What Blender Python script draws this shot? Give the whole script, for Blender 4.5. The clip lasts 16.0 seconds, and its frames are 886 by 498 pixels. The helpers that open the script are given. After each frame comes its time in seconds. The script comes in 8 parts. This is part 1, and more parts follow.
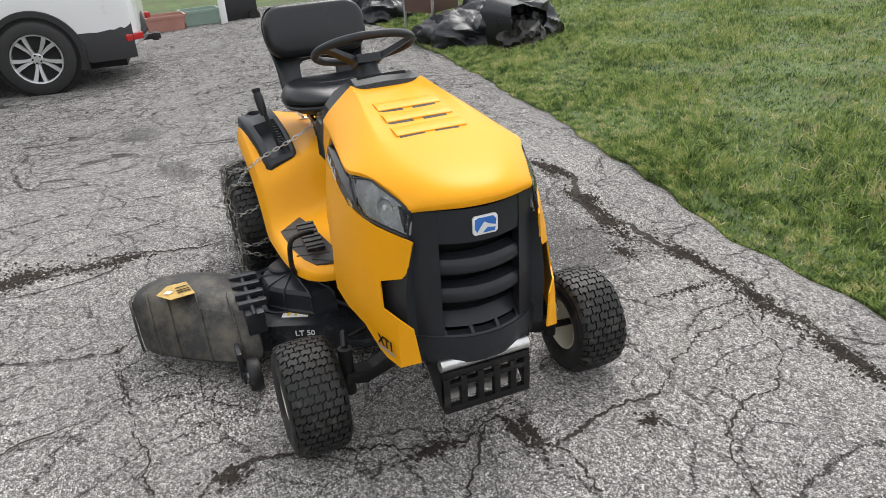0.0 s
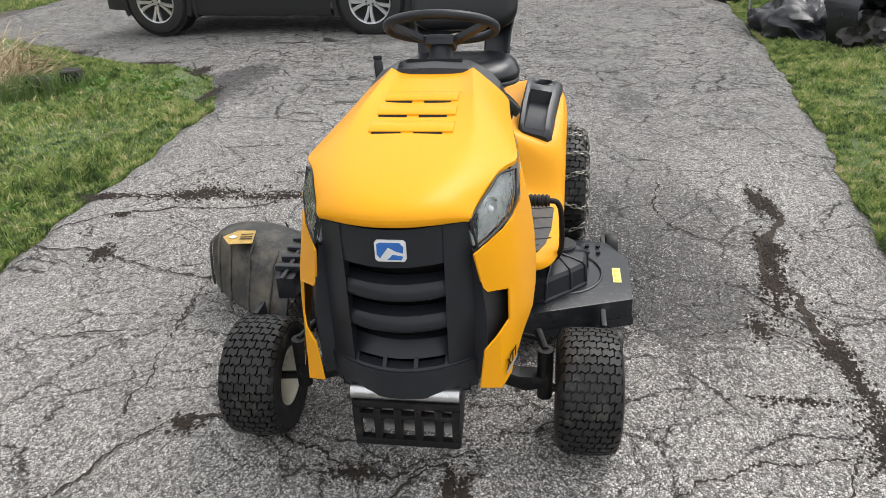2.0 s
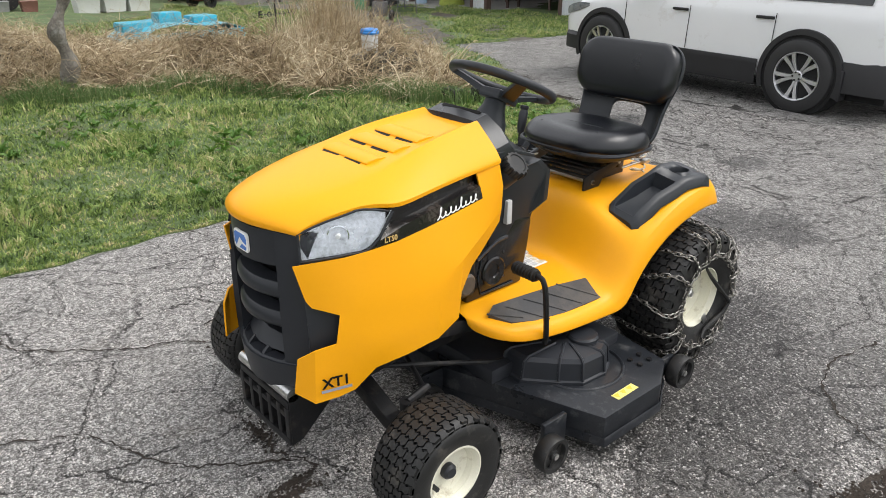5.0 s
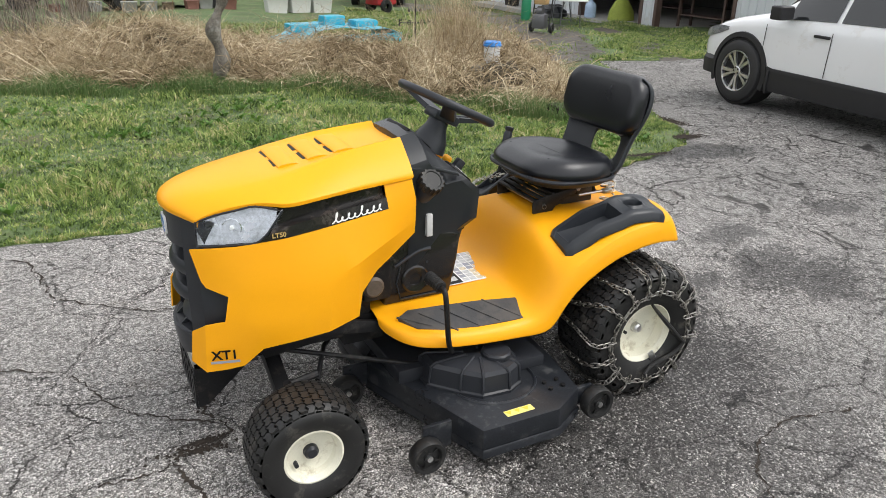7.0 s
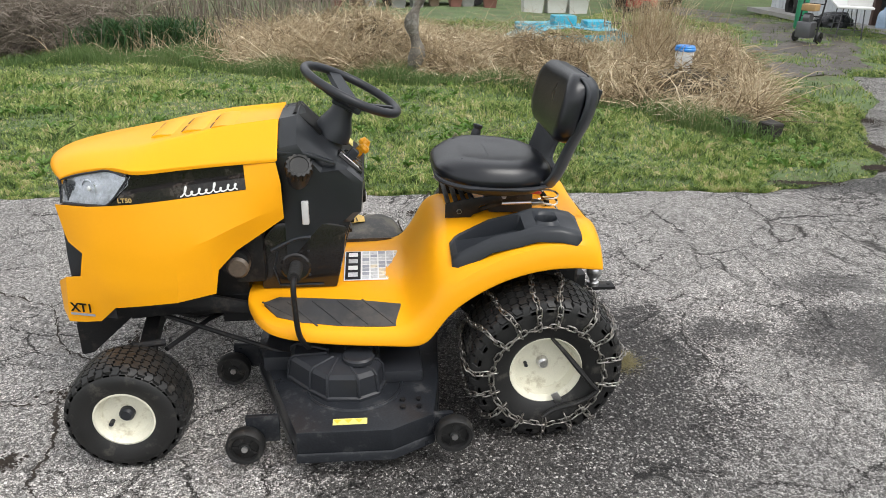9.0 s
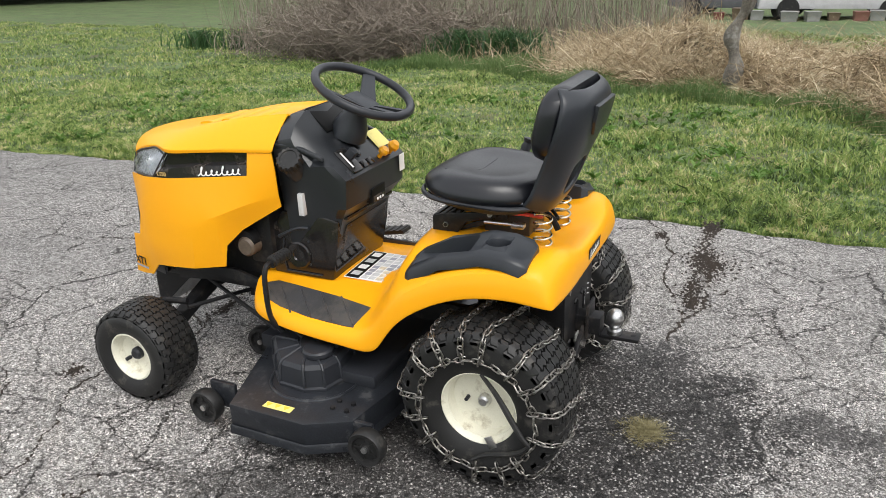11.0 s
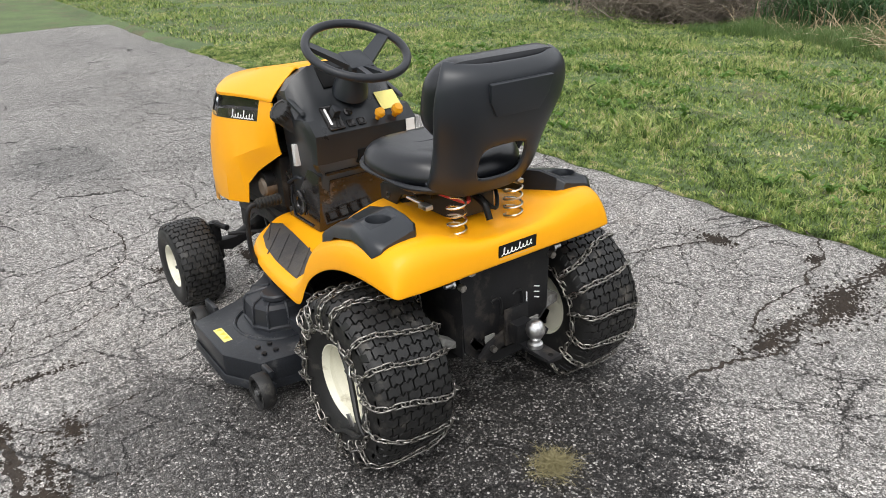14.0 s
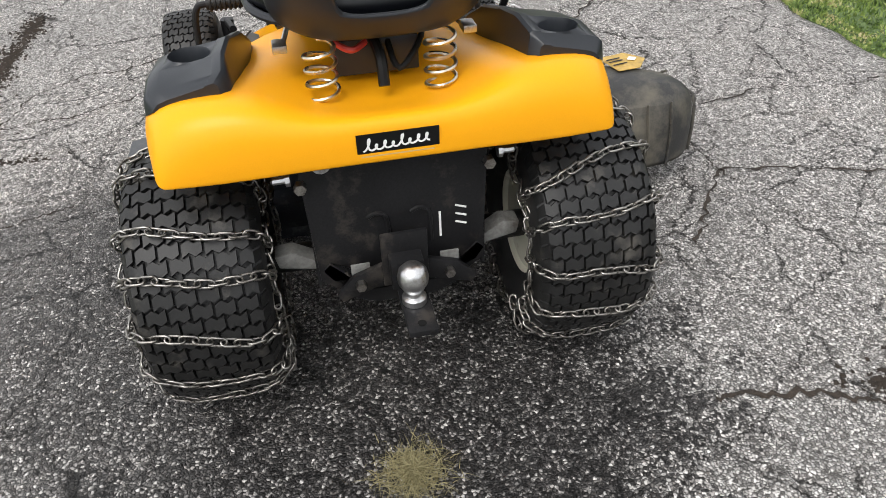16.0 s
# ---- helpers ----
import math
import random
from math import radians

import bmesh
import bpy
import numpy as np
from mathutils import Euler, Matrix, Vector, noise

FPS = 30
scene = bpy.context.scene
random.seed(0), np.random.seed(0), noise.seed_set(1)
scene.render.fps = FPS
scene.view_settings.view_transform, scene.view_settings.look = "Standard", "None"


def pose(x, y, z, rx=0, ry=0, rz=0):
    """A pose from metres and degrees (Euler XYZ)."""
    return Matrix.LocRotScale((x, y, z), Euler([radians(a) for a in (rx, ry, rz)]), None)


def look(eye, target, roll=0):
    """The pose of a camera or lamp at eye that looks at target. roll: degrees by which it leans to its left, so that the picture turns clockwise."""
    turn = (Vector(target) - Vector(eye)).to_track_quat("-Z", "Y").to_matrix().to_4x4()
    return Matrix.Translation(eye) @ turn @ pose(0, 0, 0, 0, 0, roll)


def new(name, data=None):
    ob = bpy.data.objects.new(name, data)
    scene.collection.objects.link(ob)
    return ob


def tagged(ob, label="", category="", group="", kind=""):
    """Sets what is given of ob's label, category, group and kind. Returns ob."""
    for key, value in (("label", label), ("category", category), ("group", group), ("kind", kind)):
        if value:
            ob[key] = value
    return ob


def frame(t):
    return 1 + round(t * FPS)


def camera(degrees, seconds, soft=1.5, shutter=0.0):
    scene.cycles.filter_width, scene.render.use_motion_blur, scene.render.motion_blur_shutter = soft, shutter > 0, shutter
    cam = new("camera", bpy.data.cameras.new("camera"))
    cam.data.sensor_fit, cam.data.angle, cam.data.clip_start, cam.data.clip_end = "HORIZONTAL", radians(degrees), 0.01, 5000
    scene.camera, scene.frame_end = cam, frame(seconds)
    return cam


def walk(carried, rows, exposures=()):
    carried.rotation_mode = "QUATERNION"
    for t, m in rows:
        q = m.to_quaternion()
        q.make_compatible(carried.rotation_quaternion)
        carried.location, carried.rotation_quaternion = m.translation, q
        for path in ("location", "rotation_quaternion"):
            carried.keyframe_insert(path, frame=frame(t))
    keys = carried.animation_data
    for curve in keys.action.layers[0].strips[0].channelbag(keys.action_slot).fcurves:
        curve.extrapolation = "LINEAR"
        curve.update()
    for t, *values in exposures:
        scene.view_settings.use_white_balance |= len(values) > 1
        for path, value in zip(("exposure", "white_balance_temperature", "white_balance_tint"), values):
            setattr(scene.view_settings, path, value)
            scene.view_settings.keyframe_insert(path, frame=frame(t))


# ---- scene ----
cam = camera(61.5, 16.0, soft=0.7)
PATH = [
    (0, (3.108, -0.735, 1.558), (1.437, -0.09, 0.668), -3.6),
    (0.5, (3.141, -0.46, 1.531), (1.39, -0.062, 0.651), -3.7),
    (1, (3.045, -0.223, 1.557), (1.27, -0.052, 0.652), -2.7),
    (1.5, (3.053, 0.092, 1.528), (1.27, 0.024, 0.625), -3.0),
    (2, (2.946, 0.349, 1.516), (1.194, 0.072, 0.591), -2.7),
    (2.4, (2.765, 0.472, 1.531), (1.056, 0.026, 0.592), -2.0),
    (2.5, (2.729, 0.513, 1.534), (1.037, 0.015, 0.591), -2.1),
    (3, (2.621, 0.731, 1.509), (0.998, 0.031, 0.573), -1.7),
    (3.5, (2.458, 0.993, 1.507), (0.932, 0.073, 0.598), -1.3),
    (4, (2.333, 1.115, 1.516), (0.908, 0.014, 0.646), -0.2),
    (4.2, (2.323, 1.215, 1.489), (0.94, 0.038, 0.649), 0.0),
    (6.3, (2.057, 2.149, 1.512), (1.052, 0.611, 0.721), 1.1),
    (6.5, (1.971, 2.138, 1.52), (1.0, 0.576, 0.733), 1.4),
    (7, (1.734, 2.255, 1.567), (0.878, 0.62, 0.796), 1.7),
    (7.5, (1.44, 2.437, 1.558), (0.7, 0.738, 0.805), 2.5),
    (8, (1.172, 2.396, 1.538), (0.578, 0.641, 0.785), 3.0),
    (8.5, (0.86, 2.414, 1.529), (0.454, 0.612, 0.762), 2.4),
    (9, (0.5, 2.453, 1.522), (0.31, 0.622, 0.74), 1.4),
    (9.2, (0.362, 2.387, 1.5), (0.285, 0.549, 0.715), 0.7),
    (11.3, (-0.908, 2.145, 1.479), (-0.018, 0.518, 0.729), -1.1),
    (11.5, (-1.032, 2.147, 1.481), (-0.079, 0.557, 0.729), -1.0),
    (12, (-1.28, 2.171, 1.464), (-0.19, 0.672, 0.712), -0.7),
    (12.5, (-1.534, 2.03, 1.434), (-0.326, 0.639, 0.657), -1.5),
    (13, (-1.685, 1.819, 1.415), (-0.396, 0.511, 0.623), -2.3),
    (13.5, (-1.641, 1.524, 1.443), (-0.257, 0.321, 0.645), -2.7),
    (14, (-1.642, 1.255, 1.447), (-0.159, 0.194, 0.625), -2.2),
    (14.5, (-1.694, 0.943, 1.396), (-0.15, 0.054, 0.487), -0.9),
    (15, (-1.62, 0.658, 1.348), (-0.032, -0.043, 0.356), -0.6),
    (15.5, (-1.518, 0.374, 1.308), (0.076, -0.124, 0.208), -1.5),
    (16, (-1.313, 0.14, 1.206), (0.243, -0.163, -0.014), -2.2),
]
walk(cam, [(t, look(eye, target, roll)) for t, eye, target, roll in PATH])

# ---- light ----
SUN_UP, SUN_TURN = 56, 310  # degrees above the horizon, and clockwise from +y
world = bpy.data.worlds.new("overcast_sky")
scene.world = world
world.use_nodes = True
wn, wl = world.node_tree.nodes, world.node_tree.links
sky = wn.new("ShaderNodeTexSky")
sky.sky_type = "NISHITA"
sky.sun_disc = False
sky.sun_elevation, sky.sun_rotation = radians(SUN_UP), radians(SUN_TURN)
sky.air_density, sky.dust_density, sky.ozone_density = 1.0, 4.0, 1.0
soften = wn.new("ShaderNodeHueSaturation")
soften.inputs["Saturation"].default_value = 0.22
wl.new(sky.outputs["Color"], soften.inputs["Color"])
cover = wn.new("ShaderNodeMix")  # an even cloud cover over most of the sky
cover.data_type = "RGBA"
cover.inputs["Factor"].default_value = 0.62
cover.inputs["B"].default_value = (7.3, 7.4, 7.6, 1)
wl.new(soften.outputs["Color"], cover.inputs["A"])
wl.new(cover.outputs["Result"], wn["Background"].inputs["Color"])
wn["Background"].inputs["Strength"].default_value = 0.15
sun = new("sun", bpy.data.lights.new("sun", "SUN"))
sun.data.energy, sun.data.angle, sun.data.color = 1.2, radians(30), (1.0, 0.97, 0.93)
high = Vector((math.cos(radians(SUN_UP)) * math.sin(radians(SUN_TURN)), math.cos(radians(SUN_UP)) * math.cos(radians(SUN_TURN)), math.sin(radians(SUN_UP))))
sun.matrix_world = look(high * 20, (0, 0, 0))
scene.view_settings.exposure = 0.52

# ---- building helpers ----
RNG = np.random.default_rng(7)


def nodes_of(m):
    m.use_nodes = True
    return m.node_tree.nodes, m.node_tree.links, m.node_tree.nodes["Principled BSDF"]


def surface(name, base, rough=0.5, metal=0.0, var=0.12, scale=6.0, fine=90.0, bump=0.15, depth=0.002, dirt=None, dirt_amount=0.5, dirt_scale=5.0, coat=0.0, rough_var=0.1, spread=0.0, specular=0.5):
    """A painted, moulded or natural surface: two scales of colour change, fine relief, and dirt in patches."""
    m = bpy.data.materials.new(name)
    n, l, b = nodes_of(m)
    tc = n.new("ShaderNodeTexCoord")
    big, small = n.new("ShaderNodeTexNoise"), n.new("ShaderNodeTexNoise")
    big.inputs["Scale"].default_value, big.inputs["Detail"].default_value = scale, 5
    small.inputs["Scale"].default_value, small.inputs["Detail"].default_value = fine, 3
    l.new(tc.outputs["Object"], big.inputs["Vector"])
    l.new(tc.outputs["Object"], small.inputs["Vector"])
    add = n.new("ShaderNodeMath")
    add.operation = "MULTIPLY_ADD"
    add.inputs[1].default_value = 0.5
    l.new(small.outputs["Fac"], add.inputs[0])
    half = n.new("ShaderNodeMath")
    half.operation = "MULTIPLY"
    half.inputs[1].default_value = 0.5
    l.new(big.outputs["Fac"], half.inputs[0])
    l.new(half.outputs[0], add.inputs[2])
    ramp = n.new("ShaderNodeValToRGB")
    lo, hi = [c * (1 - var) for c in base], [min(1, c * (1 + var)) for c in base]
    ramp.color_ramp.elements[0].position, ramp.color_ramp.elements[1].position = 0.33, 0.67
    ramp.color_ramp.elements[0].color, ramp.color_ramp.elements[1].color = (*lo, 1), (*hi, 1)
    l.new(add.outputs[0], ramp.inputs["Fac"])
    colour = ramp.outputs["Color"]
    if spread:
        info = n.new("ShaderNodeObjectInfo")
        tone = n.new("ShaderNodeMapRange")
        tone.inputs["To Min"].default_value, tone.inputs["To Max"].default_value = 1 - spread, 1 + spread
        l.new(info.outputs["Random"], tone.inputs["Value"])
        hsv = n.new("ShaderNodeHueSaturation")
        l.new(tone.outputs["Result"], hsv.inputs["Value"])
        l.new(colour, hsv.inputs["Color"])
        colour = hsv.outputs["Color"]
    mask = None
    if dirt:
        patch = n.new("ShaderNodeTexNoise")
        patch.inputs["Scale"].default_value, patch.inputs["Detail"].default_value, patch.inputs["Roughness"].default_value = dirt_scale, 8, 0.7
        l.new(tc.outputs["Object"], patch.inputs["Vector"])
        edge = n.new("ShaderNodeMapRange")
        edge.inputs["From Min"].default_value, edge.inputs["From Max"].default_value = 0.62 - 0.3 * dirt_amount, 0.75 - 0.2 * dirt_amount
        edge.inputs["To Max"].default_value = 0.85
        l.new(patch.outputs["Fac"], edge.inputs["Value"])
        mix = n.new("ShaderNodeMix")
        mix.data_type = "RGBA"
        mix.inputs["B"].default_value = (*dirt, 1)
        l.new(edge.outputs["Result"], mix.inputs["Factor"])
        l.new(colour, mix.inputs["A"])
        colour, mask = mix.outputs["Result"], edge.outputs["Result"]
    l.new(colour, b.inputs["Base Color"])
    rr = n.new("ShaderNodeMapRange")
    rr.inputs["To Min"].default_value, rr.inputs["To Max"].default_value = max(0.02, rough - rough_var), min(1, rough + rough_var)
    l.new(big.outputs["Fac"], rr.inputs["Value"])
    if mask:
        most = n.new("ShaderNodeMath")
        most.operation = "MAXIMUM"
        l.new(rr.outputs["Result"], most.inputs[0])
        l.new(mask, most.inputs[1])
        l.new(most.outputs[0], b.inputs["Roughness"])
    else:
        l.new(rr.outputs["Result"], b.inputs["Roughness"])
    b.inputs["Metallic"].default_value = metal
    b.inputs["Specular IOR Level"].default_value = specular
    b.inputs["Coat Weight"].default_value = coat
    b.inputs["Coat Roughness"].default_value = 0.12
    if bump:
        bp = n.new("ShaderNodeBump")
        bp.inputs["Strength"].default_value, bp.inputs["Distance"].default_value = bump, depth
        l.new(small.outputs["Fac"], bp.inputs["Height"])
        l.new(bp.outputs["Normal"], b.inputs["Normal"])
    return m


def shade(bm, angle=35):
    bmesh.ops.recalc_face_normals(bm, faces=bm.faces)
    for f in bm.faces:
        f.smooth = True
    lim = radians(angle)
    for e in bm.edges:
        e.smooth = len(e.link_faces) == 2 and e.calc_face_angle(0) < lim


def part(name, bm, material, parent=None, label="", angle=35, subsurf=0):
    shade(bm, angle)
    mesh = bpy.data.meshes.new(name)
    bm.to_mesh(mesh)
    bm.free()
    mesh.materials.append(material)
    ob = new(name, mesh)
    ob.parent = parent
    if label:
        ob["label"] = label
    if subsurf:
        s = ob.modifiers.new("smooth", "SUBSURF")
        s.levels = s.render_levels = subsurf
    return ob


def thing(name, label, category, m=Matrix(), group="", kind=""):
    ob = new(name)
    ob.empty_display_size = 0.1
    ob.matrix_world = m
    return tagged(ob, label, category, group, kind)


def join(*bms):
    out = bmesh.new()
    for b in bms:
        me = bpy.data.meshes.new("tmp")
        b.to_mesh(me)
        b.free()
        out.from_mesh(me)
        bpy.data.meshes.remove(me)
    return out


def moved(bm, m):
    bmesh.ops.transform(bm, matrix=m, verts=bm.verts)
    return bm


def block(x0, x1, y0, y1, z0, z1, bevel=0.0, segments=2):
    bm = bmesh.new()
    bmesh.ops.create_cube(bm, size=1)
    for v in bm.verts:
        v.co = Vector((x0 + (v.co.x + 0.5) * (x1 - x0), y0 + (v.co.y + 0.5) * (y1 - y0), z0 + (v.co.z + 0.5) * (z1 - z0)))
    if bevel:
        bmesh.ops.bevel(bm, geom=bm.edges[:], offset=bevel, segments=segments, affect="EDGES", profile=0.6)
    return bm


def prism(points, axis, a, b, bevel=0.0, segments=2):
    """A closed outline, swept from a to b along an axis (0, 1, 2); the outline's pairs are the other two axes in order."""
    bm = bmesh.new()
    def at(p, h):
        c = list(p)
        c.insert(axis, h)
        return bm.verts.new(c)
    lo, hi = [at(p, a) for p in points], [at(p, b) for p in points]
    n = len(points)
    bm.faces.new(lo)
    bm.faces.new(hi[::-1])
    for i in range(n):
        bm.faces.new((lo[i], hi[i], hi[(i + 1) % n], lo[(i + 1) % n]))
    bmesh.ops.recalc_face_normals(bm, faces=bm.faces)
    if bevel:
        bmesh.ops.bevel(bm, geom=bm.edges[:], offset=bevel, segments=segments, affect="EDGES", profile=0.6)
    return bm


def loft(sections, ring=False, caps=False, wrap=False):
    bm = bmesh.new()
    rows = [[bm.verts.new(p) for p in s] for s in sections]
    pairs = list(zip(rows, rows[1:])) + ([(rows[-1], rows[0])] if wrap else [])
    for a, b in pairs:
        m = len(a)
        for i in range(m if ring else m - 1):
            j = (i + 1) % m
            try:
                bm.faces.new((a[i], a[j], b[j], b[i]))
            except ValueError:
                pass
    if caps:
        bm.faces.new(rows[0])
        bm.faces.new(rows[-1][::-1])
    bmesh.ops.recalc_face_normals(bm, faces=bm.faces)
    return bm


def thick(bm, t):
    bmesh.ops.recalc_face_normals(bm, faces=bm.faces)
    bmesh.ops.solidify(bm, geom=bm.faces[:], thickness=t)
    return bm


def lathe(profile, axis=1, steps=40, closed=False):
    """Turns (radius, height) pairs round an axis through the origin."""
    secs = []
    for k in range(steps):
        a = 2 * math.pi * k / steps
        c, s = math.cos(a), math.sin(a)
        row = []
        for r, h in profile:
            p = [r * c, r * s]
            p.insert(axis, h)
            row.append(Vector(p))
        secs.append(row)
    bm = loft(secs, ring=closed, wrap=True)
    bmesh.ops.remove_doubles(bm, verts=bm.verts, dist=1e-5)
    return bm


def rod(points, radius, sides=10, closed=False, caps=True):
    """A round bar along a line of points."""
    pts = [Vector(p) for p in points]
    n = len(pts)
    rad = radius if isinstance(radius, (list, tuple)) else [radius] * n
    secs, up = [], None
    for i, p in enumerate(pts):
        a = pts[(i - 1) % n] if closed or i else p
        b = pts[(i + 1) % n] if closed or i < n - 1 else p
        d = (b - a).normalized()
        if up is None:
            up = d.orthogonal().normalized()
        up = (up - d * up.dot(d)).normalized()
        side = d.cross(up)
        secs.append([p + rad[i] * (math.cos(t) * up + math.sin(t) * side) for t in (2 * math.pi * k / sides for k in range(sides))])
    return loft(secs, ring=True, caps=caps and not closed, wrap=closed)


def curve(points, steps=6, closed=False):
    """A smooth line through points (Catmull-Rom)."""
    p = [Vector(q) for q in points]
    n, out = len(p), []
    for i in range(n if closed else n - 1):
        a, b, c, d = (p[(i + k) % n] if closed else p[min(max(i + k, 0), n - 1)] for k in (-1, 0, 1, 2))
        for s in range(steps):
            t = s / steps
            out.append(0.5 * (2 * b + (c - a) * t + (2 * a - 5 * b + 4 * c - d) * t * t + (3 * b - a - 3 * c + d) * t ** 3))
    if not closed:
        out.append(p[-1])
    return out


def disc(radius, a, b, axis=2, steps=24, bevel=0.0):
    prof = [(0, a), (radius - bevel, a), (radius, a + bevel), (radius, b - bevel), (radius - bevel, b), (0, b)] if bevel else [(0, a), (radius, a), (radius, b), (0, b)]
    return lathe(prof, axis, steps)


def lettering(text, size, depth=0.0006):
    """Words in the built-in font as a flat mesh in the xy plane, centred."""
    c = bpy.data.curves.new("words", "FONT")
    c.offset = size * 0.022
    c.body, c.size, c.extrude, c.align_x, c.align_y = text, size, depth, "CENTER", "CENTER"
    ob = bpy.data.objects.new("words", c)
    mesh = bpy.data.meshes.new_from_object(ob)
    bm = bmesh.new()
    bm.from_mesh(mesh)
    bpy.data.meshes.remove(mesh)
    bpy.data.objects.remove(ob)
    bpy.data.curves.remove(c)
    return bm


def cloud(name, verts, faces, material, smooth=False):
    """One mesh from number arrays, for what nobody could count."""
    mesh = bpy.data.meshes.new(name)
    verts, faces = np.asarray(verts, np.float32), np.asarray(faces, np.int32)
    mesh.vertices.add(len(verts))
    mesh.vertices.foreach_set("co", verts.ravel())
    k = faces.shape[1]
    mesh.loops.add(faces.size)
    mesh.loops.foreach_set("vertex_index", faces.ravel())
    mesh.polygons.add(len(faces))
    mesh.polygons.foreach_set("loop_start", np.arange(0, faces.size, k, dtype=np.int32))
    mesh.polygons.foreach_set("loop_total", np.full(len(faces), k, np.int32))
    if smooth:
        mesh.polygons.foreach_set("use_smooth", np.ones(len(faces), bool))
    mesh.update(calc_edges=True)
    mesh.materials.append(material)
    return new(name, mesh)


def strands(root, tip, bend, width, steps=3):
    """Tapered flat blades from root to tip, bowed by bend: arrays of n x 3; width n."""
    n = len(root)
    axis = tip - root
    side = np.cross(axis, RNG.normal(size=(n, 3)))
    side /= np.linalg.norm(side, axis=1, keepdims=True) + 1e-9
    v = np.zeros((n, 2 * steps + 1, 3))
    for k in range(steps + 1):
        t = k / steps
        c = root + axis * t + bend * (4 * t * (1 - t) if k else 0)
        if k == steps:
            v[:, 2 * steps] = c
        else:
            w = (width * (1 - 0.75 * t) / 2)[:, None]
            v[:, 2 * k], v[:, 2 * k + 1] = c - side * w, c + side * w
    base = (np.arange(n) * (2 * steps + 1))[:, None]
    tri = []
    for k in range(steps - 1):
        a = 2 * k
        tri += [base + np.array([[a, a + 1, a + 3]]), base + np.array([[a, a + 3, a + 2]])]
    a = 2 * (steps - 1)
    tri.append(base + np.array([[a, a + 1, a + 2]]))
    return v.reshape(-1, 3), np.concatenate(tri)


def lie(x, y):
    """Height of the ground: level round the mower, falling gently behind and beside it."""
    x, y = np.asarray(x, float), np.asarray(y, float)
    back = 0.045 * np.clip(-1.2 - x, 0, 7)
    side = 0.044 * np.clip(-1.8 - y, 0, 5.5) + 0.028 * np.clip(-7.3 - y, 0, 30)
    return -np.hypot(back, side) - 0.03 * np.clip(x - 3.5, 0, 8)

# ---- materials ----
YELLOW = surface("yellow_paint", (0.86, 0.372, 0.007), 0.38, var=0.03, scale=3, fine=400, bump=0.03, depth=0.0006, coat=0.04, rough_var=0.08, specular=0.22)
BLACK_PLASTIC = surface("black_plastic", (0.024, 0.026, 0.031), 0.38, var=0.25, scale=5, fine=700, bump=0.12, depth=0.0006, dirt=(0.045, 0.045, 0.045), dirt_amount=0.02, dirt_scale=9, rough_var=0.1, specular=0.3)
GREY_PLASTIC = surface("dark_grey_plastic", (0.021, 0.024, 0.029), 0.36, var=0.2, scale=5, fine=800, bump=0.15, depth=0.0006, rough_var=0.08, specular=0.4)
DASH = surface("glossy_dash_plastic", (0.017, 0.019, 0.022), 0.30, var=0.3, scale=5, fine=500, bump=0.12, depth=0.0006, rough_var=0.1, specular=0.45)
GLOSS_BLACK = surface("glossy_black_plastic", (0.014, 0.013, 0.013), 0.16, var=0.3, scale=4, fine=300, bump=0.03, depth=0.0006, dirt=(0.09, 0.07, 0.055), dirt_amount=0.2, dirt_scale=8)
DECK_PAINT = surface("black_deck_paint", (0.016, 0.018, 0.022), 0.30, var=0.4, scale=7, fine=200, bump=0.2, depth=0.001, dirt=(0.085, 0.085, 0.085), dirt_amount=0.22, dirt_scale=14, specular=0.35)
FRAME_BLACK = surface("black_frame_steel", (0.012, 0.012, 0.013), 0.45, metal=0.1, var=0.3, scale=9, fine=250, bump=0.15, depth=0.001, dirt=(0.06, 0.052, 0.045), dirt_amount=0.3, dirt_scale=12, specular=0.25)
RUBBER = surface("tyre_rubber", (0.013, 0.013, 0.013), 0.50, var=0.3, scale=10, fine=300, bump=0.3, depth=0.001, dirt=(0.085, 0.078, 0.068), dirt_amount=0.22, dirt_scale=14, specular=0.4)
CHUTE = surface("scuffed_chute_plastic", (0.034, 0.034, 0.034), 0.5, var=0.3, scale=6, fine=300, bump=0.25, depth=0.001, dirt=(0.15, 0.135, 0.105), dirt_amount=0.62, dirt_scale=5, specular=0.3)
VINYL = surface("black_vinyl", (0.007, 0.008, 0.011), 0.30, var=0.2, scale=4, fine=900, bump=0.25, depth=0.0006, rough_var=0.08)
CREAM = surface("cream_rim_paint", (0.72, 0.70, 0.58), 0.4, var=0.06, scale=9, fine=200, bump=0.05, dirt=(0.35, 0.30, 0.2), dirt_amount=0.22, dirt_scale=16)
STEEL = surface("galvanised_steel", (0.62, 0.62, 0.62), 0.32, metal=1.0, var=0.2, scale=30, fine=300, bump=0.15, depth=0.0006, dirt=(0.20, 0.15, 0.10), dirt_amount=0.18, dirt_scale=20)
CHAIN = surface("dull_chain_steel", (0.36, 0.345, 0.32), 0.34, metal=1.0, var=0.4, scale=60, fine=300, bump=0.2, depth=0.0006, dirt=(0.06, 0.05, 0.04), dirt_amount=0.5, dirt_scale=40)
CHROME = surface("worn_chrome", (0.72, 0.73, 0.74), 0.18, metal=1.0, var=0.1, scale=20, fine=200, bump=0.05)
SPRING = surface("yellow_zinc_wire", (0.60, 0.55, 0.46), 0.28, metal=1.0, var=0.12, scale=20, fine=200, bump=0.05)
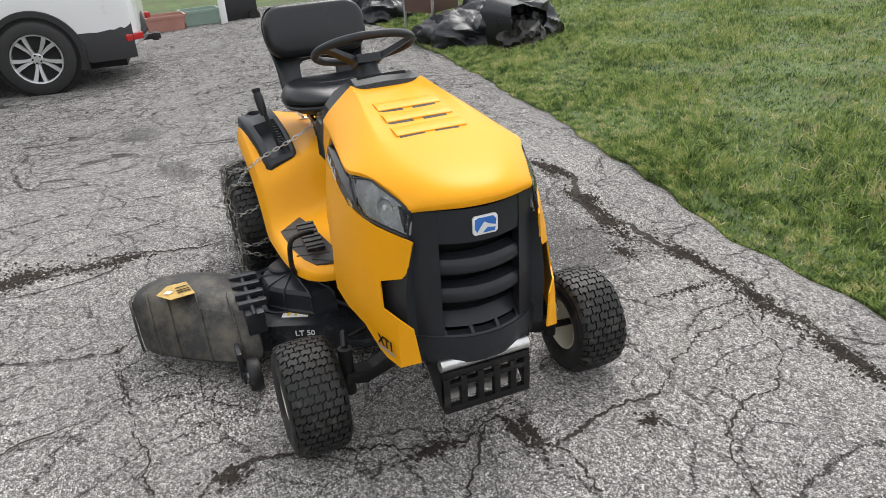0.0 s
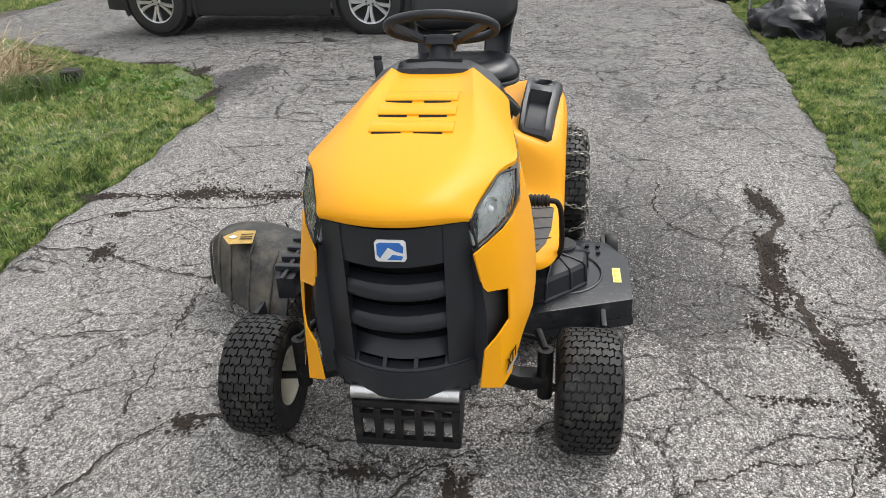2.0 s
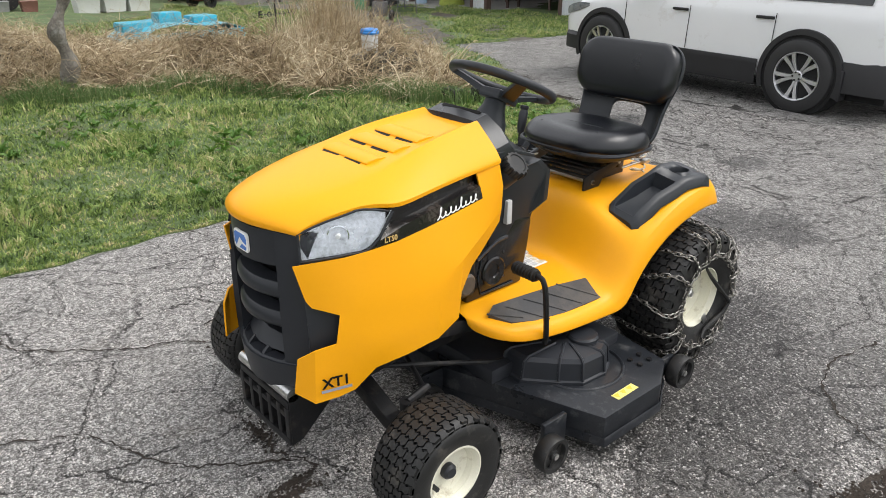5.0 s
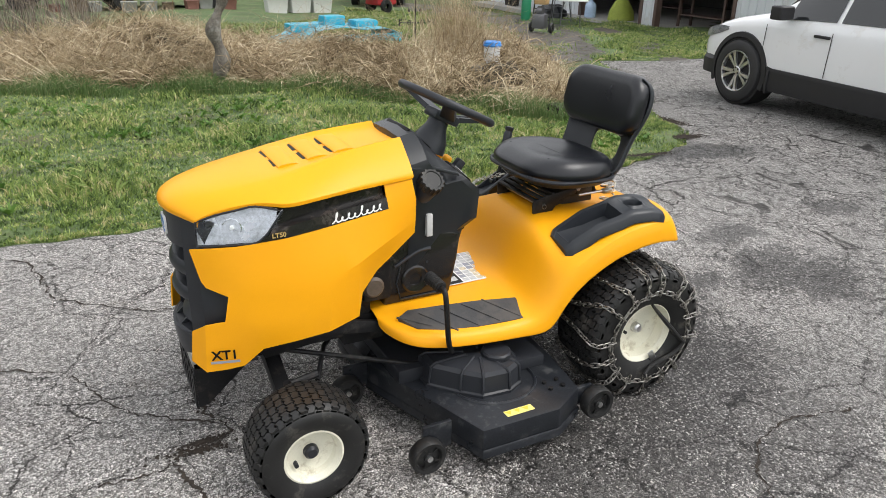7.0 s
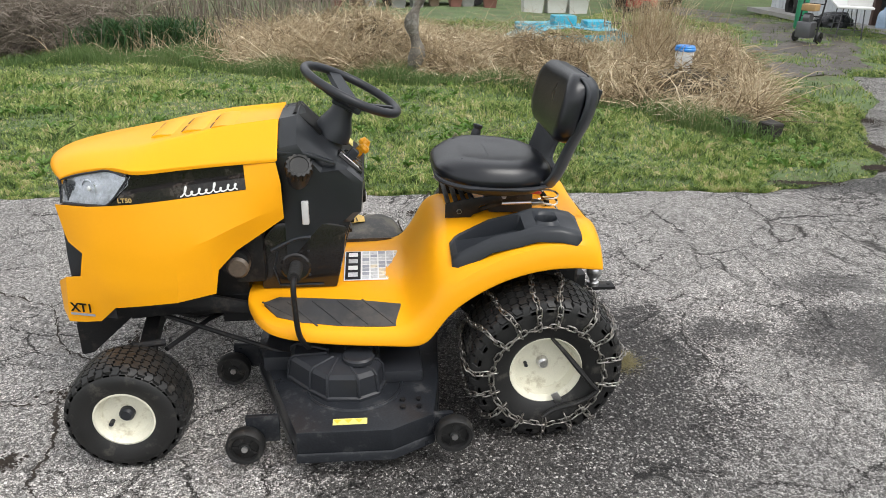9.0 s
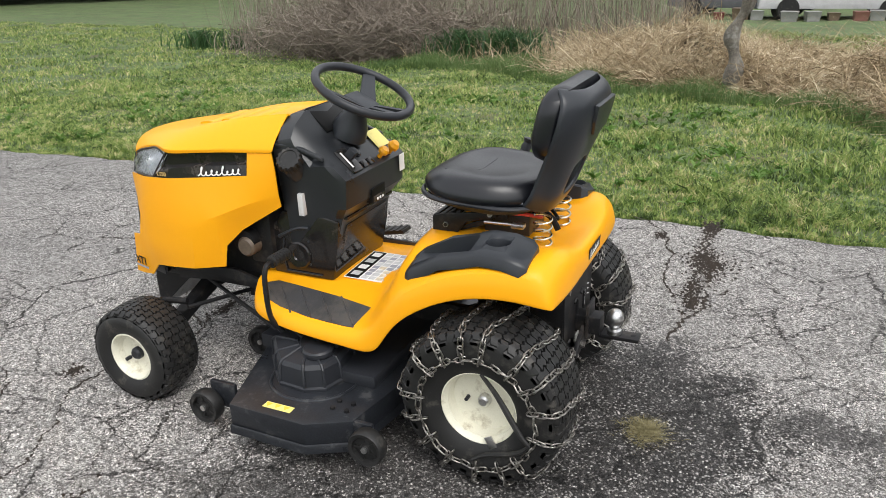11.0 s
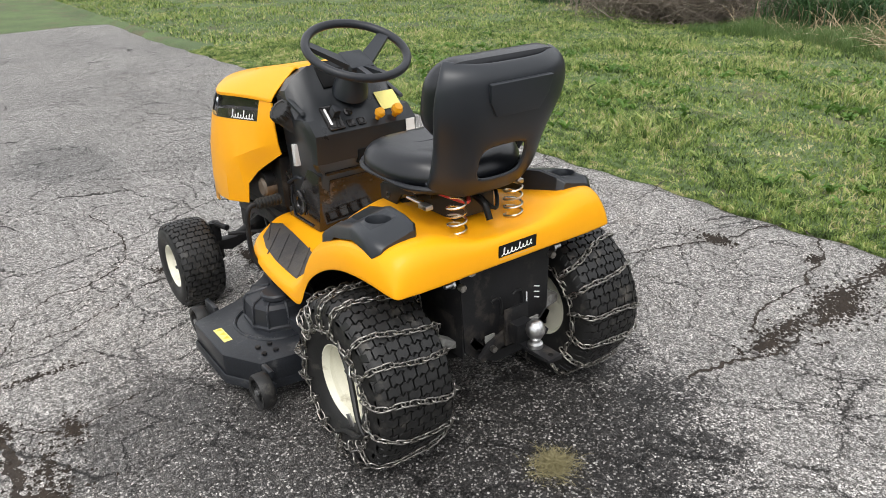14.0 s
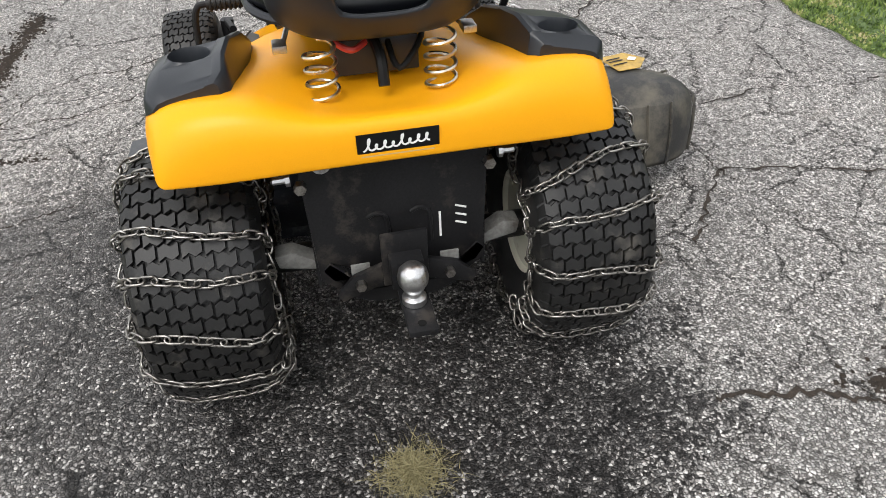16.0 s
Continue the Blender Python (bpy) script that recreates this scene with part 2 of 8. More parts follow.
LAMP_LENS = surface("clear_lamp_lens", (0.20, 0.21, 0.225), 0.10, var=0.75, scale=9, fine=160, bump=0.1, depth=0.002, coat=0.8, dirt=(0.10, 0.10, 0.10), dirt_amount=0.35, dirt_scale=40)
WHITE_DECAL = surface("white_decal", (0.80, 0.80, 0.79), 0.4, var=0.03, bump=0)
# black of print and cables; also paints the shade inside slots, holes and grille
BLACK_DECAL_SHADE = surface("black_decal_and_shade", (0.010, 0.010, 0.010), 0.35, var=0.1, bump=0, specular=0.1)
BLUE_DECAL = surface("blue_badge", (0.03, 0.16, 0.55), 0.3, var=0.05, bump=0, coat=0.4)
GOLD_DECAL = surface("gold_decal", (0.62, 0.42, 0.16), 0.35, var=0.05, bump=0)
RED_DECAL = surface("red_decal", (0.55, 0.05, 0.04), 0.4, var=0.05, bump=0)
GREY_DECAL = surface("grey_decal", (0.30, 0.31, 0.36), 0.4, var=0.1, bump=0)
YELLOW_DECAL = surface("yellow_decal", (0.85, 0.55, 0.05), 0.4, var=0.05, bump=0)
YELLOW_LABEL = surface("yellow_warning_label", (0.80, 0.70, 0.22), 0.4, var=0.05, bump=0)
MAT_RUBBER = surface("ribbed_foot_mat", (0.030, 0.030, 0.032), 0.5, var=0.3, scale=8, fine=300, bump=0.2, dirt=(0.085, 0.075, 0.065), dirt_amount=0.5, dirt_scale=7)
KNOB_YELLOW = surface("yellow_knob", (0.80, 0.36, 0.01), 0.35, var=0.05, bump=0)
SIGHT = surface("milky_sight_strip", (0.55, 0.55, 0.55), 0.3, var=0.05, bump=0)


def asphalt_material(loose=False):
    """Chip-dressed asphalt; loose: for the single stones that stand out of it."""
    m = bpy.data.materials.new("dressing_stone" if loose else "worn_chip_asphalt")
    n, l, b = nodes_of(m)
    tc = n.new("ShaderNodeTexCoord")
    P = tc.outputs["Object"]

    def noise_at(scale, detail=4, rough=0.5, vec=P):
        t = n.new("ShaderNodeTexNoise")
        t.inputs["Scale"].default_value, t.inputs["Detail"].default_value, t.inputs["Roughness"].default_value = scale, detail, rough
        l.new(vec, t.inputs["Vector"])
        return t

    def remap(value, a, b_, c=0.0, d=1.0):
        t = n.new("ShaderNodeMapRange")
        for k, v in zip(("From Min", "From Max", "To Min", "To Max"), (a, b_, c, d)):
            t.inputs[k].default_value = v
        l.new(value, t.inputs["Value"])
        return t.outputs["Result"]

    def calc(op, a, b_=None, c=None):
        t = n.new("ShaderNodeMath")
        t.operation = op
        for k, v in enumerate((a, b_, c)):
            if v is None:
                continue
            if isinstance(v, (int, float)):
                t.inputs[k].default_value = v
            else:
                l.new(v, t.inputs[k])
        return t.outputs[0]

    def blend(f, a, b_):
        t = n.new("ShaderNodeMix")
        t.data_type = "RGBA"
        for k, v in (("Factor", f), ("A", a), ("B", b_)):
            if isinstance(v, tuple):
                t.inputs[k].default_value = (*v, 1)
            elif isinstance(v, (int, float)):
                t.inputs[k].default_value = v
            else:
                l.new(v, t.inputs[k])
        return t.outputs["Result"]

    # stones of the surface dressing
    stones = n.new("ShaderNodeTexVoronoi")
    stones.inputs["Scale"].default_value = 145
    l.new(P, stones.inputs["Vector"])
    edge = n.new("ShaderNodeTexVoronoi")
    edge.feature = "DISTANCE_TO_EDGE"
    edge.inputs["Scale"].default_value = 145
    l.new(P, edge.inputs["Vector"])
    tone = n.new("ShaderNodeSeparateColor")
    l.new(stones.outputs["Color"], tone.inputs["Color"])
    ramp = n.new("ShaderNodeValToRGB")
    el = ramp.color_ramp.elements
    el[0].position, el[0].color = 0.0, (0.135, 0.124, 0.114, 1)
    el[1].position, el[1].color = 1.0, (0.90, 0.875, 0.845, 1)
    e = el.new(0.35)
    e.color = (0.43, 0.41, 0.39, 1)
    e = el.new(0.75)
    e.color = (0.71, 0.685, 0.655, 1)
    if loose:
        island = n.new("ShaderNodeNewGeometry")
        l.new(island.outputs["Random Per Island"], ramp.inputs["Fac"])
    else:
        l.new(tone.outputs["Red"], ramp.inputs["Fac"])
    gap = remap(edge.outputs["Distance"], 0.02, 0.13)
    col = ramp.outputs["Color"] if loose else blend(gap, (0.050, 0.047, 0.043), ramp.outputs["Color"])
    # clusters of stones, broad fading and staining
    cluster = noise_at(38, 3, 0.6)
    col = blend(remap(cluster.outputs["Fac"], 0.50, 0.64, 0.0, 0.50), col, (0.085, 0.080, 0.075))
    fade = noise_at(0.55, 6, 0.65)
    col = blend(remap(fade.outputs["Fac"], 0.44, 0.66, 0.0, 0.30), col, (0.118, 0.116, 0.114))
    rust = noise_at(1.7, 6, 0.7)
    col = blend(remap(rust.outputs["Fac"], 0.6, 0.75, 0.0, 0.28), col, (0.24, 0.185, 0.135))
    # net of cracks, close-meshed behind the mower
    bend = noise_at(3.0, 9, 0.72)
    off = n.new("ShaderNodeVectorMath")
    off.operation = "MULTIPLY_ADD"
    off.inputs[1].default_value = (0.26, 0.26, 0.0)
    l.new(bend.outputs["Color"], off.inputs[0])
    l.new(P, off.inputs[2])
    flat = n.new("ShaderNodeVectorMath")
    flat.operation = "MULTIPLY"
    flat.inputs[1].default_value = (1, 1, 0)
    l.new(off.outputs["Vector"], flat.inputs[0])
    xyz = n.new("ShaderNodeSeparateXYZ")
    l.new(P, xyz.inputs["Vector"])
    back = remap(xyz.outputs["X"], -0.6, -2.6)
    width_noise = noise_at(3.0, 3)
    cracks = None
    for scale, wide, mask in ((1.9, 0.0085, None), (3.1, 0.0095, None), (4.2, 0.020, back), (8.0, 0.028, back)):
        v = n.new("ShaderNodeTexVoronoi")
        v.feature = "DISTANCE_TO_EDGE"
        v.inputs["Scale"].default_value = scale
        l.new(flat.outputs["Vector"], v.inputs["Vector"])
        line = calc("SUBTRACT", 1.0, remap(v.outputs["Distance"], wide * 0.25, wide))
        line = calc("MULTIPLY", line, remap(width_noise.outputs["Fac"], 0.33, 0.47))
        if mask is not None:
            line = calc("MULTIPLY", line, mask)
        cracks = line if cracks is None else calc("MAXIMUM", cracks, line)
    col = blend(calc("MULTIPLY", cracks, 0.93), col, (0.016, 0.014, 0.012))
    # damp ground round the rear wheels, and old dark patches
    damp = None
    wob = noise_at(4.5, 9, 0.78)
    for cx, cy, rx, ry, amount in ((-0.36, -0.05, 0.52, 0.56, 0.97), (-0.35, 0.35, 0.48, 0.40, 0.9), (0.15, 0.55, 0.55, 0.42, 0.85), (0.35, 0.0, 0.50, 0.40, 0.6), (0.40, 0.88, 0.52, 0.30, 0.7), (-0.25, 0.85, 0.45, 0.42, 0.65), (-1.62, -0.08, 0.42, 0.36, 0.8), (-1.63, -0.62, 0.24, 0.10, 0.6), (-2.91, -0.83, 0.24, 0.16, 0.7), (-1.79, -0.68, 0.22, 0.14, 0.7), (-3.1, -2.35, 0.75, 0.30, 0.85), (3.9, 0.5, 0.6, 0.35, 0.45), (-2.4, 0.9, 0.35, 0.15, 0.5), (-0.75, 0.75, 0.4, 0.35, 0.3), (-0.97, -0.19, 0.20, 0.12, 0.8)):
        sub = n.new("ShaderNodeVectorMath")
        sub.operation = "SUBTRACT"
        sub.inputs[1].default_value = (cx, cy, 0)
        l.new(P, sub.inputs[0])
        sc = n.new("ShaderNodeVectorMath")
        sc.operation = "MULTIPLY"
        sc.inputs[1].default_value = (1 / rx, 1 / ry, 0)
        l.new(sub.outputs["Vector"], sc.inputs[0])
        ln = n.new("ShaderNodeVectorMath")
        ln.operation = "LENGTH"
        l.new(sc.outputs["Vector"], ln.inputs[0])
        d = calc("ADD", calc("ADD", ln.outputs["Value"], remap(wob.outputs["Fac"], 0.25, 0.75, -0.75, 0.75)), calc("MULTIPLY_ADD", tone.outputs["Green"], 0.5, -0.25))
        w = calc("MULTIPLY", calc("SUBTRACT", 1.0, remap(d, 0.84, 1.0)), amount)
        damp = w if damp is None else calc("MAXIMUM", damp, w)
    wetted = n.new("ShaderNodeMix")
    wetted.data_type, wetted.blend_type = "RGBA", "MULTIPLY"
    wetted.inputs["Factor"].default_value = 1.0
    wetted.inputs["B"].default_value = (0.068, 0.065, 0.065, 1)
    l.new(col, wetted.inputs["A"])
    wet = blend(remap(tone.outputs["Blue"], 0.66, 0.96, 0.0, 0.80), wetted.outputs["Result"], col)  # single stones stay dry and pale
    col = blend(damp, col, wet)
    l.new(col, b.inputs["Base Color"])
    l.new(remap(damp, 0.0, 1.0, 0.85, 0.42), b.inputs["Roughness"])
    dome = remap(edge.outputs["Distance"], 0.0, 0.30)
    height = calc("SUBTRACT", dome, calc("MULTIPLY", cracks, 2.5))
    if loose:
        return m
    bp = n.new("ShaderNodeBump")
    bp.inputs["Strength"].default_value, bp.inputs["Distance"].default_value = 0.9, 0.006
    l.new(height, bp.inputs["Height"])
    l.new(bp.outputs["Normal"], b.inputs["Normal"])
    return m


def leaf_material(name, ramp_colours, rough=0.6, trans=0.25, clump=0.0):
    """Blades and leaves: the colour changes from piece to piece and in broad patches."""
    m = bpy.data.materials.new(name)
    n, l, b = nodes_of(m)
    geo, tc = n.new("ShaderNodeNewGeometry"), n.new("ShaderNodeTexCoord")
    big = n.new("ShaderNodeTexNoise")
    big.inputs["Scale"].default_value, big.inputs["Detail"].default_value = 1.3, 5
    l.new(tc.outputs["Object"], big.inputs["Vector"])
    mixed = n.new("ShaderNodeMath")
    mixed.operation = "MULTIPLY_ADD"
    mixed.inputs[1].default_value = 0.55
    l.new(geo.outputs["Random Per Island"], mixed.inputs[0])
    sub = n.new("ShaderNodeMapRange")
    sub.inputs["From Min"].default_value, sub.inputs["From Max"].default_value = 0.3, 0.7
    sub.inputs["To Max"].default_value = 0.45
    l.new(big.outputs["Fac"], sub.inputs["Value"])
    l.new(sub.outputs["Result"], mixed.inputs[2])
    if clump:
        tuft = n.new("ShaderNodeTexNoise")
        tuft.inputs["Scale"].default_value, tuft.inputs["Detail"].default_value = 11.0, 4
        l.new(tc.outputs["Object"], tuft.inputs["Vector"])
        more = n.new("ShaderNodeMapRange")
        more.inputs["From Min"].default_value, more.inputs["From Max"].default_value = 0.35, 0.65
        more.inputs["To Min"].default_value, more.inputs["To Max"].default_value = -clump, clump
        l.new(tuft.outputs["Fac"], more.inputs["Value"])
        total = n.new("ShaderNodeMath")
        l.new(mixed.outputs[0], total.inputs[0])
        l.new(more.outputs["Result"], total.inputs[1])
        mixed = total
    ramp = n.new("ShaderNodeValToRGB")
    el = ramp.color_ramp.elements
    k = len(ramp_colours)
    el[0].color, el[1].color = (*ramp_colours[0], 1), (*ramp_colours[-1], 1)
    for i in range(1, k - 1):
        el.new(i / (k - 1)).color = (*ramp_colours[i], 1)
    l.new(mixed.outputs[0], ramp.inputs["Fac"])
    l.new(ramp.outputs["Color"], b.inputs["Base Color"])
    b.inputs["Roughness"].default_value = rough
    if trans:
        t = n.new("ShaderNodeBsdfTranslucent")
        l.new(ramp.outputs["Color"], t.inputs["Color"])
        mx = n.new("ShaderNodeMixShader")
        mx.inputs["Fac"].default_value = trans
        l.new(b.outputs["BSDF"], mx.inputs[1])
        l.new(t.outputs["BSDF"], mx.inputs[2])
        l.new(mx.outputs["Shader"], n["Material Output"].inputs["Surface"])
    return m


ASPHALT = asphalt_material()
STONE = asphalt_material(True)
TURF = surface("turf_soil", (0.080, 0.120, 0.042), 0.9, var=0.5, scale=1.6, fine=45, bump=0.7, depth=0.012, dirt=(0.105, 0.085, 0.050), dirt_amount=0.38, dirt_scale=2.2)
GRASS = leaf_material("grass_blades", [(0.040, 0.068, 0.017), (0.110, 0.178, 0.042), (0.208, 0.295, 0.075), (0.34, 0.41, 0.12), (0.54, 0.47, 0.26)], clump=0.42)
STRAW = leaf_material("dry_reeds", [(0.10, 0.07, 0.04), (0.29, 0.215, 0.125), (0.52, 0.42, 0.27), (0.80, 0.71, 0.53)], 0.7, 0.15, clump=0.22)
GREEN_LEAF = leaf_material("iris_leaves", [(0.015, 0.045, 0.012), (0.03, 0.085, 0.02), (0.06, 0.13, 0.035)])
TWIG = leaf_material("bare_twigs", [(0.06, 0.045, 0.032), (0.17, 0.14, 0.11), (0.36, 0.31, 0.26)], 0.8, 0.0)
SOIL = surface("dark_crumbly_soil", (0.030, 0.022, 0.016), 0.95, var=0.5, scale=15, fine=90, bump=0.8, depth=0.01)

# ---- ground ----
def sheet(name, xs, ys, lift, material):
    X, Y = np.meshgrid(xs, ys, indexing="ij")
    Z = lie(X, Y) + lift(X, Y)
    verts = np.stack([X, Y, Z], -1).reshape(-1, 3)
    a = np.arange(len(xs) * len(ys)).reshape(len(xs), len(ys))
    faces = np.stack([a[:-1, :-1], a[1:, :-1], a[1:, 1:], a[:-1, 1:]], -1).reshape(-1, 4)
    return cloud(name, verts, faces, material, smooth=True)


def drive_low(x):
    """The drive's edge on the mower's right side: straight, then swinging out towards the yard."""
    x = np.asarray(x, float)
    return np.interp(x, [-11, -7.0, -5.92, -4.6, -4.1, -3.75, -3.3, -2.7, -2.1, -1.2, 0, 3, 5, 9, 14], [-8.4, -8.7, -6.4, -4.8, -3.9, -3.1, -2.7, -2.38, -2.18, -2.12, -2.12, -2.1, -2.04, -2.2, -2.4]) + 0.018 * np.sin(x * 5.1) + 0.016 * np.sin(x * 17 + 1)


def drive_high(x):
    x = np.asarray(x, float)
    return np.interp(x, [-20, -8.5, -4.3, -1.3, 0.7, 14], [3.2, 2.72, 2.34, 1.95, 1.67, 1.55]) + 0.016 * np.sin(x * 4.3 + 2) + 0.014 * np.sin(x * 15)


far = np.array([60, 120, 300, 900, 3000.0])
gx = np.concatenate([-far[::-1] - 25, np.linspace(-25, -9, 65)[:-1], np.linspace(-9, 6, 215)[:-1], np.linspace(6, 15, 37), far + 15])
gy = np.concatenate([-far[::-1] - 25, np.linspace(-25, -6, 77)[:-1], np.linspace(-6, 3.5, 137)[:-1], np.linspace(3.5, 12, 35), far + 12])


def lumps(x, y):
    near = (np.abs(x) < 30) & (np.abs(y) < 30)
    off = np.maximum(np.maximum(drive_low(x) - y, y - drive_high(x)), 0)
    bump = 0.018 * np.sin(1.7 * x + 0.6 * y) + 0.014 * np.sin(2.9 * y - x) + 0.010 * np.sin(5.3 * x + 4.1 * y)
    return np.where(near, bump * np.clip(off, 0, 1) - 0.05 + 0.062 * np.clip((off - 0.02) / 0.12, 0, 1), 0.0)


ground = tagged(sheet("ground", gx, gy, lumps, TURF), "lawn soil round the driveway, patchy with moss", "ground", kind="structure")

# the drive, a slab a little proud of the soil, with an uneven rim
dx = np.concatenate([np.linspace(-11, 5, 257), np.linspace(5.2, 14, 40)])
lo, hi = drive_low(dx), drive_high(dx)
t = np.linspace(0, 1, 41)
X = np.repeat(dx[:, None], 41, 1)
Y = lo[:, None] * (1 - t) + hi[:, None] * t
Z = lie(X, Y) + 0.004 * np.sin(1.3 * X) * np.sin(1.1 * Y)
Z[:, 0] -= 0.03
Z[:, -1] -= 0.03
grid = np.arange(X.size).reshape(X.shape)
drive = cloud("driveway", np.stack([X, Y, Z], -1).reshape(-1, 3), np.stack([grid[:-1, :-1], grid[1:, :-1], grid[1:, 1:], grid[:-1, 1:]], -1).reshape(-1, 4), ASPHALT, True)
tagged(drive, "cracked grey asphalt driveway with damp dark patches", "driveway", kind="structure")


# stones of the surface dressing that stand proud, near the mower
n = 170000
sx, sy = RNG.uniform(-2.6, 3.0, n), RNG.uniform(-2.22, 1.8, n)
near = RNG.random(n) < np.clip(1.25 - 0.28 * np.hypot(sx - 0.6, sy), 0.25, 1)
near &= (sy > drive_low(sx) + 0.12) & (sy < drive_high(sx) - 0.12)
sx, sy = sx[near], sy[near]
n = len(sx)
rad = RNG.uniform(0.0022, 0.0058, n)
turn = RNG.uniform(0, 2 * np.pi, n)
sv = np.zeros((n, 5, 3))
for k in range(4):
    q = turn + k * np.pi / 2 + RNG.normal(0, 0.25, n)
    rr = rad * RNG.uniform(0.7, 1.3, n)
    sv[:, k, 0], sv[:, k, 1] = sx + rr * np.cos(q), sy + rr * np.sin(q)
sv[:, 4, 0], sv[:, 4, 1] = sx + rad * RNG.normal(0, 0.25, n), sy + rad * RNG.normal(0, 0.25, n)
flat_z = lie(sx, sy) + 0.004 * np.sin(1.3 * sx) * np.sin(1.1 * sy)
sv[:, :4, 2] = (flat_z - 0.001)[:, None]
sv[:, 4, 2] = flat_z + rad * RNG.uniform(0.45, 0.95, n)
sf = np.array([[0, 1, 4], [1, 2, 4], [2, 3, 4], [3, 0, 4]])[None] + 5 * np.arange(n)[:, None, None]
tagged(cloud("dressing_stones", sv.reshape(-1, 3), sf.reshape(-1, 3), STONE, True), "small pale and dark stones standing out of the asphalt", "gravel", kind="stuff")


def crack(points, width, name="crack"):
    """A dirt-filled crack: a ragged strip of soil in the drive's surface."""
    line = curve([(x, y, 0) for x, y in points], 22)
    a, b = [], []
    for i, p in enumerate(line):
        d = (line[min(i + 1, len(line) - 1)] - line[max(i - 1, 0)]).normalized()
        s = Vector((-d.y, d.x, 0))
        w = width * (0.10 + 1.15 * max(0.0, noise.noise(p * 5 + Vector((1, 7, 0)))) + 1.1 * abs(noise.noise(p * 17)) + 0.5 * random.random() ** 2)
        c = p + s * (0.030 * noise.noise(p * 9 + Vector((3, 1, 0))) + 0.014 * noise.noise(p * 41) + random.gauss(0, 0.0035))
        z = float(lie(c.x, c.y)) + 0.0045
        a.append(Vector((*(c + s * w).xy, z)))
        b.append(Vector((*(c - s * w).xy, z)))
    return part(name, loft([a, b]), SOIL, drive)


LONG_CRACKS = (([(-0.64, 1.31), (-0.37, 1.41), (0.02, 1.25), (0.28, 1.21), (0.43, 1.28), (0.77, 1.30), (1.03, 1.35), (1.26, 1.31), (1.46, 1.34), (1.81, 1.30), (2.4, 1.28)], 0.022),
               ([(1.60, -1.0), (1.34, -0.86), (1.26, -0.76), (1.255, -0.62), (1.3, -0.45), (1.34, -0.34), (1.40, -0.22), (1.43, -0.1), (1.40, 0.03), (1.42, 0.10), (1.53, 0.10), (1.62, 0.19), (1.81, 0.2)], 0.008),
               ([(1.59, 0.17), (1.53, 0.37), (1.51, 0.62), (1.39, 0.78), (1.33, 0.9), (1.28, 1.06), (1.26, 1.22)], 0.007),
               ([(-0.36, -2.25), (-0.42, -1.9), (-0.44, -1.6), (-0.43, -1.33), (-0.51, -1.07), (-0.47, -0.86), (-0.41, -0.6)], 0.009))
SIDE_CRACKS = (([(0.33, -1.08), (0.52, -1.04), (0.71, -1.03), (0.97, -0.99), (1.26, -0.97)], 0.005),
               ([(0.08, -0.81), (0.38, -1.08), (0.25, -1.52), (0.20, -1.65), (0.12, -2.16)], 0.007),
               ([(0.12, -2.16), (-0.18, -1.89), (-0.30, -1.44), (-0.32, -1.14), (-0.54, -0.97)], 0.009),
               ([(-0.5, -1.23), (-0.45, -1.5), (-0.44, -1.78), (-0.48, -2.1)], 0.009))
FINE_CRACKS = (([(1.26, 1.22), (1.6, 1.05), (1.75, 0.7), (2.1, 0.55), (2.6, 0.6)], 0.005), ([(1.40, 0.03), (1.7, -0.2), (1.9, -0.55), (2.3, -0.7), (2.7, -0.6)], 0.005), ([(0.71, -1.03), (0.85, -1.4), (0.8, -1.8), (0.95, -2.2)], 0.005), ([(1.6, -1.0), (1.9, -1.25), (2.0, -1.7), (2.3, -2.0)], 0.006), ([(0.77, 1.30), (0.62, 1.1), (0.7, 0.85)], 0.006), ([(0.02, 1.25), (-0.1, 1.0), (-0.35, 0.85), (-0.7, 0.9)], 0.005))
for pts, w in LONG_CRACKS + SIDE_CRACKS + FINE_CRACKS:
    crack(pts, w)

# crumbs of soil and dead moss that gathered along the cracks
OLD_CRUMBS = ((0.2, -1.65, 0.12, 0.06, 260), (-0.46, -1.53, 0.10, 0.22, 420), (-0.50, -1.45, 0.13, 0.14, 380), (-0.2, -1.78, 0.05, 0.06, 120), (0.02, 1.3, 0.10, 0.06, 240), (0.3, 1.22, 0.14, 0.05, 240), (0.76, 1.3, 0.10, 0.06, 240), (1.2, 1.32, 0.22, 0.06, 460), (1.6, 1.3, 0.25, 0.06, 460), (-0.45, 1.38, 0.14, 0.04, 200), (-0.5, 1.33, 0.2, 0.04, 160), (1.44, -0.18, 0.04, 0.12, 120), (1.47, 0.1, 0.09, 0.03, 100), (-0.44, -1.15, 0.06, 0.2, 160))
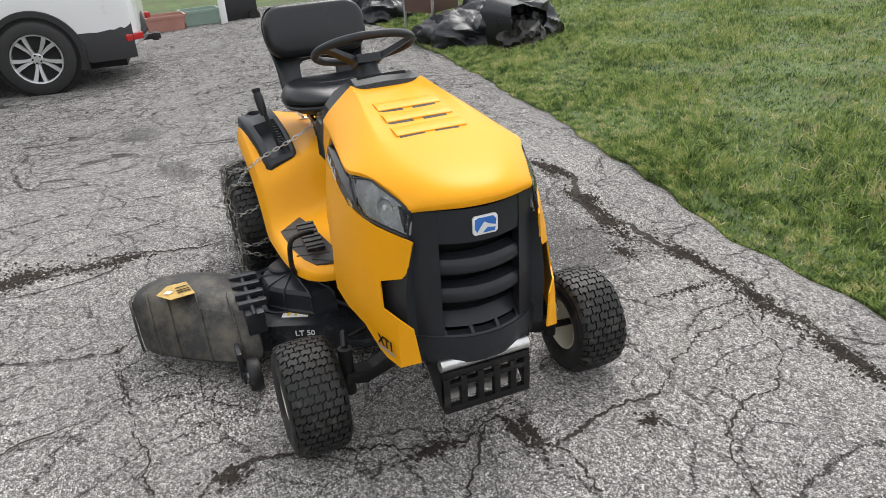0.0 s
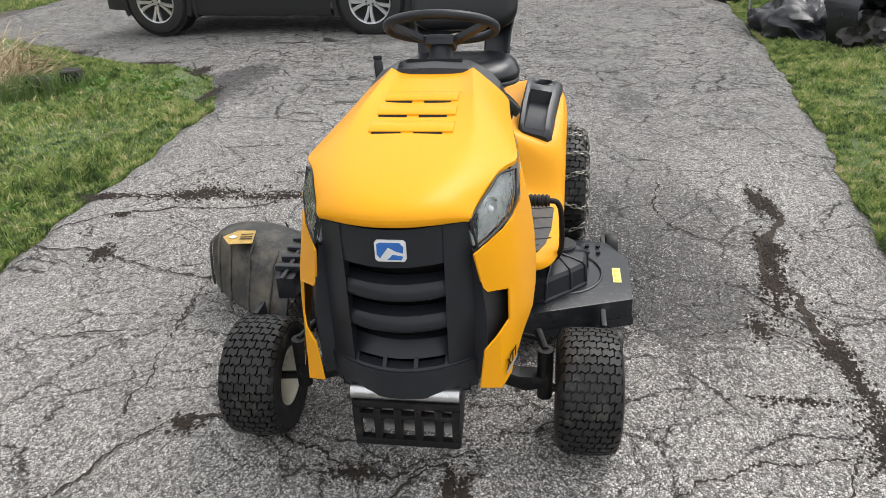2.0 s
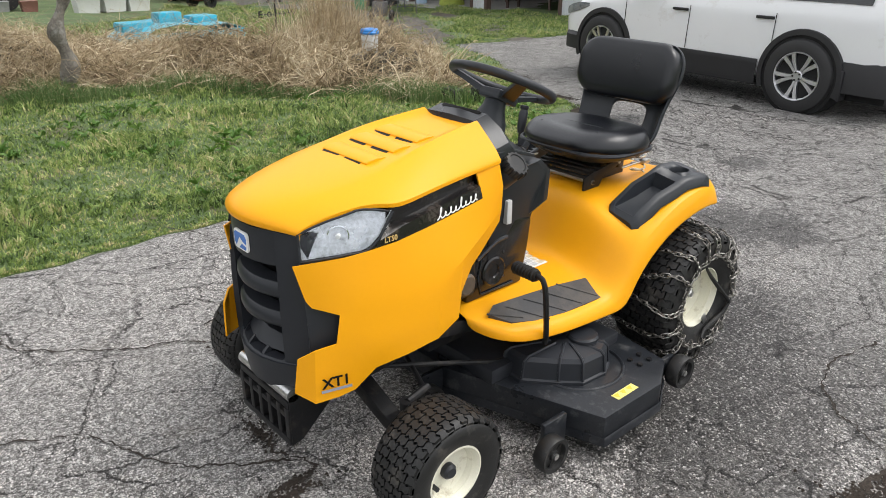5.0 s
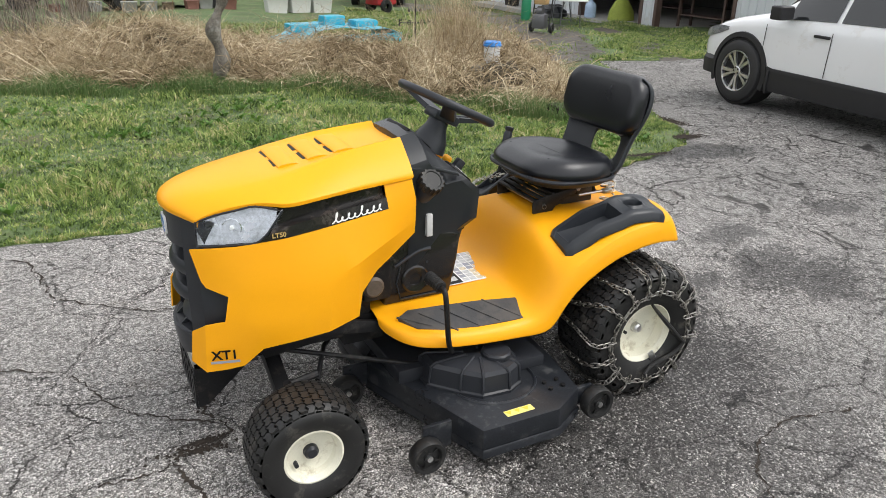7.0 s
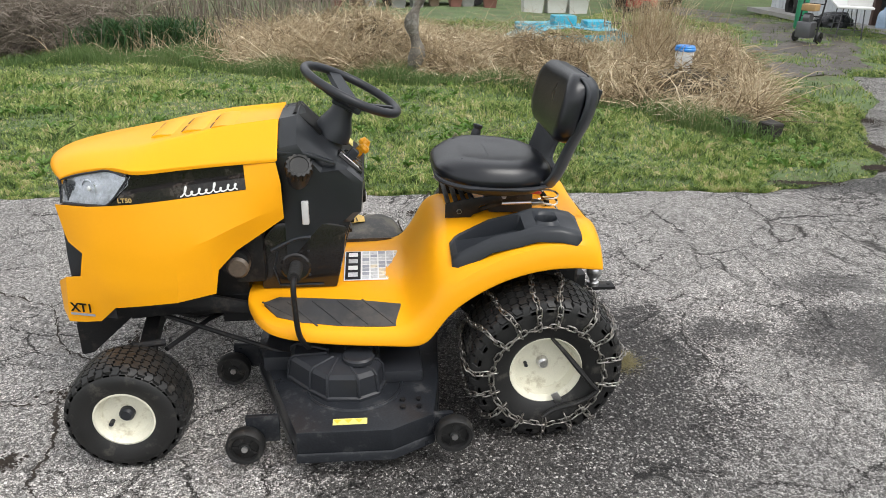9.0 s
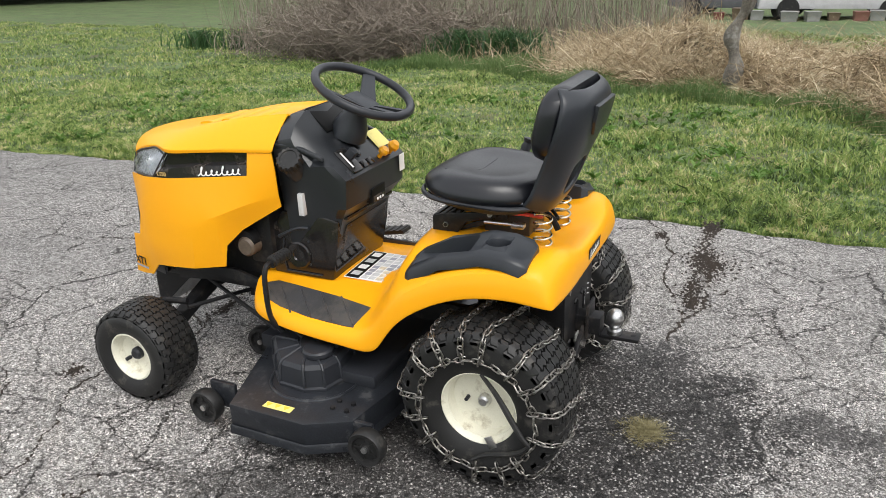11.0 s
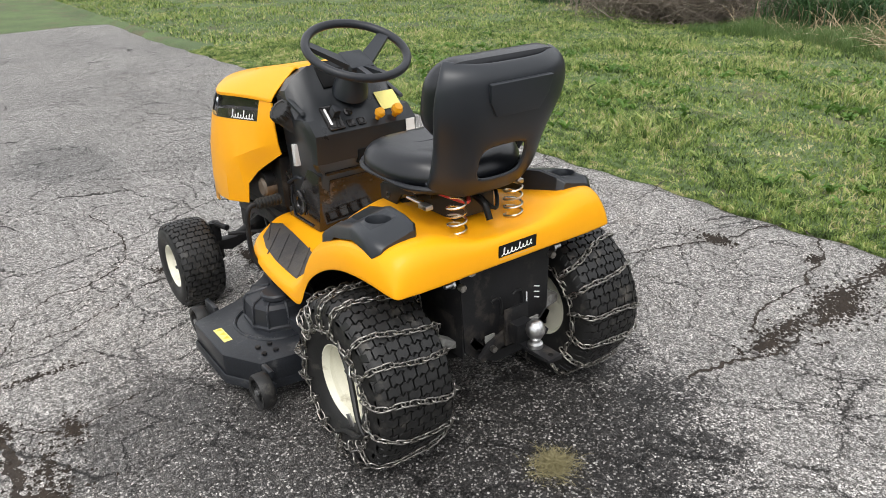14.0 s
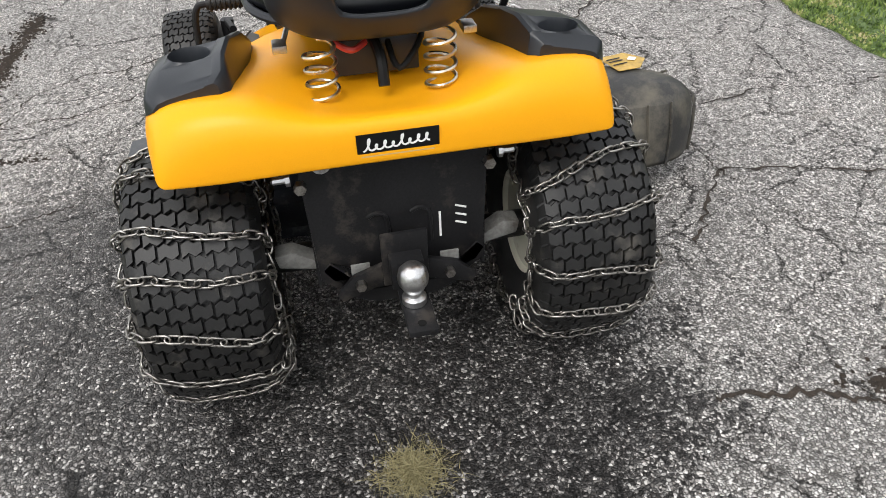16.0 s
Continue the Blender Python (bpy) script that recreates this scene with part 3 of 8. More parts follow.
NEW_CRUMBS = ((-3.5, -2.86, 0.22, 0.09, 1500), (-3.95, -3.55, 0.12, 0.30, 1300), (-4.7, -4.9, 0.25, 0.35, 900), (-2.6, -2.36, 0.30, 0.05, 800), (-0.51, -1.3, 0.1, 0.3, 160), (1.26, 1.28, 0.3, 0.16, 200), (0.45, 1.2, 0.3, 0.12, 200), (0.85, 1.33, 0.35, 0.05, 700), (1.9, 1.3, 0.4, 0.06, 800), (2.3, 1.28, 0.2, 0.07, 400), (0.1, 1.26, 0.3, 0.04, 500), (-0.4, 1.38, 0.2, 0.03, 300), (1.02, 1.14, 0.03, 0.2, 200), (0.62, 1.1, 0.1, 0.05, 200), (-0.44, -2.0, 0.06, 0.2, 400), (1.5, 0.14, 0.12, 0.03, 180), (1.28, -0.75, 0.05, 0.08, 120), (1.62, 0.5, 0.05, 0.05, 80), (-0.46, -1.0, 0.05, 0.15, 240))
pts, size = [], []
for cx, cy, rx, ry, k in OLD_CRUMBS + NEW_CRUMBS:
    a, r = RNG.uniform(0, 2 * np.pi, k), np.abs(RNG.normal(0, 0.5, k))
    pts.append(np.stack([cx + rx * r * np.cos(a), cy + ry * r * np.sin(a)], 1))
    size.append(RNG.uniform(0.003, 0.010, k))
pts, size = np.concatenate(pts), np.concatenate(size)
base = np.array([[1, 0, 0], [-0.5, 0.87, 0], [-0.5, -0.87, 0], [0, 0, 0.8]])
v = base[None] * size[:, None, None] * RNG.uniform(0.6, 1.5, (len(size), 4, 3))
v[..., 0] += pts[:, :1]
v[..., 1] += pts[:, 1:]
v[..., 2] += lie(pts[:, 0], pts[:, 1])[:, None] + 0.003
f = np.array([[0, 1, 3], [1, 2, 3], [2, 0, 3]])[None] + 4 * np.arange(len(size))[:, None, None]
tagged(cloud("soil_crumbs", v.reshape(-1, 3), f.reshape(-1, 3), SOIL), "dark brown soil and dead moss crumbs along the driveway cracks", "soil", kind="stuff")


def lawn(name, n, x0, x1, inside, height, width, label):
    """Grass blades over a stretch of lawn; inside gives, for random spots, those that are kept."""
    x, y = inside(n, x0, x1)
    k = len(x)
    clump = 0.38 + 1.25 * (0.5 + 0.5 * np.sin(3.1 * x + 1.3 * np.sin(2.3 * y)) * np.sin(2.7 * y + 1.1 * np.sin(1.9 * x))) ** 2
    off = np.maximum(drive_low(x) - y, y - drive_high(x))
    h = height * clump * RNG.uniform(0.45, 1.25, k) * np.clip(0.55 + off * 1.6, 0.55, 1)
    root = np.stack([x, y, lie(x, y) + np.maximum(lumps(x, y), -0.012) - 0.005], 1)
    lean = RNG.normal(0, 0.55, (k, 2)) * h[:, None]
    tip = root + np.concatenate([lean, h[:, None]], 1)
    bend = np.concatenate([-lean * 0.25, 0.12 * h[:, None]], 1)
    vv, ff = strands(root, tip, bend, width * RNG.uniform(0.6, 1.4, k), 2)
    return tagged(cloud(name, vv, ff, GRASS), label, "grass", kind="stuff")


def high_side(n, x0, x1):
    x = RNG.uniform(x0, x1, n)
    y = drive_high(x) + RNG.power(0.55, n) ** 1.4 * 9.0 - 0.03
    keep = (y - drive_high(x) > 0.10 + 0.06 * np.sin(3.7 * x)) | (RNG.random(n) < 0.4)
    return x[keep], y[keep]


def low_side(n, x0, x1):
    x = RNG.uniform(x0, x1, n)
    y = drive_low(x) + 0.03 - RNG.power(0.55, n) ** 1.3 * 9.0
    bare = 0.10 + 0.06 * np.sin(3.7 * x) + np.where(x < -2.2, 0.14 + 0.08 * np.sin(9 * x), 0.0)
    keep = (drive_low(x) - y > bare) | (RNG.random(n) < np.where(x < -2.2, 0.16, 0.4))
    return x[keep], y[keep]


lawn("lawn_grass", 260000, -9.0, 3.2, high_side, 0.062, 0.0095, "short spring lawn grass with clumps beside the driveway")
def far_lawn(n, x0, x1):
    return RNG.uniform(x0, x1, n), RNG.uniform(-17, -2.6, n)


lawn("far_grass", 120000, -3.0, 26.0, far_lawn, 0.075, 0.020, "mown grass of the far lawn")
def yard(n, x0, x1):
    x = RNG.uniform(x0, x1, n)
    y = np.minimum(drive_low(x), -4.2) - RNG.power(0.7, n) * 13
    ragged = 0.35 * np.sin(2.1 * x + 1.7 * y) + 0.25 * np.sin(5.3 * y - 3.1 * x)
    off = np.abs(x - np.interp(-y, TRACK_Y, TRACK_X)) - np.interp(-y, TRACK_Y, TRACK_W) * 1.15 + ragged
    keep = (off > 0) | (RNG.random(n) < 0.10)
    return x[keep], y[keep]


TRACK_Y, TRACK_X, TRACK_W = (8.3, 9.6, 11.2, 13.0, 15.2, 17.8, 22.0), (-6.0, -7.0, -7.7, -8.8, -9.8, -10.6, -10.4), (0.9, 1.2, 1.4, 1.5, 1.4, 1.2, 1.3)


lawn("yard_grass", 90000, -13.0, -3.0, yard, 0.075, 0.016, "trodden grass between the driveway and the garage")
lawn("verge_grass", 260000, -4.6, 9.0, low_side, 0.056, 0.0092, "short weedy grass between the driveway and the dry reeds")

# ---- the riding mower: x ahead, y to its left, origin on the ground below the rear axle ----
mower = thing("riding_mower", "yellow and black riding lawn mower parked on the driveway", "lawn mower", pose(0, 0, 0, 0, 0.7, 0))


def mirrored(half):
    """A full cross-section from its left half, centre first."""
    return [Vector((x, -y, z)) for x, y, z in half[:0:-1]] + [Vector(p) for p in half]


def both(make):
    """Builds a part for the left side (+1) and for the right side (-1)."""
    return [make(1), make(-1)]


def flip(bm, side):
    if side < 0:
        for v in bm.verts:
            v.co.y = -v.co.y
        bmesh.ops.reverse_faces(bm, faces=bm.faces)
    return bm


# hood: half sections (y, z) at stations along the length; the nose is bowed in plan
def hood_section(xs, k, pts):
    return mirrored([(xs - k * y * y, y, z - 0.009 * min(1, max(0, (z - 0.87) / 0.06))) for y, z in pts])


hood_rear = [
    hood_section(0.772, 0.0, [(0, .978), (.07, .978), (.098, .982), (.121, .997), (.160, .964), (.205, .925), (.226, .892), (.227, .879)]),
    hood_section(0.80, 0.0, [(0, .976), (.07, .976), (.100, .980), (.123, .994), (.163, .962), (.208, .922), (.229, .890), (.229, .878)]),
    hood_section(0.90, 0.0, [(0, .969), (.07, .969), (.108, .971), (.132, .984), (.174, .953), (.218, .913), (.237, .885), (.237, .873)]),
    hood_section(1.00, 0.0, [(0, .958), (.07, .958), (.117, .960), (.147, .970), (.192, .942), (.231, .903), (.250, .880), (.249, .868)]),
]
hood_middle = [
    hood_section(1.10, 0.0, [(0, .945), (.07, .945), (.122, .945), (.157, .948), (.207, .923), (.245, .890), (.262, .872), (.261, .861)]),
    hood_section(1.185, 0.0, [(0, .934), (.07, .933), (.126, .932), (.166, .930), (.217, .905), (.254, .879), (.273, .866), (.272, .854)]),
    hood_section(1.222, 0.0, [(0, .930), (.07, .929), (.125, .926), (.163, .922), (.207, .902), (.239, .883), (.258, .871), (.257, .860)]),
    hood_section(1.268, 0.0, [(0, .924), (.07, .922), (.121, .917), (.156, .912), (.190, .898), (.215, .884), (.230, .873), (.229, .862)]),
]
hood_nose = [
    hood_section(1.37, 0.3, [(0, .907), (.07, .905), (.115, .900), (.145, .893), (.171, .880), (.191, .867), (.204, .856), (.202, .844)]),
    hood_section(1.455, 1.6, [(0, .888), (.06, .886), (.10, .881), (.13, .873), (.155, .862), (.174, .851), (.188, .841), (.186, .830)]),
    hood_section(1.499, 2.3, [(0, .868), (.06, .866), (.10, .861), (.13, .855), (.154, .847), (.171, .839), (.183, .832), (.181, .822)]),
    hood_section(1.517, 2.5, [(0, .846), (.06, .845), (.10, .841), (.13, .837), (.152, .831), (.168, .826), (.179, .822), (.177, .814)]),
    hood_section(1.510, 2.5, [(0, .826), (.06, .825), (.10, .823), (.13, .820), (.150, .817), (.166, .813), (.176, .810), (.174, .807)]),
]
hood_rows = hood_rear + hood_middle + hood_nose
hood_bm = loft(hood_rows)
crease = hood_bm.edges.layers.float.new("crease_edge")
hood_bm.verts.ensure_lookup_table()
for e in hood_bm.edges:
    c = {v.index % 15 for v in e.verts}
    if len(c) == 1:  # lines along the hood: ridge, fold and lower edge
        back = max(v.index // 15 for v in e.verts) <= 5
        e[crease] = {4: 0.55 if back else 0.15, 10: 0.55 if back else 0.15, 1: 0.75, 13: 0.75, 0: 0.9, 14: 0.9}.get(c.pop(), 0.0)
    elif {v.index // 15 for v in e.verts} == {0}:
        e[crease] = 0.8
hood = part("hood", thick(hood_bm, 0.004), YELLOW, mower, "yellow engine hood with louvres", 50, 2)
def across(outline, y0, y1, steps=9):
    """An outline (x, z) swept across the hood, following its crown."""
    rows = []
    for k in range(steps):
        y = y0 + (y1 - y0) * k / (steps - 1)
        rows.append([Vector((x, y, z - 0.04 * y * y)) for x, z in outline])
    return loft(rows, ring=True, caps=True)


for xs, zt, wide in ((1.166, 0.9275, 0.108), (1.072, 0.9410, 0.104), (0.984, 0.9520, 0.100)):
    z0 = zt - 0.002
    part("louvre", across([(xs + 0.004, z0 - 0.014), (xs + 0.001, z0 + 0.005), (xs - 0.006, z0 + 0.009), (xs - 0.030, z0 + 0.0125), (xs - 0.058, z0 + 0.012), (xs - 0.072, z0 + 0.004)], -wide, wide), YELLOW, hood, "", 40)
    for a, b in ((-0.100, -0.024), (0.008, 0.082)):
        part("vent_slot", across([(xs + 0.016, z0 - 0.010), (xs + 0.0120, z0 - 0.0010), (xs + 0.0022, z0 + 0.0030), (xs - 0.004, z0 - 0.010)], a, b, 5), BLACK_DECAL_SHADE, hood)

# side panels: columns of (x, z) from top to bottom with the outward bulge
PANEL_FRONT = [
    [(1.462, .185, .742), (1.442, .201, .645), (1.432, .212, .627), (1.450, .240, .520), (1.462, .246, .368)],
    [(1.405, .215, .747), (1.394, .240, .645), (1.379, .259, .607), (1.396, .262, .530), (1.405, .266, .374)],
    [(1.345, .246, .753), (1.345, .272, .635), (1.335, .280, .590), (1.335, .287, .500), (1.354, .272, .378)],
    [(1.290, .265, .760), (1.290, .288, .630), (1.290, .292, .575), (1.290, .301, .500), (1.297, .292, .432)],
]
PANEL_MIDDLE = [
    [(1.200, .278, .768), (1.200, .304, .620), (1.200, .308, .575), (1.200, .313, .510), (1.200, .312, .446)],
    [(1.095, .274, .778), (1.090, .311, .620), (1.090, .314, .575), (1.090, .318, .520), (1.098, .317, .456)],
    [(0.990, .264, .788), (0.990, .297, .655), (0.990, .295, .600), (0.990, .288, .530), (0.987, .280, .466)],
]
PANEL_REAR = [
    [(0.972, .262, .790), (0.972, .292, .662), (0.972, .287, .620), (0.972, .281, .580), (0.972, .276, .545)],
    [(0.914, .254, .795), (0.914, .276, .686), (0.914, .270, .660), (0.914, .262, .630), (0.914, .256, .602)],
    [(0.869, .249, .799), (0.869, .264, .703), (0.869, .259, .680), (0.869, .252, .655), (0.869, .247, .630)],
    [(0.766, .230, .810), (0.766, .226, .740), (0.766, .224, .725), (0.766, .221, .708), (0.766, .218, .692)],
]
PANEL = PANEL_FRONT + PANEL_MIDDLE + PANEL_REAR


def side_panel(side):
    bm = bmesh.new()
    cols = [[bm.verts.new(p) for p in row] for row in PANEL]
    for i in range(len(cols) - 1):
        for j in range(4):
            if i == 0 and j == 2:
                continue
            bm.faces.new((cols[i][j], cols[i + 1][j], cols[i + 1][j + 1], cols[i][j + 1]))
    nose = [bm.verts.new(p) for p in ((1.484, .208, .494), (1.494, .196, .390))]
    bm.faces.new((nose[0], cols[0][3], cols[0][4], nose[1]))
    a = [bm.verts.new(p) for p in ((0.874, 0.2275, 0.872), (0.778, 0.224, 0.876))]
    bm.faces.new((cols[-2][0], cols[-1][0], a[1], a[0]))
    bmesh.ops.subdivide_edges(bm, edges=bm.edges[:], cuts=1, use_grid_fill=True)
    for v in bm.verts:
        v.co.y += 0.002
    return part("side_panel", flip(thick(bm, 0.005), side), YELLOW, mower, "yellow moulded engine side panel", 14)


panels = both(side_panel)


def slot_panel(side):
    """The dark insert behind the lamp, with a recessed upper half and the maker's script as plain bars."""
    top = [(0.876, 0.228, 0.876), (1.00, 0.247, 0.869), (1.10, 0.260, 0.862), (1.185, 0.270, 0.856), (1.215, 0.268, 0.852)]
    mid = [(0.874, 0.230, 0.840), (1.00, 0.244, 0.830), (1.10, 0.256, 0.820), (1.17, 0.262, 0.812), (1.225, 0.268, 0.808)]
    low = [(0.872, 0.243, 0.834), (1.00, 0.258, 0.824), (1.10, 0.269, 0.814), (1.175, 0.274, 0.804), (1.25, 0.269, 0.780)]
    end = [(0.869, 0.251, 0.800), (1.00, 0.264, 0.788), (1.10, 0.274, 0.778), (1.20, 0.278, 0.768), (1.285, 0.263, 0.761)]
    bm = loft([[Vector((x, y - 0.014, z)) for x, y, z in top], [Vector((x, y - 0.012, z)) for x, y, z in mid], [Vector(p) for p in low], [Vector(p) for p in end]])
    return part("vent_panel", flip(thick(bm, 0.004), side), GLOSS_BLACK, mower, "black vent insert with white script", 30)


both(slot_panel)


def squiggle(width, height, turns, thick_=0.0016):
    """A flowing white stroke of joined loops with taller ones at both words' heads: a plain shape, along x, flat in xz."""
    pts = []
    for k in range(turns * 12 + 1):
        u = k / (turns * 12)
        a = 2 * math.pi * u * turns
        n_loop = int(u * turns)
        tall = 1.0 if n_loop in (0, turns // 2) else 0.62 if n_loop in (2, turns - 2, turns - 1) else 0.42
        x = (u - 0.5) * width + 0.30 * width / turns * math.sin(a)
        z = height * tall * (0.5 - 0.5 * math.cos(a))
        pts.append((x - 0.0 + 0.25 * z, 0, z))
    bm = rod(pts, height * 0.085, 6)
    for v in bm.verts:
        v.co.y *= 0.25
    return bm


def script_bars(side):
    """A plain flowing stroke where the maker's script stands."""
    bm = squiggle(0.168, 0.030, 8)
    for v in bm.verts:  # laid along the insert, reading from front to rear
        x = 0.976 - v.co.x
        v.co = Vector((x, 0.2535 + 0.115 * (x - 0.888) + v.co.y - 0.10 * v.co.z, 0.8025 - (x - 0.888) * 0.088 + v.co.z))
    return part("script_plate", flip(bm, side), WHITE_DECAL, mower, "white flowing script stroke", 60)


both(script_bars)


def series_mark(side):
    bm = lettering("LT50", 0.020)
    m = Matrix.Translation((1.222, 0.2785 * side, 0.780)) @ Euler((radians(90), 0, radians(180 if side > 0 else 0))).to_matrix().to_4x4()
    return part("series_lettering", moved(bm, m), GOLD_DECAL, mower, "gold LT50 lettering")


both(series_mark)


def model_mark(side):
    m = Matrix.Translation((1.408, 0.2695 * side, 0.424)) @ Euler((radians(90), 0, radians((180 - 15) if side > 0 else 15))).to_matrix().to_4x4()
    txt = part("model_lettering", moved(lettering("XT1", 0.042), m), BLACK_DECAL_SHADE, mower, "black XT1 lettering")
    part("model_underline", moved(block(-0.042, 0.042, -0.026, -0.018, -0.0005, 0.0005), m), GREY_DECAL, mower)
    return txt


both(model_mark)


def lens_material():
    m = bpy.data.materials.new("clear_wet_lens")
    n, l, b = nodes_of(m)
    b.inputs["Base Color"].default_value = (0.93, 0.95, 0.97, 1)
    b.inputs["Transmission Weight"].default_value, b.inputs["IOR"].default_value = 1.0, 1.2
    tc, drops = n.new("ShaderNodeTexCoord"), n.new("ShaderNodeTexVoronoi")
    drops.inputs["Scale"].default_value = 120
    l.new(tc.outputs["Object"], drops.inputs["Vector"])
    haze = n.new("ShaderNodeTexNoise")
    haze.inputs["Scale"].default_value, haze.inputs["Detail"].default_value = 25, 6
    l.new(tc.outputs["Object"], haze.inputs["Vector"])
    r = n.new("ShaderNodeMapRange")
    r.inputs["From Min"].default_value, r.inputs["From Max"].default_value = 0.45, 0.7
    r.inputs["To Min"].default_value, r.inputs["To Max"].default_value = 0.03, 0.4
    l.new(haze.outputs["Fac"], r.inputs["Value"])
    l.new(r.outputs["Result"], b.inputs["Roughness"])
    bp = n.new("ShaderNodeBump")
    bp.inputs["Strength"].default_value, bp.inputs["Distance"].default_value = 0.5, 0.002
    l.new(drops.outputs["Distance"], bp.inputs["Height"])
    l.new(bp.outputs["Normal"], b.inputs["Normal"])
    return m


CLEAR_LENS = lens_material()
REFLECTOR = surface("lamp_reflector", (0.56, 0.57, 0.60), 0.42, metal=1.0, var=0.35, scale=22, fine=120, bump=0.2, depth=0.003, dirt=(0.12, 0.12, 0.12), dirt_amount=0.25, dirt_scale=30)


def headlight(side):
    top = [(1.434, 0.177, 0.818), (1.38, 0.197, 0.838), (1.32, 0.217, 0.852), (1.272, 0.231, 0.860), (1.205, 0.267, 0.848)]
    mid = [(1.440, 0.190, 0.790), (1.38, 0.221, 0.801), (1.32, 0.245, 0.810), (1.268, 0.262, 0.816), (1.210, 0.272, 0.826)]
    low = [(1.440, 0.192, 0.750), (1.38, 0.222, 0.753), (1.33, 0.243, 0.756), (1.285, 0.260, 0.760), (1.252, 0.270, 0.788)]
    lamp = part("headlight", flip(thick(loft([curve(r, 4) for r in (top, mid, low)]), 0.003), side), CLEAR_LENS, mower, "clear rain-spotted headlight lens", 60)
    lamp.visible_shadow = False
    rim = curve(top, 3) + curve(low[::-1], 3)
    part("headlight_rim", flip(rod(rim, 0.0035, 6, closed=True), side), BLACK_PLASTIC, lamp)
    rows = []
    for deep, k in ((0.012, 1.0), (0.022, 0.96), (0.032, 0.80), (0.040, 0.50)):
        ring = [Vector(p) for p in curve(top, 3) + curve(low[::-1], 3)]
        mid_p = sum(ring, Vector()) / len(ring)
        rows.append([mid_p + (q - mid_p) * k - Vector((0.35, 0.9, 0)) * deep for q in ring])
    part("reflector", flip(loft(rows, ring=True, caps=True), side), REFLECTOR, lamp, "bright faceted reflector", 30)
    part("bulb_bowl", flip(moved(lathe([(0.001, -0.016), (0.016, -0.012), (0.026, 0.0), (0.029, 0.010), (0.026, 0.011)], 1, 24), pose(1.335, 0.205, 0.800, 0, 0, -30)), side), CHROME, lamp)
    part("bulb", flip(moved(lathe([(0, 0.018), (0.006, 0.015), (0.008, 0.006), (0.006, -0.012), (0, -0.012)], 1, 14), pose(1.335, 0.205, 0.800, 0, 0, -30)), side), WHITE_DECAL, lamp)
    return lamp


both(headlight)

# grille
def front_x(y, bulge=0.0):
    return 1.498 + bulge - 2.3 * y * y


def band(z0, z1, y0, y1, depth, out0=0.0, out1=0.0, steps=9):
    rows = []
    for i in range(steps):
        y = y0 + (y1 - y0) * i / (steps - 1)
        a, b = front_x(y, out0), front_x(y, out1)
        rows.append([Vector((a - depth, y, z0)), Vector((a, y, z0)), Vector((a + (b - a) * 0.5 + 0.002, y, (z0 + z1) / 2)), Vector((b, y, z1)), Vector((b - depth, y, z1))])
    return loft(rows, ring=True, caps=True)


frame_bits = [band(0.722, 0.818, -0.185, 0.185, 0.03), band(0.345, 0.436, -0.185, 0.185, 0.05, 0.002, 0.014), band(0.455, 0.490, -0.185, 0.185, 0.02, -0.018, -0.050), band(0.430, 0.440, -0.185, 0.185, 0.03, 0.012, 0.002)]
for s in (-1, 1):
    frame_bits.append(band(0.36, 0.815, 0.118 * s, 0.19 * s, 0.04, 0.004, 0.002, 5))
    frame_bits.append(band(0.436, 0.458, 0.108 * s, 0.135 * s, 0.02, 0.004, -0.019, 3))
    frame_bits.append(band(0.436, 0.458, 0.034 * s, 0.044 * s, 0.02, 0.004, -0.019, 3))
    # cheeks that wrap back behind the side panel's notch
    rows = [[Vector((front_x(0.176), 0.176 * s, z)), Vector((1.445 - d, (0.196 + w) * s, z)), Vector((1.385, (0.222 + w) * s, z)), Vector((1.31, (0.244 + w) * s, z))] for z, w, d in ((0.375, 0.012, 0.0), (0.5, 0.016, 0.0), (0.58, 0.014, 0.0), (0.66, 0.004, 0.0), (0.742, -0.014, 0.0))]
    frame_bits.append(thick(loft(rows), 0.004))
grille = part("grille", join(*frame_bits), BLACK_PLASTIC, mower, "black moulded front grille", 30)
def slat(z):
    """A shelf-like slat: rounded front face and a flat top running back."""
    rows = []
    for i in range(9):
        y = -0.122 + 0.244 * i / 8
        a = front_x(y)
        rows.append([Vector((a + o, y, z + h)) for o, h in ((-0.012, -0.006), (-0.003, 0.0), (0.001, 0.012), (-0.002, 0.030), (-0.012, 0.040), (-0.056, 0.043), (-0.062, 0.030), (-0.050, -0.006))])
    return loft(rows, ring=True, caps=True)


for z in (0.630, 0.543):
    part("grille_slat", slat(z), BLACK_PLASTIC, grille, "", 40)
# an added black sheet stands in for the shaded depth between the slats
part("grille_shade_sheet", band(0.36, 0.75, -0.18, 0.18, 0.01, -0.075, -0.075), BLACK_DECAL_SHADE, grille)
badge = part("badge", prism([(-0.036, -0.020), (-0.030, -0.027), (0.030, -0.027), (0.036, -0.020), (0.036, 0.020), (0.030, 0.027), (-0.030, 0.027), (-0.036, 0.020)], 0, 1.4965, 1.5035, 0.002), WHITE_DECAL, grille, "white and blue badge")
moved_z = Matrix.Translation((0, 0.003, 0.768))
badge.data.transform(moved_z)
part("badge_emblem", moved(prism([(-0.030, 0.018), (-0.022, 0.022), (0.022, 0.022), (0.031, 0.012), (0.029, -0.004), (0.012, 0.001), (-0.004, 0.010), (-0.016, -0.006), (-0.024, -0.018), (-0.031, -0.008)], 0, 1.5036, 1.5046), moved_z), BLUE_DECAL, badge)
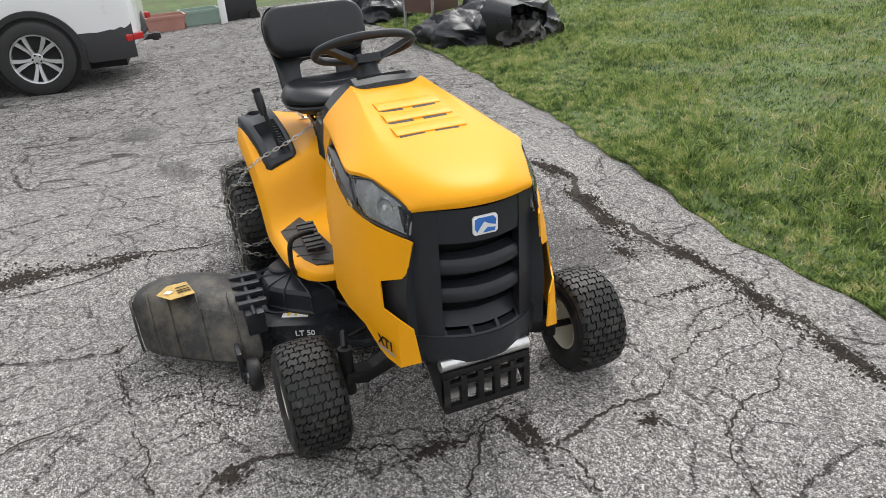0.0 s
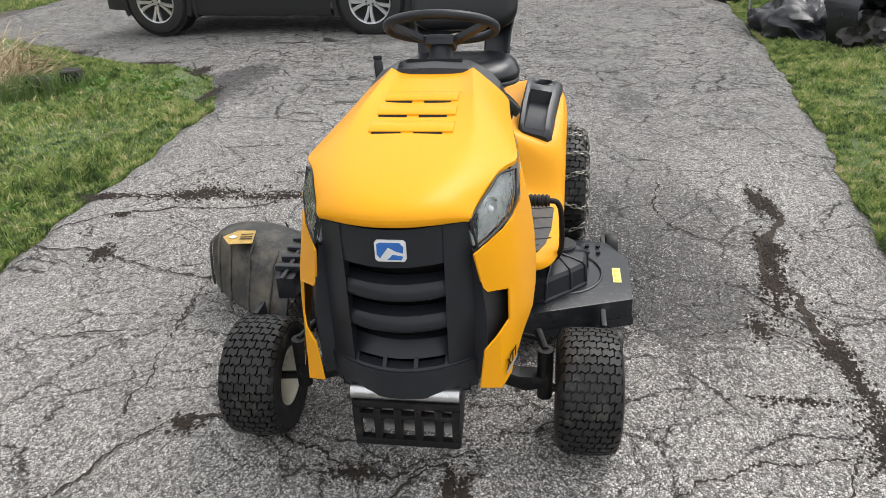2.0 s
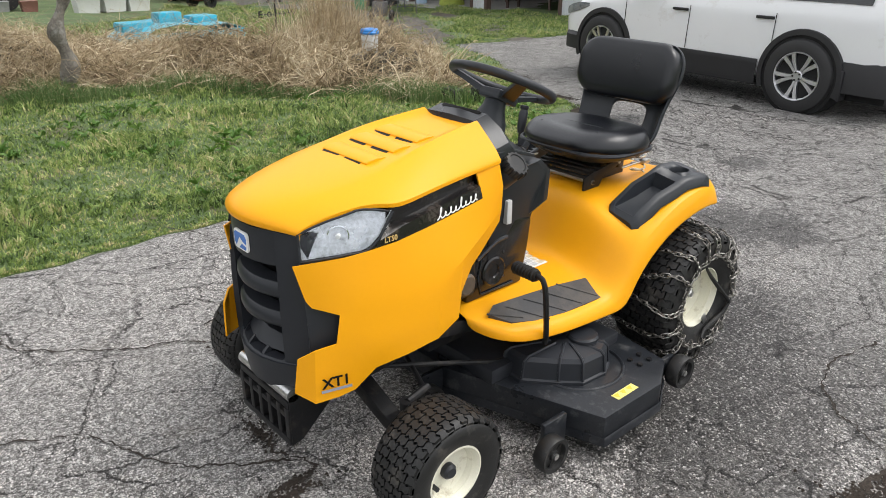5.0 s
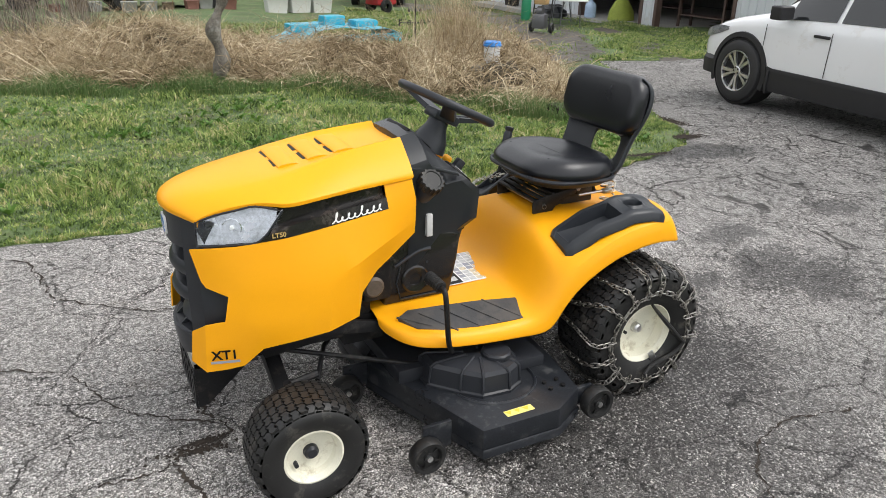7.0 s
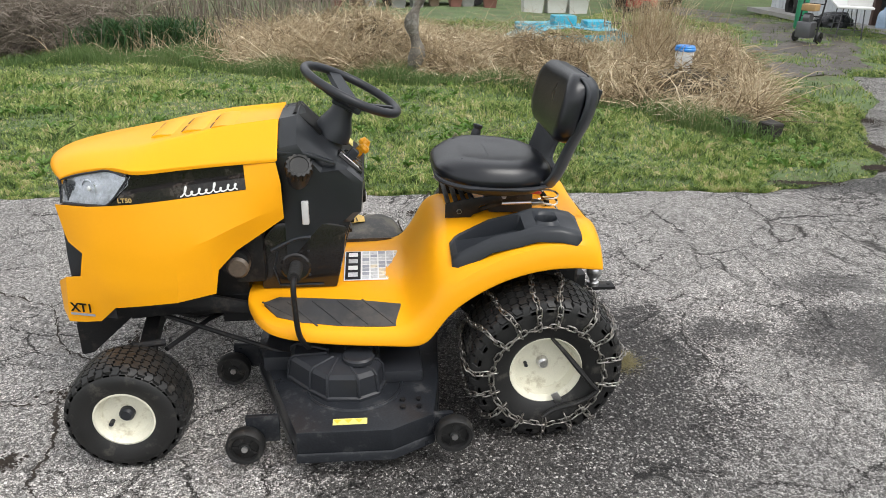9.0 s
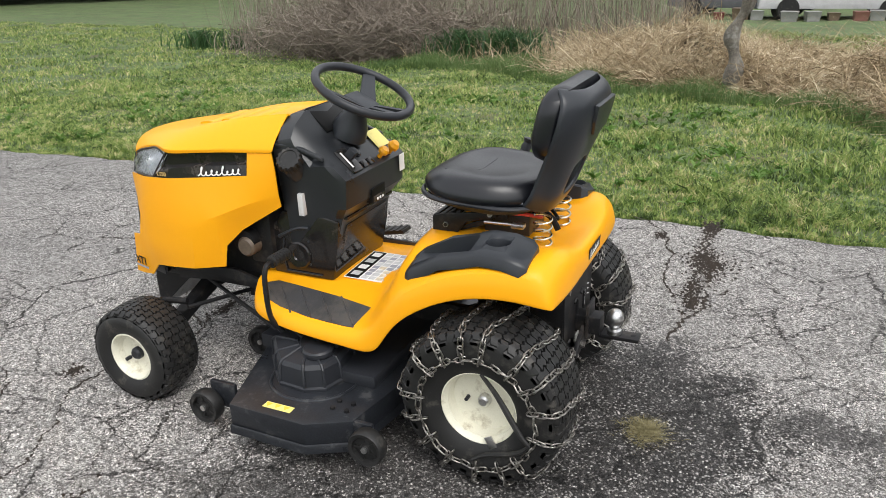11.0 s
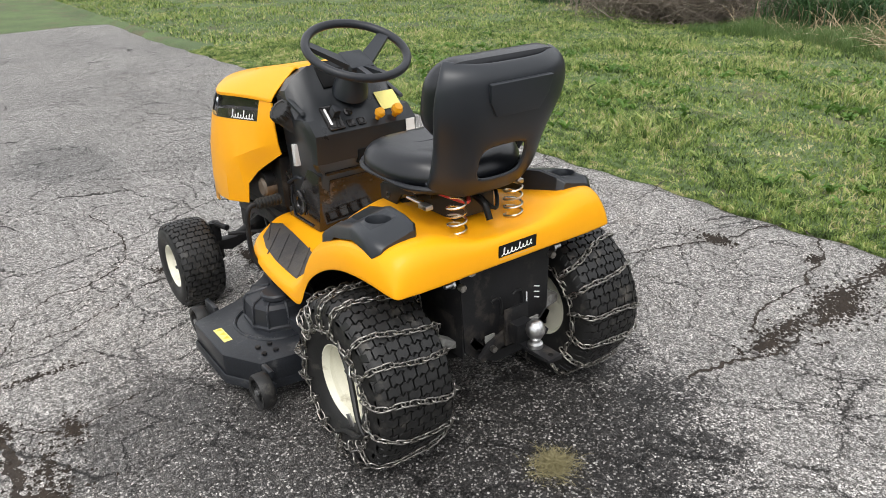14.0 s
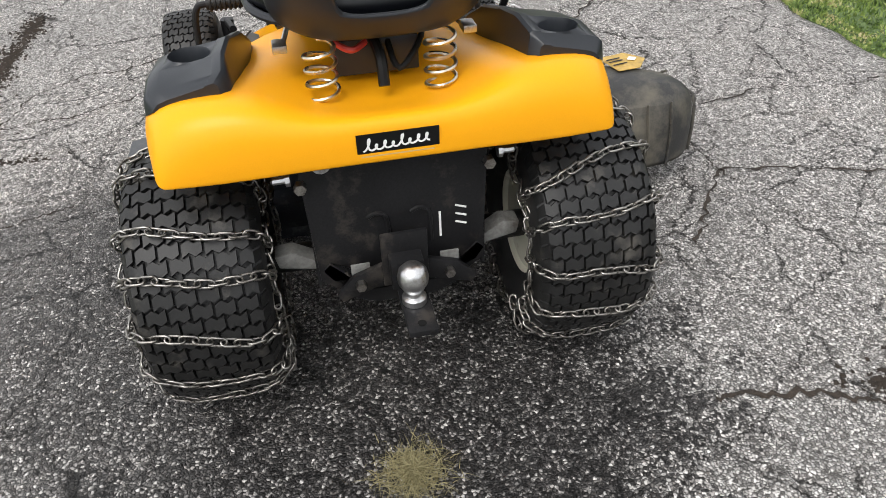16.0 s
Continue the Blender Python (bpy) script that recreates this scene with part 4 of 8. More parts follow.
part("badge_emblem", moved(prism([(-0.008, -0.021), (0.006, -0.008), (0.029, -0.012), (0.025, -0.021)], 0, 1.5036, 1.5046), moved_z), BLUE_DECAL, badge)

# front bumper plate with its openings
bits = [block(1.470, 1.492, -0.135, 0.140, 0.182, 0.204, 0.003), block(1.470, 1.490, -0.135, 0.140, 0.268, 0.284, 0.003), block(1.466, 1.488, -0.135, 0.140, 0.302, 0.322, 0.003)]
for y in (-0.133, 0.139):
    bits.append(prism([(1.485, 0.182), (1.485, 0.34), (1.30, 0.37), (1.30, 0.325), (1.45, 0.19)], 1, y - 0.003, y + 0.003))
bumper = part("bumper", join(*bits), FRAME_BLACK, mower, "black slotted steel front bumper")
for y in (-0.126, -0.072, -0.019, 0.034, 0.087, 0.131):
    part("bumper_bar", block(1.470, 1.491, y - 0.010, y + 0.010, 0.204, 0.302, 0.002), FRAME_BLACK, bumper)
part("bumper_cap", moved(lathe([(0, -0.137), (0.020, -0.137), (0.020, 0.142), (0, 0.142)], 1, 20), Matrix.Translation((1.470, 0, 0.342))), STEEL, bumper, "worn bright steel edge")
part("bumper_backing", block(1.435, 1.44, -0.12, 0.125, 0.19, 0.31), STEEL, bumper)

# frame, engine and front axle
bits = [block(-0.17, 1.44, s * 0.155 - 0.012, s * 0.155 + 0.012, 0.335, 0.405, 0.003) for s in (-1, 1)]
bits += [block(1.02, 1.34, -0.15, 0.15, 0.34, 0.37), block(0.86, 1.0, -0.16, 0.16, 0.30, 0.40)]
part("chassis", join(*bits), FRAME_BLACK, mower, "black steel chassis rails")
part("engine", join(block(0.90, 1.34, -0.17, 0.17, 0.40, 0.70, 0.02), moved(disc(0.15, 0.0, 0.14, 2, 28, 0.02), Matrix.Translation((1.1, 0, 0.70))), block(0.84, 0.94, -0.06, 0.20, 0.46, 0.66, 0.015), moved(disc(0.045, 0, 0.09, 1, 16), Matrix.Translation((0.93, 0.15, 0.55)))), FRAME_BLACK, mower, "dark engine behind the panels")
part("oil_filter", moved(disc(0.036, 0, 0.08, 1, 20, 0.008), Matrix.Translation((0.92, 0.17, 0.535))), surface("grimy_filter", (0.10, 0.075, 0.055), 0.5, var=0.3), mower)
bits = [prism([(-0.36, 0.215), (-0.30, 0.20), (-0.1, 0.27), (0.1, 0.27), (0.30, 0.20), (0.36, 0.215), (0.36, 0.25), (0.28, 0.25), (0.1, 0.325), (-0.1, 0.325), (-0.28, 0.25), (-0.36, 0.25)], 0, 1.215, 1.265, 0.004)]
axle = part("front_axle", join(*bits), FRAME_BLACK, mower)
for s in (-1, 1):
    part("spindle", join(moved(disc(0.022, 0.17, 0.33, 2, 16), Matrix.Translation((1.24, 0.352 * s, 0))), rod([(1.24, 0.352 * s, 0.20), (1.24, 0.49 * s, 0.19)], 0.012), rod([(1.24, 0.352 * s, 0.325), (1.15, 0.33 * s, 0.325)], 0.012)), FRAME_BLACK, axle)
    part("tie_rod", rod([(1.15, 0.33 * s, 0.30), (1.06, 0.12 * s, 0.29), (1.0, 0.05 * s, 0.29)], 0.008), FRAME_BLACK, axle)
for y in (0.20, -0.2):
    part("deck_hanger", rod([(1.22, y * 0.7, 0.33), (0.80, y * 1.3, 0.23), (0.5, y * 1.5, 0.22)], 0.008), FRAME_BLACK, mower)
part("side_rail", flip(prism([(1.30, 0.395), (1.02, 0.425), (0.86, 0.385), (0.84, 0.345), (1.02, 0.375), (1.28, 0.35)], 1, 0.20, 0.215, 0.002), 1), FRAME_BLACK, mower)
part("side_rail", flip(prism([(1.30, 0.395), (1.02, 0.425), (0.86, 0.385), (0.84, 0.345), (1.02, 0.375), (1.28, 0.35)], 1, 0.20, 0.215, 0.002), -1), FRAME_BLACK, mower)

# dash tower
def tower(y, top, inset, low=0.44):
    d = inset
    return [Vector((x, y, z)) for x, z in ((0.80 - d, low), (0.80 - d, 0.70), (0.795 - d, 0.90 - d), (0.772 - d, top - 0.012), (0.715 - d * 0.5, top), (0.640 + d * 0.2, top - 0.082 + d * 0.4), (0.560 + d, 0.842), (0.512 + d, 0.798), (0.520 + d, 0.700), (0.556 + d, 0.655), (0.590 + d, 0.55), (0.618 + d, low))]


rows = [tower(-0.205, 0.905, 0.03), tower(-0.198, 0.925, 0.004), tower(-0.165, 0.962, 0.0), tower(-0.105, 0.994, 0.0), tower(0, 0.998, 0.0), tower(0.105, 0.994, 0.0), tower(0.165, 0.962, 0.0), tower(0.198, 0.925, 0.004), tower(0.205, 0.905, 0.03)]
for r in rows:
    for i in (0, 1, 9, 10, 11):
        r[i].y *= 0.84
dash = part("dashboard", loft(rows, ring=True, caps=True), DASH, mower, "dark grey plastic dashboard tower", 25)
part("dash_lower", join(prism([(0.86, 0.425), (0.85, 0.60), (0.80, 0.66), (0.66, 0.665), (0.572, 0.645), (0.584, 0.55), (0.612, 0.425)], 1, -0.178, 0.178, 0.010)), GLOSS_BLACK, dash, "glossy black lower column cover", 25)
for s in (1, -1):
    part("dash_trim", flip(rod(curve([(0.82, 0.181, 0.565), (0.74, 0.182, 0.605), (0.69, 0.182, 0.61)], 4), 0.007, 8), s), GREY_PLASTIC, dash)
    part("dash_trim", flip(rod([(0.655, 0.1805, 0.44), (0.80, 0.1805, 0.44), (0.815, 0.1805, 0.50), (0.80, 0.1805, 0.56)], 0.003, 6), s), GREY_PLASTIC, dash)
part("dash_well", moved(block(-0.055, 0.055, -0.085, 0.085, -0.02, 0.001, 0.004), pose(0.683, 0, 0.964, 0, -42, 0)), BLACK_DECAL_SHADE, dash, "dark opening at the column foot")
cap_pose = pose(0.712, 0.204, 0.840, -44, -10, 0)
part("fuel_neck", moved(lathe([(0, -0.07), (0.036, -0.07), (0.040, 0.0), (0.034, 0.012), (0, 0.012)], 2, 24), cap_pose), GREY_PLASTIC, dash)
ridged = []
for k in range(84):
    a = 2 * math.pi * k / 84
    q = 0.0445 if (k // 3) % 2 else 0.0405
    ridged.append([Vector((r * math.cos(a), r * math.sin(a), h)) for r, h in ((0.001, 0.012), (q, 0.012), (q, 0.034), (q - 0.004, 0.040), (0.030, 0.041), (0.028, 0.038), (0.001, 0.038))])
part("fuel_cap", moved(loft(ridged, wrap=True), cap_pose), RUBBER, dash, "black ribbed fuel cap")
part("fuel_sight", block(0.690, 0.712, 0.172, 0.2015, 0.660, 0.738, 0.004), SIGHT, dash, "milky fuel sight strip")
for q in (1, -1):
    part("dash_shoulder", flip(prism([(0.775, 0.905), (0.690, 0.900), (0.600, 0.868), (0.596, 0.856), (0.690, 0.886), (0.775, 0.890)], 1, 0.186, 0.2045, 0.004), q), DASH, dash, "", 25)
part("column_lip", block(0.548, 0.575, -0.160, 0.160, 0.648, 0.660, 0.004), GLOSS_BLACK, dash)
part("column_panel", moved(block(-0.006, 0.004, -0.140, 0.140, -0.085, 0.085, 0.004), pose(0.5895, 0, 0.545, 0, -15, 0)), GLOSS_BLACK, dash, "glossy bevelled column panel")
for z in (0.475, 0.515, 0.56):
    part("column_mark", moved(disc(0.004, -0.001, 0.001, 1, 10), Matrix.Translation((0.70, 0.1795, z))), GREY_PLASTIC, dash)
for q in (1, -1):
    part("column_boss", flip(moved(lathe([(0.020, 0.0), (0.046, 0.0), (0.050, 0.006), (0.044, 0.010), (0.024, 0.007), (0.020, 0.0)], 1, 28), Matrix.Translation((0.745, 0.176, 0.505))), q), GLOSS_BLACK, dash)
# controls on the face turned to the seat
face = pose(0.576, 0, 0.8545, 0, -42.5, 0)
part("throttle_plate", moved(block(-0.075, 0.025, 0.080, 0.142, -0.006, 0.012, 0.010), face), GLOSS_BLACK, dash)
part("throttle_slot", moved(block(-0.055, 0.010, 0.124, 0.132, 0.010, 0.0128), face), WHITE_DECAL, dash)
part("throttle_lever", moved(block(-0.030, 0.000, 0.088, 0.116, 0.004, 0.045, 0.006), face), BLACK_PLASTIC, dash)
part("ignition_switch", moved(lathe([(0, 0), (0.016, 0), (0.016, 0.008), (0.011, 0.012), (0, 0.012)], 2, 18), face @ pose(-0.012, 0.045, 0)), GLOSS_BLACK, dash)
for y in (0.055, 0.015):
    part("switch", moved(block(-0.072, -0.044, y - 0.015, y + 0.015, -0.002, 0.009, 0.004), face), GLOSS_BLACK, dash)
part("choke_knob", join(moved(lathe([(0, 0), (0.008, 0), (0.008, 0.02), (0.017, 0.024), (0.019, 0.034), (0.014, 0.044), (0, 0.046)], 2, 16), face @ pose(-0.058, -0.050, 0))), KNOB_YELLOW, dash, "yellow pull knob")
part("blade_knob", join(moved(lathe([(0, 0), (0.010, 0), (0.010, 0.02), (0.019, 0.024), (0.021, 0.036), (0.014, 0.050), (0, 0.052)], 2, 16), face @ pose(-0.058, -0.120, 0.0))), KNOB_YELLOW, dash, "yellow blade knob")
part("key_tag", moved(block(-0.002, 0.0, -0.018, 0.018, -0.06, 0.0), pose(0.508, -0.168, 0.80)), WHITE_DECAL, dash, "white hanging key tag")
part("warning_sticker", moved(block(-0.03, 0.045, -0.165, -0.085, 0.004, 0.006), face), YELLOW_LABEL, dash)
part("meter_recess", block(0.512, 0.545, -0.046, 0.046, 0.676, 0.728, 0.004), BLACK_DECAL_SHADE, dash)
part("meter", block(0.508, 0.53, -0.034, 0.040, 0.678, 0.700, 0.003), GLOSS_BLACK, dash)
for i in range(3):
    part("meter_mark", block(0.5065, 0.5082, -0.022 + i * 0.018, -0.012 + i * 0.018, 0.684, 0.692), WHITE_DECAL, dash)

# steering wheel
hub = pose(0.545, 0, 1.052, 0, -26, 0)
ring = [(0.163 * math.cos(a), 0.172 * math.sin(a), 0.0) for a in (2 * math.pi * k / 48 for k in range(48))]
wheel = part("steering_wheel", moved(rod(ring, 0.0145, 12, closed=True), hub), BLACK_PLASTIC, mower, "black three-spoke steering wheel")
bits = []
for s in (-1, 1):
    a, b = Vector((-0.015, 0.030 * s, -0.055)), Vector((0.070, 0.150 * s, -0.004))
    bits.append(loft([[Vector((a.x - 0.03, a.y, a.z)), Vector((a.x + 0.035, a.y, a.z)), Vector((a.x + 0.035, a.y, a.z + 0.02)), Vector((a.x - 0.03, a.y, a.z + 0.02))], [Vector((b.x - 0.024, b.y, b.z - 0.008)), Vector((b.x + 0.024, b.y, b.z - 0.008)), Vector((b.x + 0.024, b.y, b.z + 0.007)), Vector((b.x - 0.024, b.y, b.z + 0.007))]], ring=True, caps=True))
    bits.append(loft([[Vector((-0.05, 0.014 * s - 0.011, -0.05)), Vector((-0.05, 0.014 * s + 0.011, -0.05)), Vector((-0.05, 0.014 * s + 0.011, -0.03)), Vector((-0.05, 0.014 * s - 0.011, -0.03))], [Vector((-0.158, 0.030 * s - 0.010, -0.006)), Vector((-0.158, 0.030 * s + 0.010, -0.006)), Vector((-0.158, 0.030 * s + 0.010, 0.006)), Vector((-0.158, 0.030 * s - 0.010, 0.006))]], ring=True, caps=True))
bits.append(moved(block(-0.055, 0.045, -0.045, 0.045, -0.062, -0.028, 0.010), Matrix()))
part("wheel_spokes", moved(join(*bits), hub), GREY_PLASTIC, wheel)
part("steering_column", moved(lathe([(0, -0.17), (0.064, -0.17), (0.058, -0.13), (0.038, -0.085), (0.034, -0.05), (0, -0.05)], 2, 24), hub), GREY_PLASTIC, mower, "", 40)

# rear body and foot platform in one moulding
PLATFORM = [
    (0.905, [(0, .425), (.08, .425), (.15, .422), (.19, .418), (.21, .413), (.225, .405), (.228, .378)]),
    (0.880, [(0, .432), (.09, .430), (.17, .425), (.22, .415), (.25, .405), (.275, .392), (.280, .358)]),
    (0.845, [(0, .436), (.1, .433), (.19, .424), (.25, .409), (.29, .398), (.328, .386), (.336, .350)]),
    (0.78, [(0, .437), (.1, .435), (.2, .422), (.27, .405), (.33, .391), (.372, .379), (.382, .342)]),
    (0.60, [(0, .437), (.1, .435), (.22, .416), (.3, .396), (.35, .381), (.394, .366), (.404, .328)]),
]
SEAT_RISE = [
    (0.43, [(0, .437), (.1, .436), (.21, .420), (.29, .396), (.35, .376), (.398, .360), (.408, .320)]),
    (0.375, [(0, .45), (.1, .452), (.2, .446), (.28, .420), (.35, .394), (.400, .372), (.410, .314)]),
    (0.325, [(0, .545), (.1, .55), (.2, .54), (.28, .505), (.35, .462), (.402, .415), (.412, .322)]),
    (0.29, [(0, .62), (.1, .625), (.2, .610), (.27, .585), (.35, .530), (.402, .475), (.412, .380)]),
]
SEAT_TOP = [
    (0.24, [(0, .652), (.1, .655), (.17, .638), (.245, .598), (.345, .570), (.402, .542), (.414, .448)]),
    (0.15, [(0, .650), (.1, .652), (.16, .640), (.24, .600), (.345, .594), (.402, .596), (.415, .508)]),
    (0.06, [(0, .640), (.1, .642), (.16, .645), (.24, .628), (.345, .632), (.404, .638), (.417, .550)]),
]
FENDER_END = [
    (-0.04, [(0, .622), (.1, .624), (.16, .648), (.235, .656), (.345, .654), (.408, .664), (.420, .574)]),
    (-0.13, [(0, .616), (.1, .620), (.16, .650), (.236, .674), (.345, .672), (.404, .664), (.414, .574)]),
    (-0.19, [(0, .632), (.1, .634), (.165, .658), (.235, .688), (.345, .680), (.398, .650), (.406, .566)]),
    (-0.230, [(0, .642), (.1, .642), (.17, .652), (.232, .668), (.345, .656), (.392, .618), (.400, .560)]),
    (-0.246, [(0, .624), (.1, .624), (.17, .624), (.23, .626), (.335, .606), (.382, .584), (.394, .560)]),
    (-0.249, [(0, .562), (.1, .562), (.17, .562), (.21, .560), (.31, .557), (.366, .556), (.386, .556)]),
]
BODY = PLATFORM + SEAT_RISE + SEAT_TOP + FENDER_END
body = part("rear_body", thick(loft([mirrored([(x + (0.55 * max(0, y - 0.2) ** 2 if x < -0.18 else 0), y, z) for y, z in pts]) for x, pts in BODY]), 0.005), YELLOW, mower, "yellow moulded rear fender and foot platform", 60, 2)


def foot_mat(side):
    plan = [(0.845, 0.262), (0.80, 0.318), (0.72, 0.345), (0.60, 0.362), (0.385, 0.372), (0.405, 0.285), (0.55, 0.262), (0.70, 0.245), (0.80, 0.236)]
    def zf(x, y):
        return 0.4375 - 0.20 * max(0, y - 0.10) - 0.22 * max(0, y - 0.27) + 0.004
    bm = bmesh.new()
    lo = [bm.verts.new((x, y, zf(x, y) - 0.004)) for x, y in plan]
    hi = [bm.verts.new((x, y, zf(x, y) + 0.009)) for x, y in plan]
    bm.faces.new(lo)
    bm.faces.new(hi[::-1])
    for i in range(len(plan)):
        j = (i + 1) % len(plan)
        bm.faces.new((lo[i], lo[j], hi[j], hi[i]))
    mat_ob = part("foot_mat", flip(bm, side), MAT_RUBBER, body, "black ribbed rubber foot mat", 30)
    for x0 in (0.46, 0.54, 0.62, 0.70, 0.78):
        pts = [(x0 - 0.03 + 0.1 * t, 0.262 + 0.098 * (1 - t) if x0 < 0.75 else 0.26 + 0.06 * (1 - t)) for t in (0, 0.33, 0.66, 1)]
        part("mat_rib", flip(rod([(x, y, zf(x, y) + 0.009) for x, y in pts], 0.0032, 6), side), MAT_RUBBER, mat_ob)
    return mat_ob


both(foot_mat)


def tray(side):
    """Moulded tray on the fender: a long pocket and a cup ring, or the lift lever's notched slot."""
    cup = -0.050 if side > 0 else -0.096
    stations = [(0.244, .610, 0.0), (0.226, .626, 0.0), (0.214, .634, 0.010), (0.12, .684, 0.046), (0.03, .708, 0.046), (0.022, .712, 0.0), (cup + 0.036, .724 if side > 0 else .724, 0.0), (cup - 0.036, .724 if side > 0 else .718, 0.0), (-0.136, .712, 0.0), (-0.154, .700, 0.0)]
    rows = []
    for i, (x, z, d) in enumerate(stations):
        tight = 0.014 if i in (0, len(stations) - 1) else 0.0
        shift = 0.032 * max(0.0, min(1.0, (0.2 - x) / 0.3))
        out, inn = 0.358 + shift * 1.25 - tight, 0.226 + shift * 0.9 + tight
        z -= 0.002
        drop = 0.045 if i < len(stations) - 1 else 0.02
        drop += 0.012 if i < 3 else 0.0
        rows.append([p - Vector((0, 0, 0.020 * (p.y - inn) / (out - inn))) for p in [Vector((x, inn - 0.004, z - drop - 0.04)), Vector((x, inn + 0.004, z - 0.005)), Vector((x, inn + 0.010, z)), Vector((x, inn + 0.024, z - 0.001)), Vector((x, inn + 0.026, z - 0.003 - d)), Vector((x, out - 0.030, z - 0.006 - d)), Vector((x, out - 0.028, z - 0.006)), Vector((x, out - 0.012, z - 0.009)), Vector((x, out - 0.004, z - 0.016)), Vector((x, out, z - drop))]])
    bm = loft(rows)
    bm.verts.ensure_lookup_table()
    n = len(rows[0])
    bm.faces.new(bm.verts[:n])
    bm.faces.new(bm.verts[-n:])
    gone = [f for f in bm.faces if {v.index for v in f.verts} == {6 * n + 4, 6 * n + 5, 7 * n + 4, 7 * n + 5}]
    bmesh.ops.delete(bm, geom=gone, context="FACES")
    # round cup hole in the square that was left open
    c00, c01, c10, c11 = rows[6][4], rows[6][5], rows[7][4], rows[7][5]
    mid = (c00 + c01 + c10 + c11) / 4
    hole = []
    for r, dz, square in ((1, 0.0, True), (0.036, 0.0015, False), (0.0345, -0.002, False), (0.032, -0.027, False), (0.001, -0.028, False)):
        ring = []
        for k in range(32):
            a = 2 * math.pi * k / 32
            cx, cy = math.cos(a), math.sin(a)
            if square:
                m = max(abs(cx), abs(cy))
                u, v = (cx / m + 1) / 2, (cy / m + 1) / 2
                ring.append(c10.lerp(c00, u).lerp(c11.lerp(c01, u), v))
            else:
                ring.append(mid + Vector((r * cx, r * cy, dz)))
        hole.append(ring)
    return part("cup_tray" if side > 0 else "lever_tray", flip(join(bm, loft(hole, ring=True)), side), GREY_PLASTIC, body, "dark grey moulded fender tray", 40)


trays = both(tray)
notch = [block(0.05 + i * 0.019, 0.058 + i * 0.019, -0.285, -0.262, 0.664 + 0.014 - i * 0.0052, 0.676 + 0.014 - i * 0.0052) for i in range(8)]
part("lever_notches", join(*notch), GREY_PLASTIC, trays[1])
lever = part("lift_lever", rod([(0.17, -0.275, 0.60), (0.13, -0.298, 0.70), (0.105, -0.316, 0.77)], 0.008, 10), FRAME_BLACK, mower, "black deck lift lever")
part("lever_grip", moved(lathe([(0, -0.005), (0.012, -0.005), (0.017, 0.02), (0.018, 0.075), (0.014, 0.088), (0.018, 0.094), (0.018, 0.104), (0, 0.108)], 2, 16), look((0.108, -0.315, 0.752), (0.16, -0.297, 0.59))), BLACK_PLASTIC, lever)

# floor sticker: dark column and a grid of coloured pictures
plate = part("floor_sticker", moved(block(0.385, 0.592, -0.072, 0.145, 0.0, 0.0015), pose(0, 0, 0.4405, -3.5, 0, 0)), WHITE_DECAL, body, "white instruction sticker with small pictures")
rnd = random.Random(3)
PALE_CELL = surface("pale_print", (0.52, 0.53, 0.54), 0.4, var=0.3, scale=60, bump=0)
TAN_CELL = surface("tan_print", (0.62, 0.54, 0.40), 0.4, var=0.3, scale=60, bump=0)
for i in range(5):
    for j in range(8):
        x0, y0 = 0.391 + i * 0.0285, -0.068 + j * 0.0262
        part("sticker_cell", moved(block(x0, x0 + 0.024, y0, y0 + 0.021, 0.0016, 0.0022), pose(0, 0, 0.4405, -3.5, 0, 0)), rnd.choice([PALE_CELL, TAN_CELL, PALE_CELL, GREY_DECAL, PALE_CELL]), plate)
for j in range(4):
    part("sticker_mark", moved(block(0.545, 0.578, -0.058 + j * 0.050, -0.028 + j * 0.050, 0.0022, 0.0028), pose(0, 0, 0.4405, -3.5, 0, 0)), rnd.choice([PALE_CELL, WHITE_DECAL]), plate)
part("sticker_cell", moved(block(0.535, 0.588, -0.068, 0.141, 0.0016, 0.0022), pose(0, 0, 0.4405, -3.5, 0, 0)), BLACK_DECAL_SHADE, plate)

# rear sticker with the maker's script as plain strokes
stick = part("rear_sticker", moved(block(-0.0012, 0.0, -0.070, 0.068, -0.018, 0.018), pose(-0.2475, 0.0, 0.6015, 0, -3.5, 0)), BLACK_DECAL_SHADE, body, "black sticker with white script strokes")
part("script_bar", moved(squiggle(0.112, 0.023, 8), pose(-0.2490, 0.002, 0.5915, 0, -3.5, -90)), WHITE_DECAL, stick, "", 60)
part("sticker_line", moved(block(-0.0014, 0.0, -0.062, 0.062, -0.026, -0.0225), pose(-0.2478, 0.0, 0.6015, 0, -3.5, 0)), GOLD_DECAL, body)

# seat
def rounded(hx, hy, r, n=8, cx=0.0):
    out = []
    for sx, sy, a0 in ((1, 1, 0), (-1, 1, 90), (-1, -1, 180), (1, -1, 270)):
        for k in range(n + 1):
            a = radians(a0 + 90 * k / n)
            out.append((cx + sx * (hx - r) + r * math.cos(a), sy * (hy - r) + r * math.sin(a)))
    return out


seat_pose = pose(0.082, 0, 0.784, 0, -4, 0)
rows = []
